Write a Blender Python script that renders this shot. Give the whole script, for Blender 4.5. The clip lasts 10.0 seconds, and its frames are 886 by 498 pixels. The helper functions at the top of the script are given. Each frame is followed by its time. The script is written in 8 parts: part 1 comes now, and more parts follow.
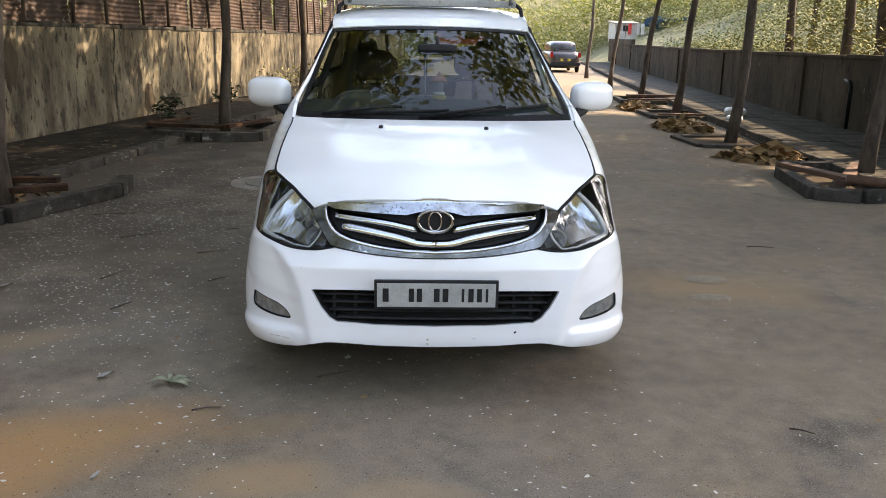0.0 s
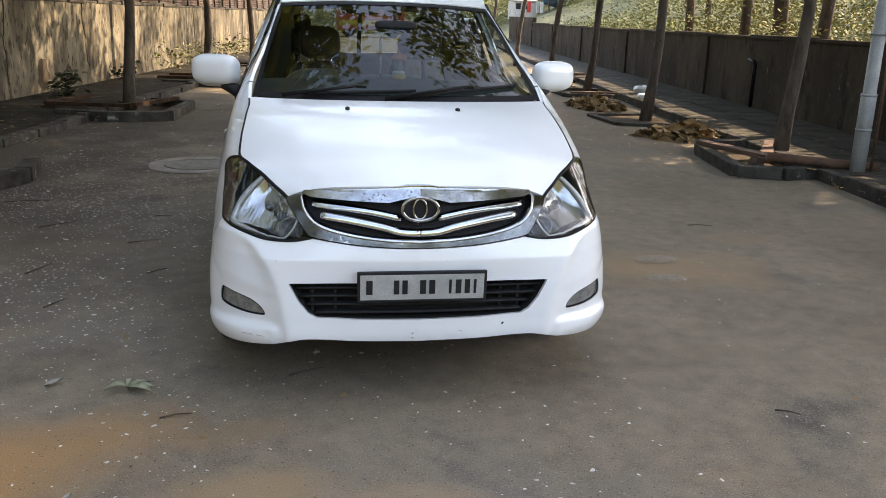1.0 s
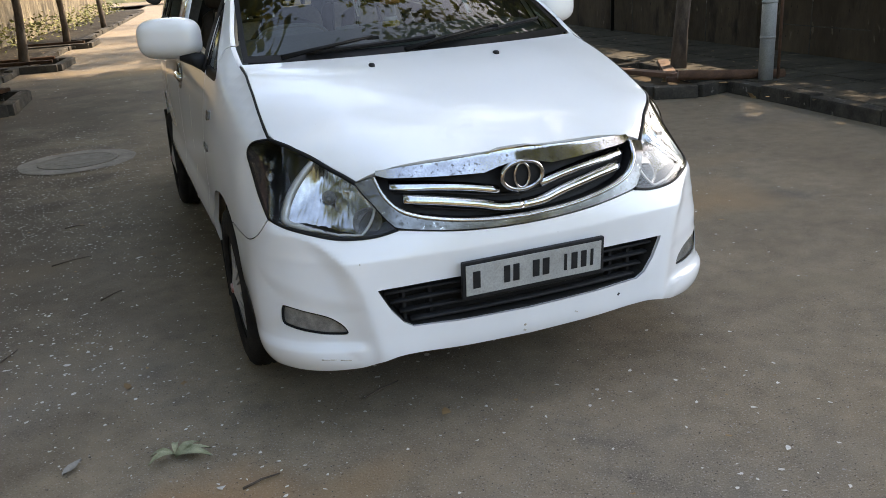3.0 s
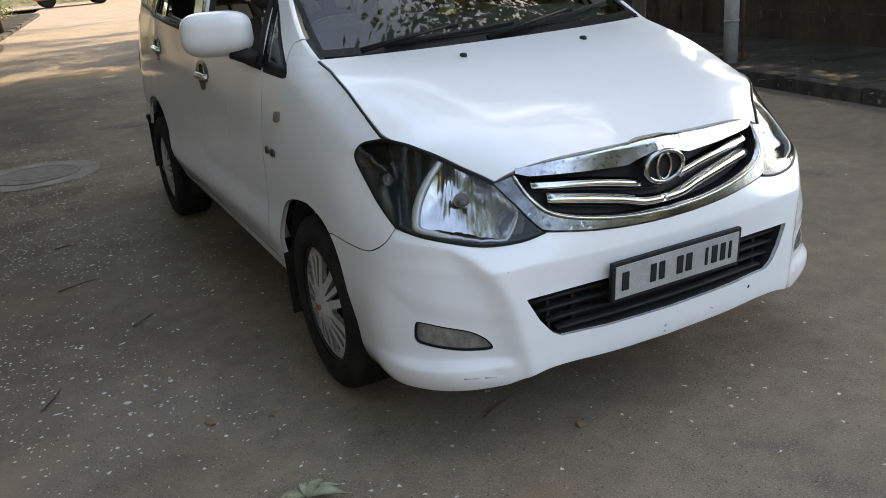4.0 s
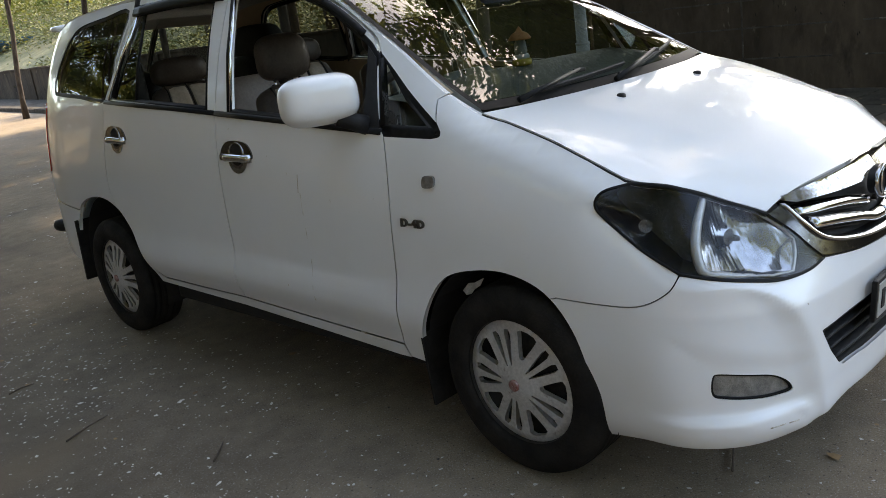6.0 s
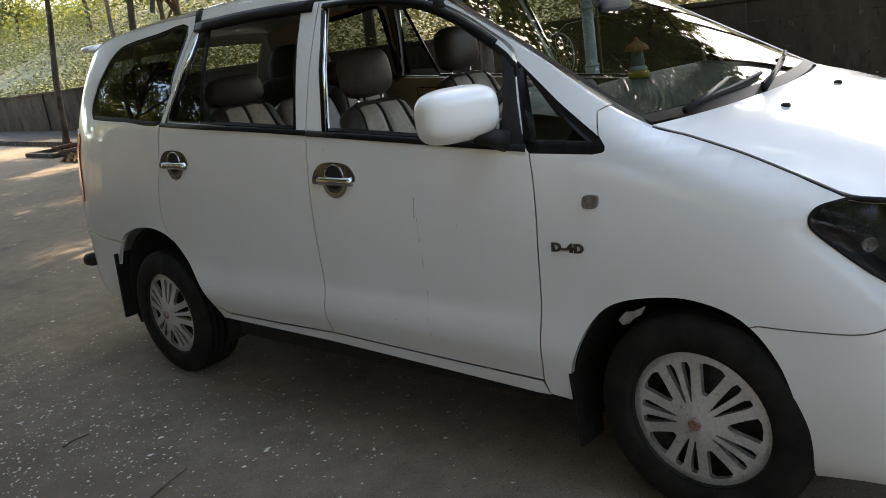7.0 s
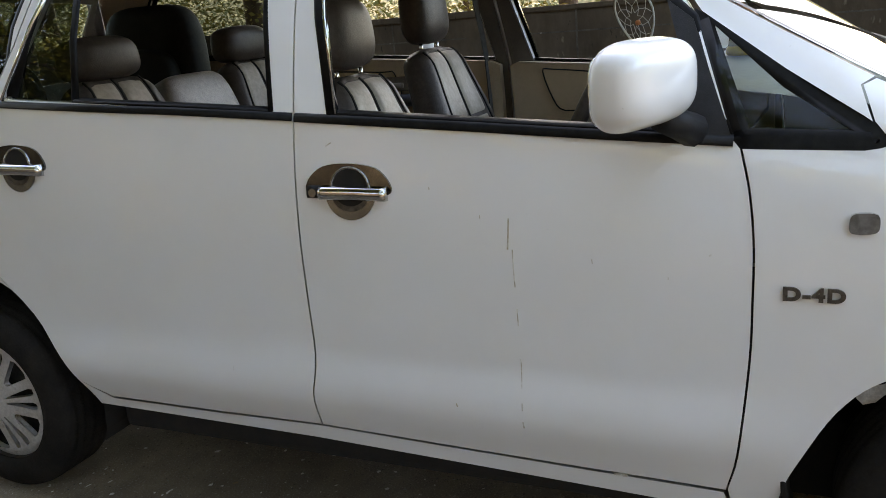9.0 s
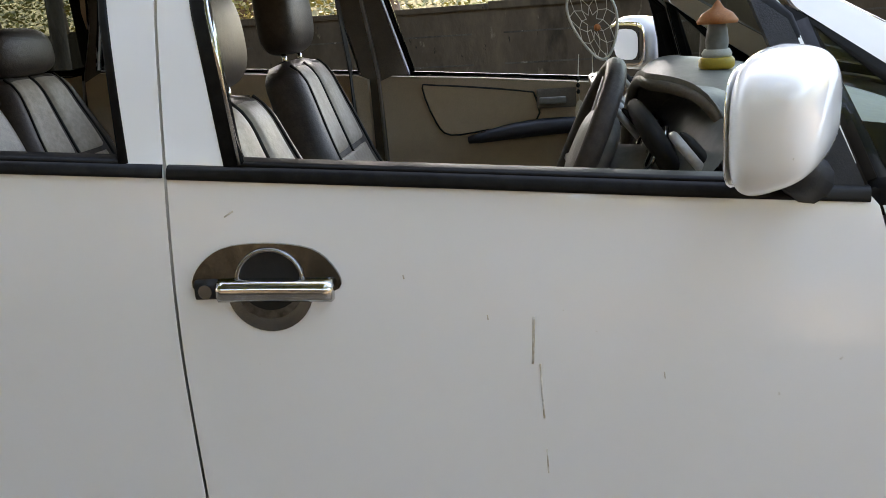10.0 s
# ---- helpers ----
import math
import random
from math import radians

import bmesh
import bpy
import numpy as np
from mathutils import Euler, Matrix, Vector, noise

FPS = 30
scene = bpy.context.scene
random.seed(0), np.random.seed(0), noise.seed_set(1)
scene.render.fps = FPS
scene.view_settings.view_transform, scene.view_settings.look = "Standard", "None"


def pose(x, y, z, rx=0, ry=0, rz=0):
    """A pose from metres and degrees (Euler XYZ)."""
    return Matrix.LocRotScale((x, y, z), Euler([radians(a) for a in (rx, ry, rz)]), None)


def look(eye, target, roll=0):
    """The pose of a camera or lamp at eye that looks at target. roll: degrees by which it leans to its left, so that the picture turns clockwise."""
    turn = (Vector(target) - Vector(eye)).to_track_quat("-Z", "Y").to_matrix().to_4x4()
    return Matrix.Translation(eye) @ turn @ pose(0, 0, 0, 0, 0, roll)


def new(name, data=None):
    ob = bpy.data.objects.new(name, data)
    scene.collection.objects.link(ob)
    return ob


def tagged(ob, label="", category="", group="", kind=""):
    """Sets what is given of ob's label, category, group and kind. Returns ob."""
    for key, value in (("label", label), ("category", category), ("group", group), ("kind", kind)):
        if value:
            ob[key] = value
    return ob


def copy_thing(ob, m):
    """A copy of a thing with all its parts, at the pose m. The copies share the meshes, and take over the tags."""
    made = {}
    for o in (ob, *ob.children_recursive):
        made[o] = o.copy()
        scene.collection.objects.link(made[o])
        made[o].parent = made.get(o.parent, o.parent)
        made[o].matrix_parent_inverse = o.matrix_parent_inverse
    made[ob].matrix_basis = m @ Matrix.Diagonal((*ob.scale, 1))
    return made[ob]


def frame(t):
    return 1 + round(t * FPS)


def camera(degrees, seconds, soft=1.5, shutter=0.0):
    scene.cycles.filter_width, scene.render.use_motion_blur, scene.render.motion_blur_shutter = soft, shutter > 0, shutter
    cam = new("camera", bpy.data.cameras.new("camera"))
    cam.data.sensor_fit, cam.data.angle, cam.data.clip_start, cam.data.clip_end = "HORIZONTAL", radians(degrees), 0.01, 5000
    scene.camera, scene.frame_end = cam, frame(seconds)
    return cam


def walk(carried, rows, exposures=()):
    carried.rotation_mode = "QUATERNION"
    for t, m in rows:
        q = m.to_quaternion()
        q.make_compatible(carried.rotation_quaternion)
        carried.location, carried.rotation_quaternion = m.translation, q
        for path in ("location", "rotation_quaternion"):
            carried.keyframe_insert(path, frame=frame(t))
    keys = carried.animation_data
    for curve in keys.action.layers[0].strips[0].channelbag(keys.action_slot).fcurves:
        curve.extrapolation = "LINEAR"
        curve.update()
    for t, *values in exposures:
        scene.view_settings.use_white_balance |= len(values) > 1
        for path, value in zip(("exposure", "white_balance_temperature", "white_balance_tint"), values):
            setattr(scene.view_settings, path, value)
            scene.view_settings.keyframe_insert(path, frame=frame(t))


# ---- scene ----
cam = camera(55.9, 10.0, soft=0.9)
PATH = [
    (0, (-0.081, -3.317, 1.525), (-0.014, -1.378, 1.04), 1.0),
    (0.5, (-0.239, -3.225, 1.526), (-0.031, -1.3, 1.022), 1.9),
    (1, (-0.409, -3.117, 1.52), (-0.105, -1.213, 0.989), 1.7),
    (1.5, (-0.553, -2.925, 1.486), (-0.212, -1.031, 0.943), 0.5),
    (2, (-0.716, -2.685, 1.483), (-0.281, -0.817, 0.914), -0.3),
    (2.2, (-0.802, -2.605, 1.477), (-0.311, -0.754, 0.9), -0.3),
    (3.3, (-1.301, -2.146, 1.447), (-0.604, -0.39, 0.789), -4.6),
    (3.5, (-1.405, -2.028, 1.46), (-0.69, -0.28, 0.8), -4.8),
    (4, (-1.688, -1.808, 1.451), (-0.84, -0.124, 0.784), -4.8),
    (4.5, (-2.0, -1.591, 1.461), (-1.005, 0.024, 0.826), -5.2),
    (5, (-2.207, -1.306, 1.447), (-1.121, 0.261, 0.842), -8.0),
    (5.5, (-2.393, -1.047, 1.45), (-1.163, 0.41, 0.846), -8.4),
    (6, (-2.626, -0.771, 1.46), (-1.293, 0.617, 0.913), -8.0),
    (6.2, (-2.688, -0.657, 1.479), (-1.339, 0.72, 0.946), -8.2),
    (7.5, (-2.886, 0.185, 1.454), (-1.39, 1.427, 0.983), -8.1),
    (8, (-2.869, 0.522, 1.416), (-1.284, 1.647, 0.944), -7.7),
    (8.5, (-2.702, 0.858, 1.427), (-1.054, 1.87, 0.916), -7.2),
    (9, (-2.511, 1.21, 1.381), (-0.759, 2.013, 0.844), -5.0),
    (9.5, (-2.338, 1.515, 1.386), (-0.485, 2.036, 0.843), -3.5),
    (10, (-1.973, 1.771, 1.383), (-0.072, 2.051, 0.827), -4.2),
]
EXPOSURES = [(0.0, 2.9, 8400, 16), (2.0, 2.8, 8300, 14), (3.5, 2.72, 8200, 13), (4.5, 2.65, 8200, 13), (6.2, 2.82, 8150, 13), (7.5, 3.02, 8150, 14), (8.5, 3.32, 8150, 15), (9.0, 3.68, 8200, 16), (10.0, 3.96, 8250, 17)]
walk(cam, [(t, look(eye, target, roll)) for t, eye, target, roll in PATH], EXPOSURES)

# ---- world and sun ----
SUN_EL, SUN_AZ = 38.0, 72.0          # azimuth clockwise from +y
world = bpy.data.worlds.new("world")
scene.world = world
world.use_nodes = True
wn = world.node_tree.nodes
sky = wn.new("ShaderNodeTexSky")
sky.sky_type, sky.sun_disc = "NISHITA", False
sky.sun_elevation, sky.sun_rotation = radians(SUN_EL), radians(SUN_AZ)
sky.air_density, sky.dust_density = 1.0, 1.0
wn["Background"].inputs[1].default_value = 0.15
world.node_tree.links.new(sky.outputs[0], wn["Background"].inputs[0])
sun = new("sun", bpy.data.lights.new("sun", "SUN"))
sun.data.energy, sun.data.angle, sun.data.color = 2.1, radians(0.55), (1.0, 0.92, 0.80)
sa, se = radians(SUN_AZ), radians(SUN_EL)
sun.matrix_world = look((math.sin(sa) * math.cos(se) * 50, math.cos(sa) * math.cos(se) * 50, math.sin(se) * 50), (0, 0, 0))


# ---- materials ----
def mat(name, color=(0.5, 0.5, 0.5), rough=0.5, metal=0.0, coat=0.0, color2=None, scale=8.0, bump=0.0, bump_scale=60.0,
        detail=6.0, spots=None, spec=0.5, coat_rough=0.05, lo=0.35, hi=0.65, stretch=(1, 1, 1), coords="Object", rough2=None):
    """A surface with colour varied at a broad and a fine scale, and fine relief."""
    m = bpy.data.materials.new(name)
    m.use_nodes = True
    nt = m.node_tree
    p = nt.nodes["Principled BSDF"]
    p.inputs["Roughness"].default_value, p.inputs["Metallic"].default_value = rough, metal
    p.inputs["Coat Weight"].default_value, p.inputs["Coat Roughness"].default_value = coat, coat_rough
    p.inputs["Specular IOR Level"].default_value = spec
    p.inputs["Base Color"].default_value = (*color, 1)
    tc = nt.nodes.new("ShaderNodeTexCoord")
    mp = nt.nodes.new("ShaderNodeMapping")
    mp.inputs["Scale"].default_value = stretch
    nt.links.new(tc.outputs[coords], mp.inputs[0])

    def noise_tex(sc, det=detail):
        n = nt.nodes.new("ShaderNodeTexNoise")
        n.inputs["Scale"].default_value, n.inputs["Detail"].default_value = sc, det
        n.inputs["Roughness"].default_value = 0.6
        nt.links.new(mp.outputs[0], n.inputs["Vector"])
        return n

    def ramp(src, a, b, ca, cb):
        r = nt.nodes.new("ShaderNodeValToRGB")
        r.color_ramp.elements[0].position, r.color_ramp.elements[1].position = a, b
        r.color_ramp.elements[0].color, r.color_ramp.elements[1].color = (*ca, 1), (*cb, 1)
        nt.links.new(src, r.inputs[0])
        return r
    col = None
    if color2:
        col = ramp(noise_tex(scale).outputs[0], lo, hi, color, color2).outputs[0]
        fine = ramp(noise_tex(scale * 11, 3).outputs[0], 0.3, 0.7, (0.82,) * 3, (1.12,) * 3)
        mx = nt.nodes.new("ShaderNodeMix")
        mx.data_type, mx.blend_type = "RGBA", "MULTIPLY"
        mx.inputs[0].default_value = 1.0
        nt.links.new(col, mx.inputs[6])
        nt.links.new(fine.outputs[0], mx.inputs[7])
        col = mx.outputs[2]
    for (sc, a, b, c3) in spots or ():
        f = ramp(noise_tex(sc).outputs[0], a, b, (0, 0, 0), (1, 1, 1))
        mx = nt.nodes.new("ShaderNodeMix")
        mx.data_type = "RGBA"
        nt.links.new(f.outputs[0], mx.inputs[0])
        if col:
            nt.links.new(col, mx.inputs[6])
        else:
            mx.inputs[6].default_value = (*color, 1)
        mx.inputs[7].default_value = (*c3, 1)
        col = mx.outputs[2]
    if col:
        nt.links.new(col, p.inputs["Base Color"])
    if rough2 is not None:
        r = ramp(noise_tex(scale * 2).outputs[0], 0.35, 0.65, (rough,) * 3, (rough2,) * 3)
        nt.links.new(r.outputs[0], p.inputs["Roughness"])
    if bump:
        b = nt.nodes.new("ShaderNodeBump")
        b.inputs["Strength"].default_value, b.inputs["Distance"].default_value = bump, 0.01
        nt.links.new(noise_tex(bump_scale, 4).outputs[0], b.inputs["Height"])
        nt.links.new(b.outputs[0], p.inputs["Normal"])
    return m


def pane_mat(name, tint, gloss=0.0, rough=0.0, power=3.4):
    """A thin pane: see-through with a tint, and a reflection that grows towards grazing."""
    m = bpy.data.materials.new(name)
    m.use_nodes = True
    nt = m.node_tree
    nt.nodes.remove(nt.nodes["Principled BSDF"])
    out = nt.nodes["Material Output"]
    tr, gl, mx = nt.nodes.new("ShaderNodeBsdfTransparent"), nt.nodes.new("ShaderNodeBsdfGlossy"), nt.nodes.new("ShaderNodeMixShader")
    lw, pw, ad = nt.nodes.new("ShaderNodeLayerWeight"), nt.nodes.new("ShaderNodeMath"), nt.nodes.new("ShaderNodeMath")
    lw.inputs[0].default_value = 0.5
    pw.operation, pw.inputs[1].default_value = "POWER", power
    ad.operation, ad.use_clamp = "MULTIPLY_ADD", True
    ad.inputs[1].default_value, ad.inputs[2].default_value = 0.95, 0.045 + gloss
    nt.links.new(lw.outputs["Facing"], pw.inputs[0])
    nt.links.new(pw.outputs[0], ad.inputs[0])
    tr.inputs[0].default_value = (*tint, 1)
    gl.inputs["Roughness"].default_value = rough
    nt.links.new(ad.outputs[0], mx.inputs[0])
    nt.links.new(tr.outputs[0], mx.inputs[1])
    nt.links.new(gl.outputs[0], mx.inputs[2])
    nt.links.new(mx.outputs[0], out.inputs[0])
    return m


WHITE = mat("white_car_paint", (0.80, 0.805, 0.81), 0.34, coat=1.0, coat_rough=0.05,
            spots=[(1.6, 0.45, 0.75, (0.76, 0.76, 0.75)), (42, 0.735, 0.77, (0.60, 0.58, 0.54))])
BLACK = mat("black_plastic", (0.012, 0.012, 0.013), 0.6, spec=0.25, color2=(0.02, 0.02, 0.021), scale=30, bump=0.15, bump_scale=400)
TRIM = mat("black_rubber_trim", (0.005, 0.005, 0.0055), 0.45, spec=0.12, color2=(0.011, 0.011, 0.011), scale=40)
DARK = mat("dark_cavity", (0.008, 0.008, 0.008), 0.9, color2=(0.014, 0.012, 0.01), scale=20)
CHROME = mat("chrome", (0.68, 0.68, 0.68), 0.06, metal=1.0, color2=(0.50, 0.50, 0.50), scale=14, rough2=0.15,
             spots=[(60, 0.66, 0.75, (0.3, 0.27, 0.24))])
SILVER = mat("silver_hubcap", (0.52, 0.51, 0.50), 0.40, metal=0.5, color2=(0.62, 0.61, 0.6), scale=9, bump=0.08, bump_scale=150,
             spots=[(30, 0.62, 0.75, (0.2, 0.17, 0.14))])
TYRE = mat("tyre_rubber", (0.009, 0.0085, 0.0085), 0.85, spec=0.15, color2=(0.022, 0.02, 0.018), scale=12, bump=0.3, bump_scale=120)
GLASS = pane_mat("windscreen_glass", (0.35, 0.40, 0.385), -0.022, power=4.3)
TINTED = pane_mat("tinted_glass", (0.24, 0.27, 0.25), 0.03)
QUARTER = pane_mat("quarter_light_glass", (0.72, 0.78, 0.75), -0.02)
LENS = pane_mat("clear_lens", (0.90, 0.91, 0.91), -0.012, 0.06)
LEATHER = mat("tan_grey_leather", (0.30, 0.252, 0.205), 0.52, spec=0.2, color2=(0.35, 0.30, 0.25), scale=6, bump=0.12, bump_scale=250)
LEATHER_D = mat("dark_brown_leather", (0.040, 0.031, 0.027), 0.46, spec=0.18, color2=(0.062, 0.050, 0.044), scale=8, bump=0.12, bump_scale=250)
BEIGE = mat("beige_interior_plastic", (0.56, 0.44, 0.31), 0.6, color2=(0.60, 0.475, 0.338), scale=40, bump=0.12, bump_scale=300)
GREYPL = mat("grey_interior_plastic", (0.20, 0.198, 0.185), 0.55, color2=(0.25, 0.246, 0.23), scale=5, bump=0.12, bump_scale=300)
DASHTOP = mat("dark_grey_dash_plastic", (0.10, 0.105, 0.10), 0.55, color2=(0.135, 0.138, 0.13), scale=5, bump=0.12, bump_scale=300)
ASPHALT = mat("asphalt", (0.170, 0.134, 0.095), 0.88, color2=(0.232, 0.184, 0.130), scale=0.8, bump=0.5, bump_scale=140, spec=0.08,
              spots=[(0.45, 0.55, 0.72, (0.17, 0.15, 0.125)), (3.1, 0.62, 0.74, (0.20, 0.165, 0.125)), (0.9, 0.60, 0.75, (0.085, 0.073, 0.06)), (150, 0.56, 0.66, (0.30, 0.265, 0.225)), (90, 0.60, 0.68, (0.075, 0.062, 0.05))])
DIRT = mat("dusty_earth", (0.20, 0.145, 0.09), 0.95, color2=(0.27, 0.20, 0.13), scale=1.5, bump=0.6, bump_scale=50)
# Soil of the tree pits, darker than DIRT.
SOIL = mat("dark_pit_soil", (0.055, 0.042, 0.030), 0.95, color2=(0.095, 0.070, 0.047), scale=5, bump=0.8, bump_scale=40, spec=0.06)
CONC = mat("weathered_concrete", (0.20, 0.185, 0.165), 0.9, color2=(0.30, 0.275, 0.24), scale=3, bump=0.6, bump_scale=45,
           spots=[(6, 0.58, 0.7, (0.10, 0.095, 0.085))])
KERB = mat("dark_kerb_concrete", (0.036, 0.032, 0.027), 0.92, color2=(0.078, 0.070, 0.059), scale=5, bump=0.7, bump_scale=40, spec=0.08,
           spots=[(9, 0.62, 0.72, (0.26, 0.25, 0.23))])
PAVING = mat("dusty_paving", (0.045, 0.039, 0.031), 0.92, color2=(0.085, 0.074, 0.058), scale=2.2, bump=0.5, bump_scale=60, coords="Object", spec=0.08,
             spots=[(5, 0.6, 0.72, (0.14, 0.12, 0.09))])
# Left footway: leaf stains, with the trees' deep shade put into the dark colour.
PAVING_L = mat("shade_dark_leafy_footway", (0.018, 0.0155, 0.012), 0.95, color2=(0.042, 0.036, 0.028), scale=2.6, bump=0.7, bump_scale=50, spec=0.06, spots=[(7, 0.6, 0.7, (0.13, 0.10, 0.065))])
PLASTER = mat("stained_limewash", (0.070, 0.058, 0.042), 0.93, color2=(0.225, 0.19, 0.135), scale=1.8, bump=0.7, bump_scale=22, stretch=(1, 1, 0.40), spec=0.08,
              spots=[(0.7, 0.54, 0.66, (0.075, 0.062, 0.046)), (4.5, 0.54, 0.62, (0.058, 0.049, 0.037)), (11, 0.585, 0.64, (0.040, 0.034, 0.027)), (2.6, 0.63, 0.68, (0.05, 0.042, 0.032)), (22, 0.66, 0.70, (0.03, 0.026, 0.02))])
WALLBROWN = mat("brown_concrete_wall", (0.046, 0.035, 0.0245), 0.92, color2=(0.082, 0.063, 0.044), scale=1.0, bump=0.5, bump_scale=35, stretch=(1, 1, 0.45), spec=0.08,
                spots=[(2.6, 0.56, 0.70, (0.022, 0.018, 0.014)), (0.8, 0.60, 0.76, (0.105, 0.078, 0.05)), (7, 0.64, 0.70, (0.13, 0.11, 0.085)), (16, 0.66, 0.71, (0.016, 0.014, 0.012))])
RUST = mat("rusty_corrugated_sheet", (0.042, 0.029, 0.024), 0.75, color2=(0.088, 0.061, 0.050), spec=0.1, scale=1.7, bump=0.3, bump_scale=60,
           spots=[(4, 0.6, 0.72, (0.20, 0.17, 0.15))])
BARK = mat("bark", (0.040, 0.028, 0.020), 0.93, color2=(0.105, 0.078, 0.056), scale=9, bump=0.9, bump_scale=30, stretch=(1, 1, 0.35),
           spots=[(6, 0.6, 0.7, (0.022, 0.018, 0.014)), (3, 0.63, 0.70, (0.20, 0.17, 0.135))])
LEAF = mat("green_leaves", (0.045, 0.085, 0.02), 0.6, color2=(0.11, 0.14, 0.03), scale=1.2, spots=[(2.5, 0.66, 0.75, (0.22, 0.17, 0.03))])
DRYLEAF = mat("dry_leaves", (0.17, 0.095, 0.04), 0.8, color2=(0.30, 0.19, 0.08), scale=7, spots=[(5, 0.6, 0.7, (0.11, 0.11, 0.04))])
# Planks of the left pits, a darker brown than PLANK.
PLANK_L = mat("dark_brown_plank", (0.030, 0.017, 0.011), 0.92, color2=(0.075, 0.040, 0.024), scale=6, bump=0.6, bump_scale=50, spec=0.08)
PLANK = mat("red_brown_plank", (0.085, 0.043, 0.026), 0.88, color2=(0.15, 0.076, 0.045), scale=5, bump=0.5, bump_scale=50, stretch=(1, 1, 1))
STEEL = mat("grey_painted_steel", (0.25, 0.25, 0.24), 0.5, color2=(0.32, 0.32, 0.30), scale=6, spots=[(12, 0.66, 0.76, (0.17, 0.11, 0.07))])
FLECK = mat("pale_flecks", (0.40, 0.375, 0.33), 0.9, color2=(0.68, 0.65, 0.59), scale=20)
HILLM = mat("dry_hillside_growth", (0.085, 0.088, 0.035), 0.95, color2=(0.175, 0.16, 0.078), scale=0.7, bump=1.0, bump_scale=6,
            spots=[(2.2, 0.58, 0.7, (0.06, 0.075, 0.025)), (0.5, 0.6, 0.75, (0.22, 0.18, 0.095))])


# ---- mesh helpers ----
def link_mesh(name, bm, material, parent=None, label="", smooth=False):
    me = bpy.data.meshes.new(name)
    bm.to_mesh(me)
    bm.free()
    me.materials.append(material)
    if smooth:
        me.shade_smooth()
    ob = new(name, me)
    if parent:
        ob.parent = parent
    if label:
        ob["label"] = label
    return ob


def part(name, bm, material, parent, label="", smooth=False):
    return link_mesh(name, bm, material, parent, label, smooth)


def thing(name, label, category, group="", kind="", at=None):
    e = new(name)
    if at:
        e.location = at
    return tagged(e, label, category, group, kind)


def box(bm, c, size, rot=None, bevel=0.0):
    """A bevelled box joined into bm."""
    m = Matrix.Translation(c) @ (rot.to_4x4() if rot else Matrix()) @ Matrix.Diagonal((*size, 1))
    r = bmesh.ops.create_cube(bm, size=1.0, matrix=m)
    if bevel:
        es = list({e for v in r["verts"] for e in v.link_edges})
        bmesh.ops.bevel(bm, geom=es, offset=bevel, segments=2, profile=0.7, affect="EDGES")


def tube(bm, pts, radii, seg=10, cap=True, squash=None):
    """A round bar along points; radii one or one each."""
    pts = [Vector(p) for p in pts]
    if not hasattr(radii, "__len__"):
        radii = [radii] * len(pts)
    rings, side = [], None
    for i, p in enumerate(pts):
        d = (pts[min(i + 1, len(pts) - 1)] - pts[max(i - 1, 0)]).normalized()
        if side is None:
            side = d.orthogonal().normalized()
        side = (side - d * side.dot(d)).normalized()
        up = d.cross(side)
        rings.append([bm.verts.new(p + (side * math.cos(a) + up * math.sin(a)) * radii[i]) for a in [2 * math.pi * k / seg for k in range(seg)]])
    for a, b in zip(rings, rings[1:]):
        for k in range(seg):
            bm.faces.new((a[k], a[(k + 1) % seg], b[(k + 1) % seg], b[k]))
    if cap:
        bm.faces.new(rings[0][::-1])
        bm.faces.new(rings[-1])


def lathe(bm, profile, seg=48, m=Matrix()):
    """Turns (radius, height) pairs about the local x axis."""
    rings = [[bm.verts.new(m @ Vector((h, r * math.cos(a), r * math.sin(a)))) for a in [2 * math.pi * k / seg for k in range(seg)]] for r, h in profile]
    for a, b in zip(rings, rings[1:]):
        for k in range(seg):
            bm.faces.new((a[k], a[(k + 1) % seg], b[(k + 1) % seg], b[k]))


def spline(pts, per=6, closed=False):
    """A smooth curve through points of any dimension."""
    p = np.array(pts, float)
    n = len(p)
    out = []
    for i in range(n if closed else n - 1):
        if closed:
            a, b, c, d = p[(i - 1) % n], p[i], p[(i + 1) % n], p[(i + 2) % n]
        else:
            b, c = p[i], p[i + 1]
            a = p[i - 1] if i else 2 * b - c
            d = p[i + 2] if i + 2 < n else 2 * c - b
        for k in range(per):
            t = k / per
            out.append(0.5 * (2 * b + (c - a) * t + (2 * a - 5 * b + 4 * c - d) * t * t + (3 * b - a - 3 * c + d) * t ** 3))
    if not closed:
        out.append(p[-1])
    return [tuple(q) for q in out]


def hermite(x, xp, fp):
    """Smooth interpolation of a table, with flat ends beyond it."""
    x, xp, fp = np.asarray(x, float), np.asarray(xp, float), np.asarray(fp, float)
    x = np.clip(x, xp[0], xp[-1])
    m = np.gradient(fp, xp)
    i = np.clip(np.searchsorted(xp, x) - 1, 0, len(xp) - 2)
    h = xp[i + 1] - xp[i]
    t = (x - xp[i]) / h
    return ((2 * t ** 3 - 3 * t ** 2 + 1) * fp[i] + (t ** 3 - 2 * t ** 2 + t) * h * m[i] + (-2 * t ** 3 + 3 * t ** 2) * fp[i + 1] + (t ** 3 - t ** 2) * h * m[i + 1])


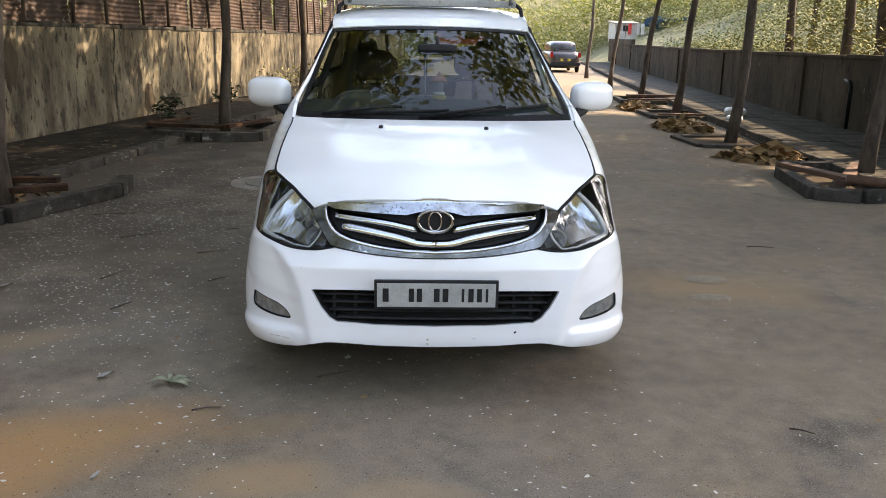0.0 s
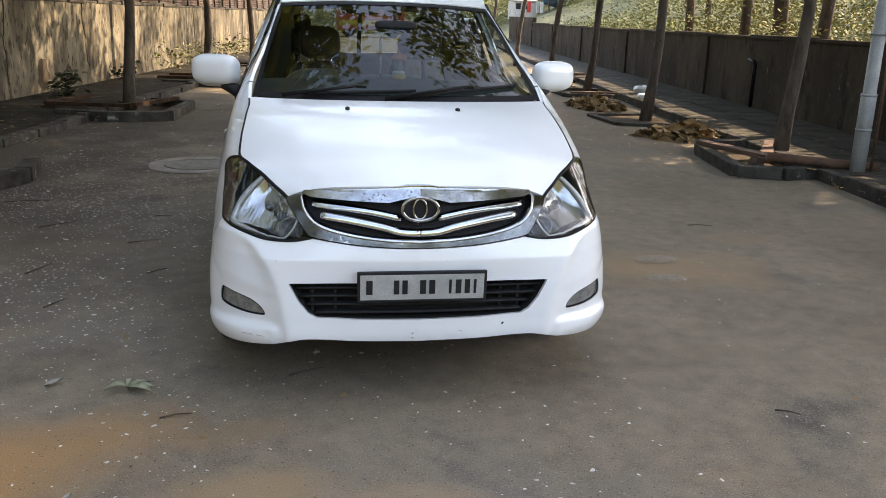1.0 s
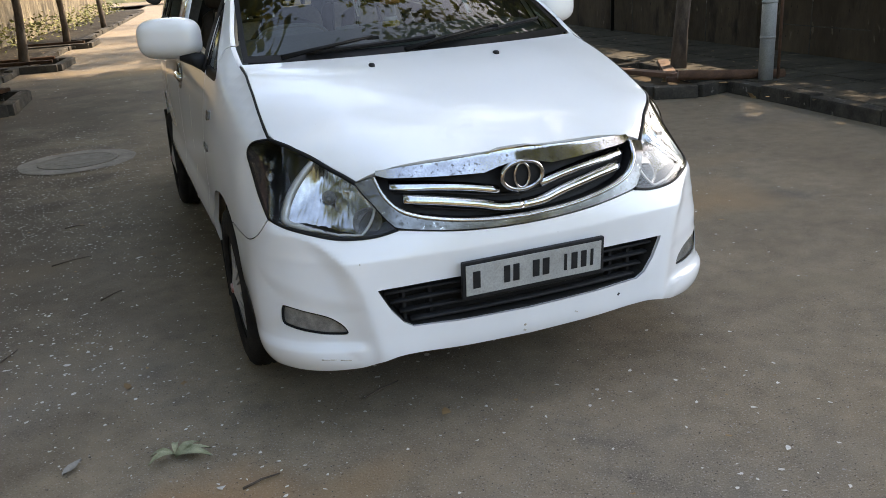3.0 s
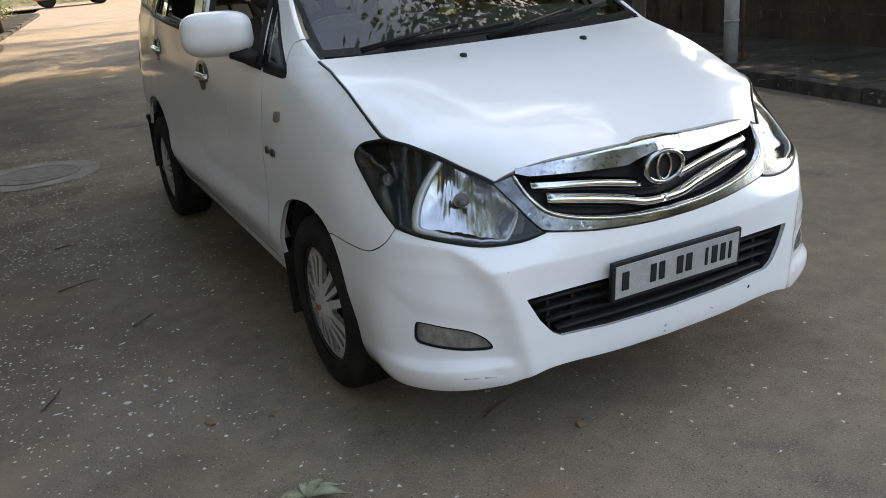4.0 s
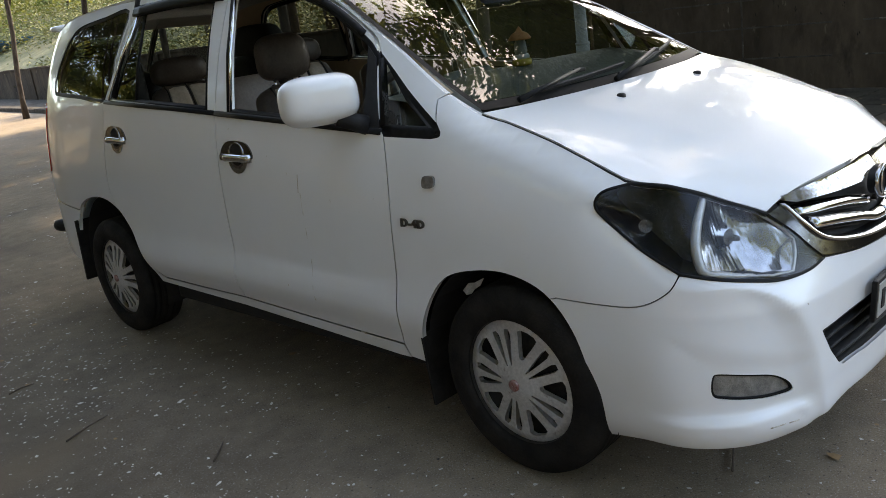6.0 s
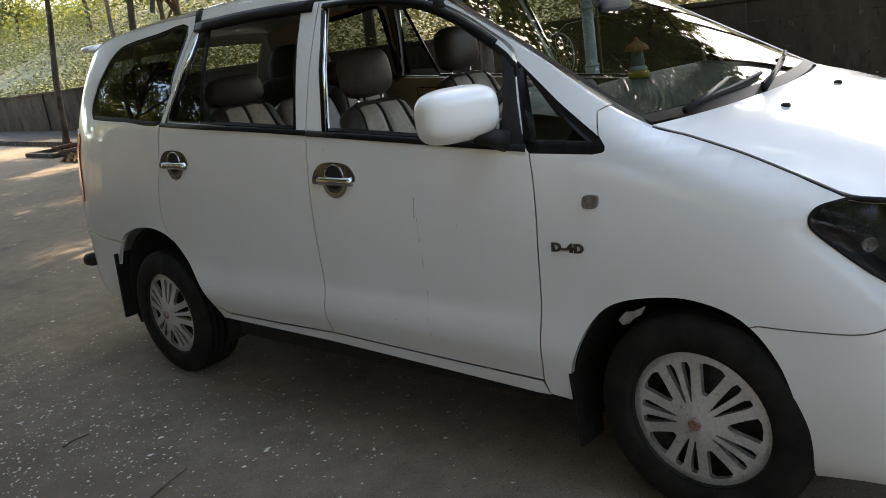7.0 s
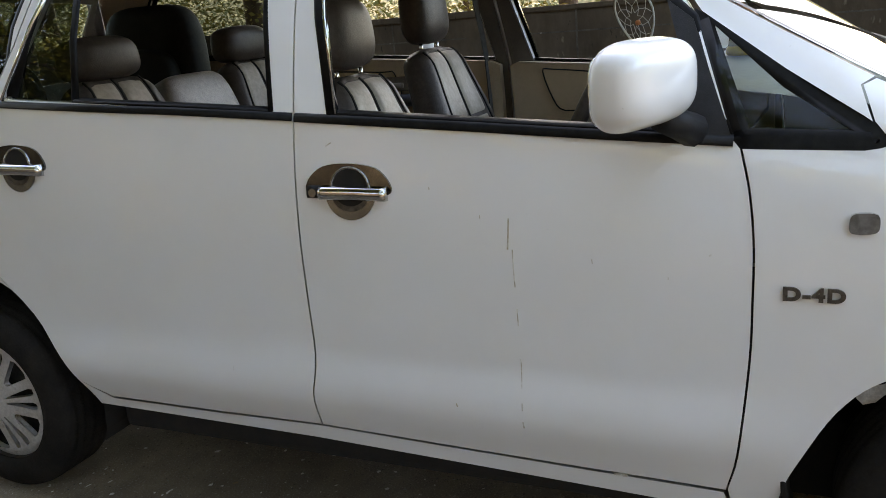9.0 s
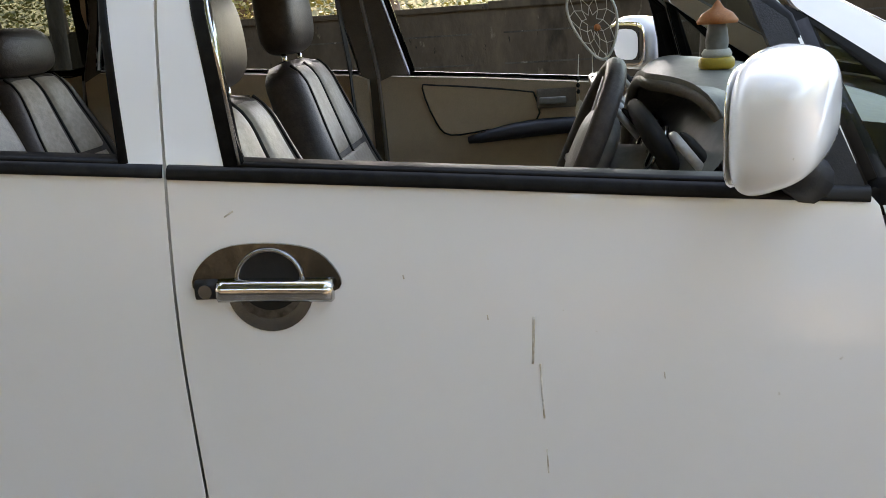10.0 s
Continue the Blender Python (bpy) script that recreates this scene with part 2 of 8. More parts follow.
# ---- the car's outer shape ----
# Half plan at the widest height, from the middle of the front round to the middle of the rear.
PLAN = np.array(spline([(0, 0), (0.25, 0.008), (0.45, 0.032), (0.6, 0.078), (0.72, 0.15), (0.797, 0.245), (0.836, 0.36), (0.849, 0.52), (0.855, 0.8),
                        (0.865, 1.3), (0.868, 2.3), (0.865, 3.3), (0.85, 3.8), (0.832, 4.15), (0.79, 4.4), (0.70, 4.52), (0.5, 4.57), (0.25, 4.583), (0, 4.585)], 14))
ARC = np.concatenate([[0], np.cumsum(np.hypot(*np.diff(PLAN, axis=0).T))])
_side = slice(int(np.argmax(PLAN[:, 0] > 0.79)), int(np.argmax(PLAN[:, 1] > 4.45)))


def sx(x):
    """The way round the plan to half-width x on the front."""
    n = int(np.argmax(PLAN[:, 0] >= 0.80))
    return math.copysign(float(np.interp(abs(x), PLAN[:n, 0], ARC[:n])), x)


def sy(y):
    """The way round the plan to length y on the flank."""
    return float(np.interp(y, PLAN[_side, 1], ARC[_side]))


def srx(x):
    n = int(np.argmax(PLAN[:, 1] > 4.45))
    return float(np.interp(-abs(x), -PLAN[n:, 0], ARC[n:]))


# Stations round the plan and the inward set of the skin at each level.
STN = [0, sx(0.42), sx(0.60), sx(0.72), sy(0.30), sy(0.445), sy(0.6), sy(0.78), sy(0.97), sy(1.1), sy(1.35), sy(2.35), sy(3.35), sy(4.1), sy(4.4), srx(0.5), ARC[-1]]
BELT = [0.80, 0.79, 0.79, 0.79, 0.80, 0.84, 0.90, 0.98, 1.06, 1.08, 1.09, 1.178, 1.236, 1.285, 1.30, 1.32, 1.32]
TOPZ = [0.868, 0.857, 0.875, 0.895, 0.915, 0.943, 1.01, 1.075, 1.135, 1.205, 1.36, 1.69, 1.715, 1.68, 1.60, 1.62, 1.64]
TAB = {  # level: set of the skin (positive is outward)
    0.18: [-.07, -.06, -.06, -.06, -.06, -.06, -.06, -.07, -.07, -.07, -.08, -.08, -.08, -.09, -.10, -.10, -.10],
    0.25: [-.012, -.004, .004, .010, .004, -.016, -.03, -.04, -.05, -.05, -.055, -.062, -.062, -.06, -.05, -.05, -.05],
    0.36: [.002, .006, .014, .024, .020, .000, -.012, -.015, -.018, -.02, -.026, -.032, -.032, -.02, -.01, -.01, -.01],
    0.47: [-.006, .000, .010, .018, .016, .006, -.002, -.003, -.003, -.001, .005, .006, .006, .002, .0, .0, .0],
    0.60: [.000, -.002, -.002, -.004, -.004, -.006, -.004, .0, .0, -.002, -.008, -.009, -.007, .0, .0, .0, .0],
}
OFFB = [-.055, -.075, -.095, -.105, -.085, -.075, -.055, -.057, -.068, -.068, -.066, -.051, -.052, -.085, -.095, -.10, -.10]
TOPX = [-.095, -.13, -.17, -.185, -.158, -.128, -.132, -.14, -.15, -.155, -.215, -.272, -.268, -.255, -.235, -.40, -.40]
POW = [1.1, 1.1, 1.15, 1.25, 1.35, 1.5, 2.0, 2.4, 2.6, 2.6, 2.6, 2.6, 2.6, 2.4, 2.2, 2.0, 2.0]
LOWZ = sorted(TAB)


def ease(t):
    t = np.clip(t, 0, 1)
    return t * t * (3 - 2 * t)


def fog_pocket(s, z):
    d = np.maximum(np.abs(s - 0.745) / 0.15, np.abs(z - 0.405 - 0.25 * (s - 0.745)) / 0.075)
    t = np.clip((1.5 - d) / 0.9, 0, 1)
    return -0.007 * t * t * (3 - 2 * t)


def skin_off(s, z):
    s = np.abs(s)
    belt, top = hermite(s, STN, BELT), hermite(s, STN, TOPZ)
    low = np.stack([hermite(s, STN, TAB[k]) for k in LOWZ])
    ob_, ot, pw = hermite(s, STN, OFFB), hermite(s, STN, TOPX), hermite(s, STN, POW)
    grad = np.gradient(low, np.array(LOWZ), axis=0)
    zc = np.clip(z, LOWZ[0], LOWZ[-1])
    k = np.clip(np.searchsorted(LOWZ, zc) - 1, 0, len(LOWZ) - 2)
    c = np.arange(len(s))
    h = np.array(LOWZ)[k + 1] - np.array(LOWZ)[k]
    t = (zc - np.array(LOWZ)[k]) / h
    a = (2 * t ** 3 - 3 * t ** 2 + 1) * low[k, c] + (t ** 3 - 2 * t ** 2 + t) * h * grad[k, c] + (3 * t ** 2 - 2 * t ** 3) * low[k + 1, c] + (t ** 3 - t ** 2) * h * grad[k + 1, c]
    w = np.clip((z - 0.6) / (belt - 0.6), 0, 1)
    b = low[-1] + (ob_ - low[-1]) * w ** pw
    w = np.clip((z - belt) / np.maximum(top - belt, 0.02), 0, 1.15)
    u = ob_ + (ot - ob_) * w + np.where(s > 1.0, 0.014 * np.sin(math.pi * np.minimum(w, 1)), 0)
    out = np.where(z <= 0.6, a, np.where(z <= belt, b, u))
    line = np.interp(z, [0.20, 0.30, 0.44, 0.50, 0.56, 0.60, 0.637, 0.672, 0.69], [0.50, 0.508, 0.535, 0.55, 0.575, 0.60, 0.64, 0.70, 0.78])
    da, db = s - line, (0.692 - z) * 1.1
    d = (da + db - np.sqrt((da - db) ** 2 + 0.03 ** 2)) / 2
    hold = ease((z - 0.19) / 0.08) * ease((1.02 - s) / 0.2) * ease((s - 0.30) / 0.15)
    soft = np.sqrt(d * d + 0.016 ** 2) - 0.016
    cheek = 0.019 * np.exp(-soft / np.interp(d, [-0.02, 0.02], [0.10, 0.055])) * hold - 0.006 * ease(d / 0.08) * hold
    lip = 0.014 * ease((s - line - 0.02) / 0.06) * ease((0.345 - z) / 0.035) * ease((1.05 - s) / 0.2)
    return out + fog_pocket(s, z) + cheek + lip


def skin(s, z, d=0.0):
    """Places on the car's skin, d outside it, for arrays s (positive: the car's right, at -x) and z."""
    s, z = np.asarray(s, float), np.asarray(z, float)
    a = np.abs(s)
    px, py = np.interp(a, ARC, PLAN[:, 0]), np.interp(a, ARC, PLAN[:, 1])
    e = 0.03
    tx = np.interp(a + e, ARC, PLAN[:, 0]) - np.interp(np.maximum(a - e, 0), ARC, PLAN[:, 0]) * np.where(a < e, 0, 1) + np.where(a < e, np.interp(np.abs(a - e), ARC, PLAN[:, 0]), 0)
    ty = np.interp(a + e, ARC, PLAN[:, 1]) - np.interp(np.abs(a - e), ARC, PLAN[:, 1])
    ln = np.hypot(tx, ty)
    nx, ny = ty / ln, -tx / ln
    o = skin_off(s, z) + d
    sign = np.where(s >= 0, -1.0, 1.0)
    return np.stack([sign * (px + nx * o), py + ny * o, z], 1)


def skin_normal(s, z):
    e = 0.006
    ds = skin(s + e, z) - skin(s - e, z)
    dz = skin(s, z + e) - skin(s, z - e)
    n = np.cross(dz, ds)
    return n / np.linalg.norm(n, axis=1)[:, None]


def resample(poly, step):
    out = []
    for (ax, ay), (bx, by) in zip(poly, poly[1:] + poly[:1]):
        n = max(1, int(math.hypot(bx - ax, by - ay) / step))
        out += [(ax + (bx - ax) * k / n, ay + (by - ay) * k / n) for k in range(n)]
    return out


def area2(poly):
    return sum(ax * by - bx * ay for (ax, ay), (bx, by) in zip(poly, poly[1:] + poly[:1])) / 2


def inset(poly, d):
    """Moves a counter-clockwise outline inward by d."""
    n, out = len(poly), []
    for i in range(n):
        ax, ay = poly[i - 1]
        bx, by = poly[(i + 1) % n]
        tx, ty = bx - ax, by - ay
        ln = math.hypot(tx, ty) or 1
        out.append((poly[i][0] - ty / ln * d, poly[i][1] + tx / ln * d))
    return out


def inside(x, y, poly):
    p = np.array(poly)
    q = np.roll(p, -1, axis=0)
    x, y = x[:, None], y[:, None]
    ay, by, ax, bx = p[:, 1][None], q[:, 1][None], p[:, 0][None], q[:, 0][None]
    with np.errstate(divide="ignore", invalid="ignore"):
        hit = ((ay > y) != (by > y)) & (x < (bx - ax) * (y - ay) / (by - ay) + ax)
    return hit.sum(1) % 2 == 1


def panel(name, outline, material, parent, label="", holes=(), gap=0.0022, thick=0.018, step=0.02, cell=0.04, d=0.0, mirror=False, surf=None, surfn=None):
    """A sheet on the car's skin, cut to an outline in (way round, height), with its edges turned in."""
    surf, surfn = surf or skin, surfn or skin_normal
    outline = list(outline)
    if mirror:
        outline, holes = [(-a, b) for a, b in outline], [[(-a, b) for a, b in h] for h in holes]
    if area2(outline) < 0:
        outline.reverse()
    loops = [inset(resample(outline, step), gap)]
    for h in holes:
        h = list(h)
        if area2(h) > 0:
            h.reverse()
        loops.append(inset(resample(h, step), gap))
    pts, edges, k = [], [], 0
    for lp in loops:
        pts += lp
        edges += [(k + i, k + (i + 1) % len(lp)) for i in range(len(lp))]
        k += len(lp)
    nb = k
    xs, ys = [p[0] for p in loops[0]], [p[1] for p in loops[0]]
    bnd = np.array(pts)
    gx, gy = (q.ravel() for q in np.meshgrid(np.arange(min(xs) + cell / 2, max(xs), cell), np.arange(min(ys) + cell / 2, max(ys), cell)))
    ok = inside(gx, gy, loops[0])
    for h in loops[1:]:
        ok &= ~inside(gx, gy, h)
    gx, gy = gx[ok], gy[ok]
    if len(gx):
        far = np.min(np.hypot(bnd[:, 0][None] - gx[:, None], bnd[:, 1][None] - gy[:, None]), 1) > cell * 0.35
        pts += list(zip(gx[far].tolist(), gy[far].tolist()))
    from mathutils import geometry
    vs, _, fs, *_ = geometry.delaunay_2d_cdt([Vector(p) for p in pts], edges, [], 0, 1e-6)
    fa = np.array([[sum(vs[i].x for i in f) / 3, sum(vs[i].y for i in f) / 3] for f in fs])
    ok = inside(fa[:, 0], fa[:, 1], loops[0])
    for h in loops[1:]:
        ok &= ~inside(fa[:, 0], fa[:, 1], h)
    keep = [list(f) for f, k in zip(fs, ok) if k]
    s, z = np.array([v.x for v in vs]), np.array([v.y for v in vs])
    P, N = surf(s, z, d), surfn(s, z)
    verts = [tuple(p) for p in P]
    faces, fnorm = [], []
    for f in keep:
        a, b, c = (Vector(verts[i]) for i in f)
        if (b - a).cross(c - a).dot(Vector(N[f[0]])) < 0:
            f = f[::-1]
        faces.append(f)
        fnorm.append([tuple(N[i]) for i in f])
    k = 0
    for lp in loops:
        n = len(lp)
        q = np.array(lp)
        Pq, Nq = surf(q[:, 0], q[:, 1], d), surfn(q[:, 0], q[:, 1])
        base = len(verts)
        verts += [tuple(p) for p in Pq] + [tuple(p) for p in surf(q[:, 0], q[:, 1], d - thick)]
        for i in range(n):
            j = (i + 1) % n
            f = [base + i, base + n + i, base + n + j, base + j]
            a, b, c = (Vector(verts[m]) for m in f[:3])
            nn = (b - a).cross(c - a)
            nn = nn.normalized() if nn.length > 0 else Vector(Nq[i])
            mid = (Vector(Nq[i]) * 0.5 + nn * 0.8).normalized()
            faces.append(f)
            fnorm.append([tuple(mid), tuple(nn), tuple(nn), tuple(mid)])
    me = bpy.data.meshes.new(name)
    me.from_pydata(verts, [], faces)
    me.shade_smooth()
    me.normals_split_custom_set([n for fn in fnorm for n in fn])
    me.materials.append(material)
    ob = new(name, me)
    ob.parent = parent
    if label:
        ob["label"] = label
    return ob


def loft(name, fn, nu, nv, material, parent, label="", thick=0.012, smooth=True):
    """A sheet fn(u, v), u and v from 0 to 1, with its edges turned down by thick."""
    bm = bmesh.new()
    g = [[bm.verts.new(fn(i / nu, j / nv)) for j in range(nv + 1)] for i in range(nu + 1)]
    for i in range(nu):
        for j in range(nv):
            bm.faces.new((g[i][j], g[i][j + 1], g[i + 1][j + 1], g[i + 1][j]))
    if thick:
        bm.normal_update()
        ring = [g[i][0] for i in range(nu + 1)] + [g[nu][j] for j in range(1, nv + 1)] + [g[i][nv] for i in range(nu - 1, -1, -1)] + [g[0][j] for j in range(nv - 1, 0, -1)]
        dup = [bm.verts.new(v.co) for v in ring]
        low = [bm.verts.new(v.co - v.normal * thick) for v in ring]
        for k in range(len(ring)):
            m = (k + 1) % len(ring)
            bm.faces.new((dup[k], dup[m], low[m], low[k]))
    return part(name, bm, material, parent, label, smooth)


def Y(pts):
    return [(sy(y), z) for y, z in pts]


def X(pts):
    return [(sx(x), z) for x, z in pts]


def ribbon(name, line, w, h, material, parent, label="", mirror=False, d=0.0):
    """A raised moulding of half-width w and height h along a line of (way round, height) on the skin."""
    line = [(-a, b) for a, b in line] if mirror else list(line)
    q = np.array(line, float)
    t = np.gradient(q, axis=0)
    t /= np.linalg.norm(t, axis=1)[:, None]
    nrm = np.stack([-t[:, 1], t[:, 0]], 1)
    rows = []
    for a, b in ((-1, -0.004), (-0.85, h * 0.75), (-0.45, h), (0.45, h), (0.85, h * 0.75), (1, -0.004)):
        r = q + nrm * w * a
        rows.append(skin(r[:, 0], r[:, 1], d + b))
    bm = bmesh.new()
    g = [[bm.verts.new(p) for p in r] for r in rows]
    for a, b in zip(g, g[1:]):
        for i in range(len(a) - 1):
            bm.faces.new((a[i], a[i + 1], b[i + 1], b[i]))
    for k in (0, -1):
        bm.faces.new([r[k] for r in g])
    bmesh.ops.recalc_face_normals(bm, faces=bm.faces)
    return part(name, bm, material, parent, label, True)


# ---- the car ----
car = thing("people_carrier", "white people carrier with chrome grille parked on dusty asphalt", "car")

# outlines, in (length y, height z) on the flank and (half-width x, height z) on the front
ARCH_F = [(0.525, 0.20), (0.535, 0.30), (0.557, 0.42), (0.600, 0.535), (0.688, 0.638), (0.815, 0.681), (0.948, 0.676), (1.07, 0.640), (1.15, 0.565), (1.213, 0.452), (1.247, 0.36), (1.255, 0.285)]
ARCH_R = [(3.165, 0.345), (3.20, 0.43), (3.25, 0.55), (3.345, 0.66), (3.515, 0.742), (3.72, 0.75), (3.92, 0.688), (4.02, 0.545), (4.05, 0.42), (4.06, 0.30)]
arch_f, arch_r = spline(Y(ARCH_F), 5), spline(Y(ARCH_R), 5)
i_seam = min(range(len(arch_f)), key=lambda i: abs(arch_f[i][0] - sy(0.677)) + abs(arch_f[i][1] - 0.629))

LAMP_BOT = spline([(0.427, 0.685)] + X([(0.50, 0.672), (0.60, 0.672), (0.70, 0.690)]) + [(sy(0.275), 0.722)], 5)
LAMP_BACK = spline([(sy(0.275), 0.722), (sy(0.38), 0.775), (sy(0.47), 0.835), (sy(0.525), 0.885), (sy(0.515), 0.925), (sy(0.445), 0.943)], 5)
LAMP_TOP = spline([(sy(0.445), 0.943), (0.985, 0.932), (0.906, 0.918), (0.82, 0.902), (0.732, 0.883), (0.613, 0.846), (0.56, 0.824)], 5)
LAMP_IN = spline([(0.56, 0.824), (0.53, 0.794), (0.499, 0.763), (0.465, 0.722), (0.427, 0.685)], 4)
lamp_outline = LAMP_BOT[:-1] + LAMP_BACK[:-1] + LAMP_TOP[:-1] + LAMP_IN[:-1]

# front bumper: right half outline, mirrored
bump_low = spline(X([(0.0, 0.264), (0.25, 0.270), (0.39, 0.279), (0.455, 0.280)]) + [(0.515, 0.268), (0.563, 0.254), (0.666, 0.241), (0.771, 0.238), (0.862, 0.238)] + Y([(0.36, 0.232), (0.44, 0.218), (0.525, 0.20)]), 5)
bump_up = arch_f[:i_seam + 1] + spline([(sy(0.677), 0.629), (sy(0.52), 0.627), (sy(0.39), 0.634), (sy(0.31), 0.672), (sy(0.275), 0.718)], 5)[1:] + LAMP_BOT[::-1][1:] + spline([(0.427, 0.685)] + X([(0.25, 0.661), (0.1, 0.651), (0.0, 0.650)]), 5)[1:]
half = bump_low[:-1] + bump_up
bumper_outline = half[:-1] + [(-a, b) for a, b in half[::-1]][:-1]
OPEN = X([(0.0, 0.512), (0.30, 0.510), (0.505, 0.508), (0.47, 0.44), (0.435, 0.395), (0.405, 0.376), (0.25, 0.366), (0.0, 0.362)])
opening = OPEN[:-1] + [(-a, b) for a, b in OPEN[::-1]][:-1]
fog = spline([(sx(a), b) for a, b in ((0.776, 0.446), (0.764, 0.4535), (0.71, 0.441), (0.66, 0.4265), (0.624, 0.403), (0.607, 0.380), (0.612, 0.3685), (0.66, 0.3685), (0.71, 0.3755), (0.758, 0.386), (0.777, 0.398))], 4, True)
bumper = panel("front_bumper", bumper_outline, WHITE, car, "white painted bumper with small chips",
               holes=[opening, fog, [(-a, b) for a, b in fog]], cell=0.010, step=0.010, thick=0.012)

FENDER_TOP = spline(Y([(1.10, 1.20), (0.97, 1.135), (0.86, 1.104), (0.72, 1.058), (0.60, 1.010), (0.52, 0.976), (0.445, 0.943)]), 5)
_edge = LAMP_TOP[::-1] + [p for p in FENDER_TOP[::-1][1:] if p[0] <= sy(0.97) + 1e-6]
_e3 = skin([p[0] for p in _edge], [p[1] + 0.0035 for p in _edge], 0.001)
_el = np.concatenate([[0], np.cumsum(np.linalg.norm(np.diff(_e3, axis=0), axis=1))])
HOOD_E = [(-float(np.interp(t, _el, _e3[:, 0])), float(np.interp(t, _el, _e3[:, 1])), float(np.interp(t, _el, _e3[:, 2]))) for t in np.linspace(0, _el[-1], 20)]
HOOD_C = [(0, 0.105, 0.880), (0, 0.17, 0.912), (0, 0.26, 0.955), (0, 0.36, 0.996), (0, 0.48, 1.036), (0, 0.64, 1.083), (0, 0.78, 1.115), (0, 0.885, 1.136)]


def hood_at(u, v):
    """u across from -1 to 1, v from the grille to the windscreen."""
    k = np.linspace(0, 1, 8)
    e = [hermite(v, np.linspace(0, 1, 20), [p[i] for p in HOOD_E]) for i in range(3)]
    c = [hermite(v, k, [p[i] for p in HOOD_C]) for i in range(3)]
    a = abs(u)
    z = float(c[2] - (c[2] - e[2]) * (0.28 * a ** 2 + 0.72 * a ** 6.5))
    z += 0.0045 * math.exp(-((a - 0.70 + 0.12 * v) / 0.13) ** 2) * min(1, v * 2.5) * min(1, (1 - v) * 4)      # the soft crease along each side
    return float(-u * (e[0] - 0.0065)), float(c[1] + (e[1] - c[1]) * a ** 2.2), z


loft("hood", lambda u, v: hood_at(2 * u - 1, v), 44, 30, WHITE, car, "white hood with two washer nozzles", thick=0.02)
for sg in (-1, 1):                                   # black tube added to paint the shade in the gap beside the hood
    bm = bmesh.new()
    tube(bm, [(sg * (x - 0.0015), y, z - 0.0085) for x, y, z in HOOD_E], 0.0058, 8)
    part("hood_seal", bm, TRIM, car, "black tube painting the gap dark", True)

# fenders, doors, rear quarters
WS_SIDE = [(0.97, 1.137), (1.11, 1.207), (1.25, 1.288), (1.41, 1.382), (1.56, 1.464), (1.77, 1.572)]
fender = arch_f[i_seam:-1] + Y([(1.255, 0.285), (1.345, 0.292)]) + spline(Y([(1.355, 0.348), (1.332, 0.45), (1.312, 0.652), (1.308, 0.78), (1.308, 0.897), (1.318, 1.0), (1.336, 1.083)]), 4) \
    + Y([(1.12, 1.076)]) + spline(Y([(1.12, 1.076), (1.085, 1.082), (1.082, 1.096)]), 4)[1:] + Y([(1.105, 1.125), (1.125, 1.19), (1.10, 1.20)]) \
    + FENDER_TOP[1:-1] \
    + LAMP_BACK[::-1] + spline([(sy(0.275), 0.718), (sy(0.31), 0.672), (sy(0.39), 0.634), (sy(0.52), 0.627), (sy(0.677), 0.629)], 5)[1:-1]
DOOR_F = spline(Y([(1.357, 0.345), (1.334, 0.45), (1.314, 0.652), (1.310, 0.78), (1.310, 0.897), (1.320, 1.0), (1.338, 1.083)]), 4) + Y([(1.352, 1.10)]) \
    + spline(Y([(1.43, 1.33), (1.475, 1.392), (1.56, 1.448), (1.70, 1.525), (1.86, 1.592), (2.05, 1.632), (2.37, 1.652)]), 4) \
    + Y([(2.362, 1.40), (2.347, 1.178)]) + spline(Y([(2.350, 1.0), (2.350, 0.887), (2.346, 0.70), (2.345, 0.554), (2.357, 0.48), (2.365, 0.376)]), 4) + Y([(2.0, 0.362), (1.7, 0.352)])
WIN_F = Y([(1.362, 1.108)]) + spline(Y([(1.44, 1.335), (1.49, 1.378), (1.57, 1.425), (1.72, 1.508), (1.88, 1.570), (2.05, 1.603), (2.26, 1.618)]), 4) + Y([(2.335, 1.62), (2.295, 1.40), (2.245, 1.180), (1.9, 1.152), (1.6, 1.127)])
DOOR_R = Y([(2.349, 1.178), (2.364, 1.40), (2.372, 1.652), (2.7, 1.665), (3.15, 1.665), (3.205, 1.655), (3.30, 1.40), (3.385, 1.238)]) \
    + spline(Y([(3.385, 1.238), (3.424, 1.078), (3.469, 0.874), (3.455, 0.757), (3.38, 0.68)]), 5)[1:] + spline(Y([(3.33, 0.625), (3.24, 0.50), (3.19, 0.42), (3.10, 0.372)]), 4) + Y([(2.7, 0.372), (2.367, 0.376)]) \
    + spline(Y([(2.359, 0.48), (2.347, 0.554), (2.348, 0.70), (2.352, 0.887), (2.352, 1.0), (2.349, 1.178)]), 4)[:-1]
WIN_R = Y([(2.412, 1.192), (2.445, 1.40), (2.47, 1.620), (2.8, 1.632), (3.16, 1.628), (3.24, 1.45), (3.325, 1.258), (2.9, 1.228)])
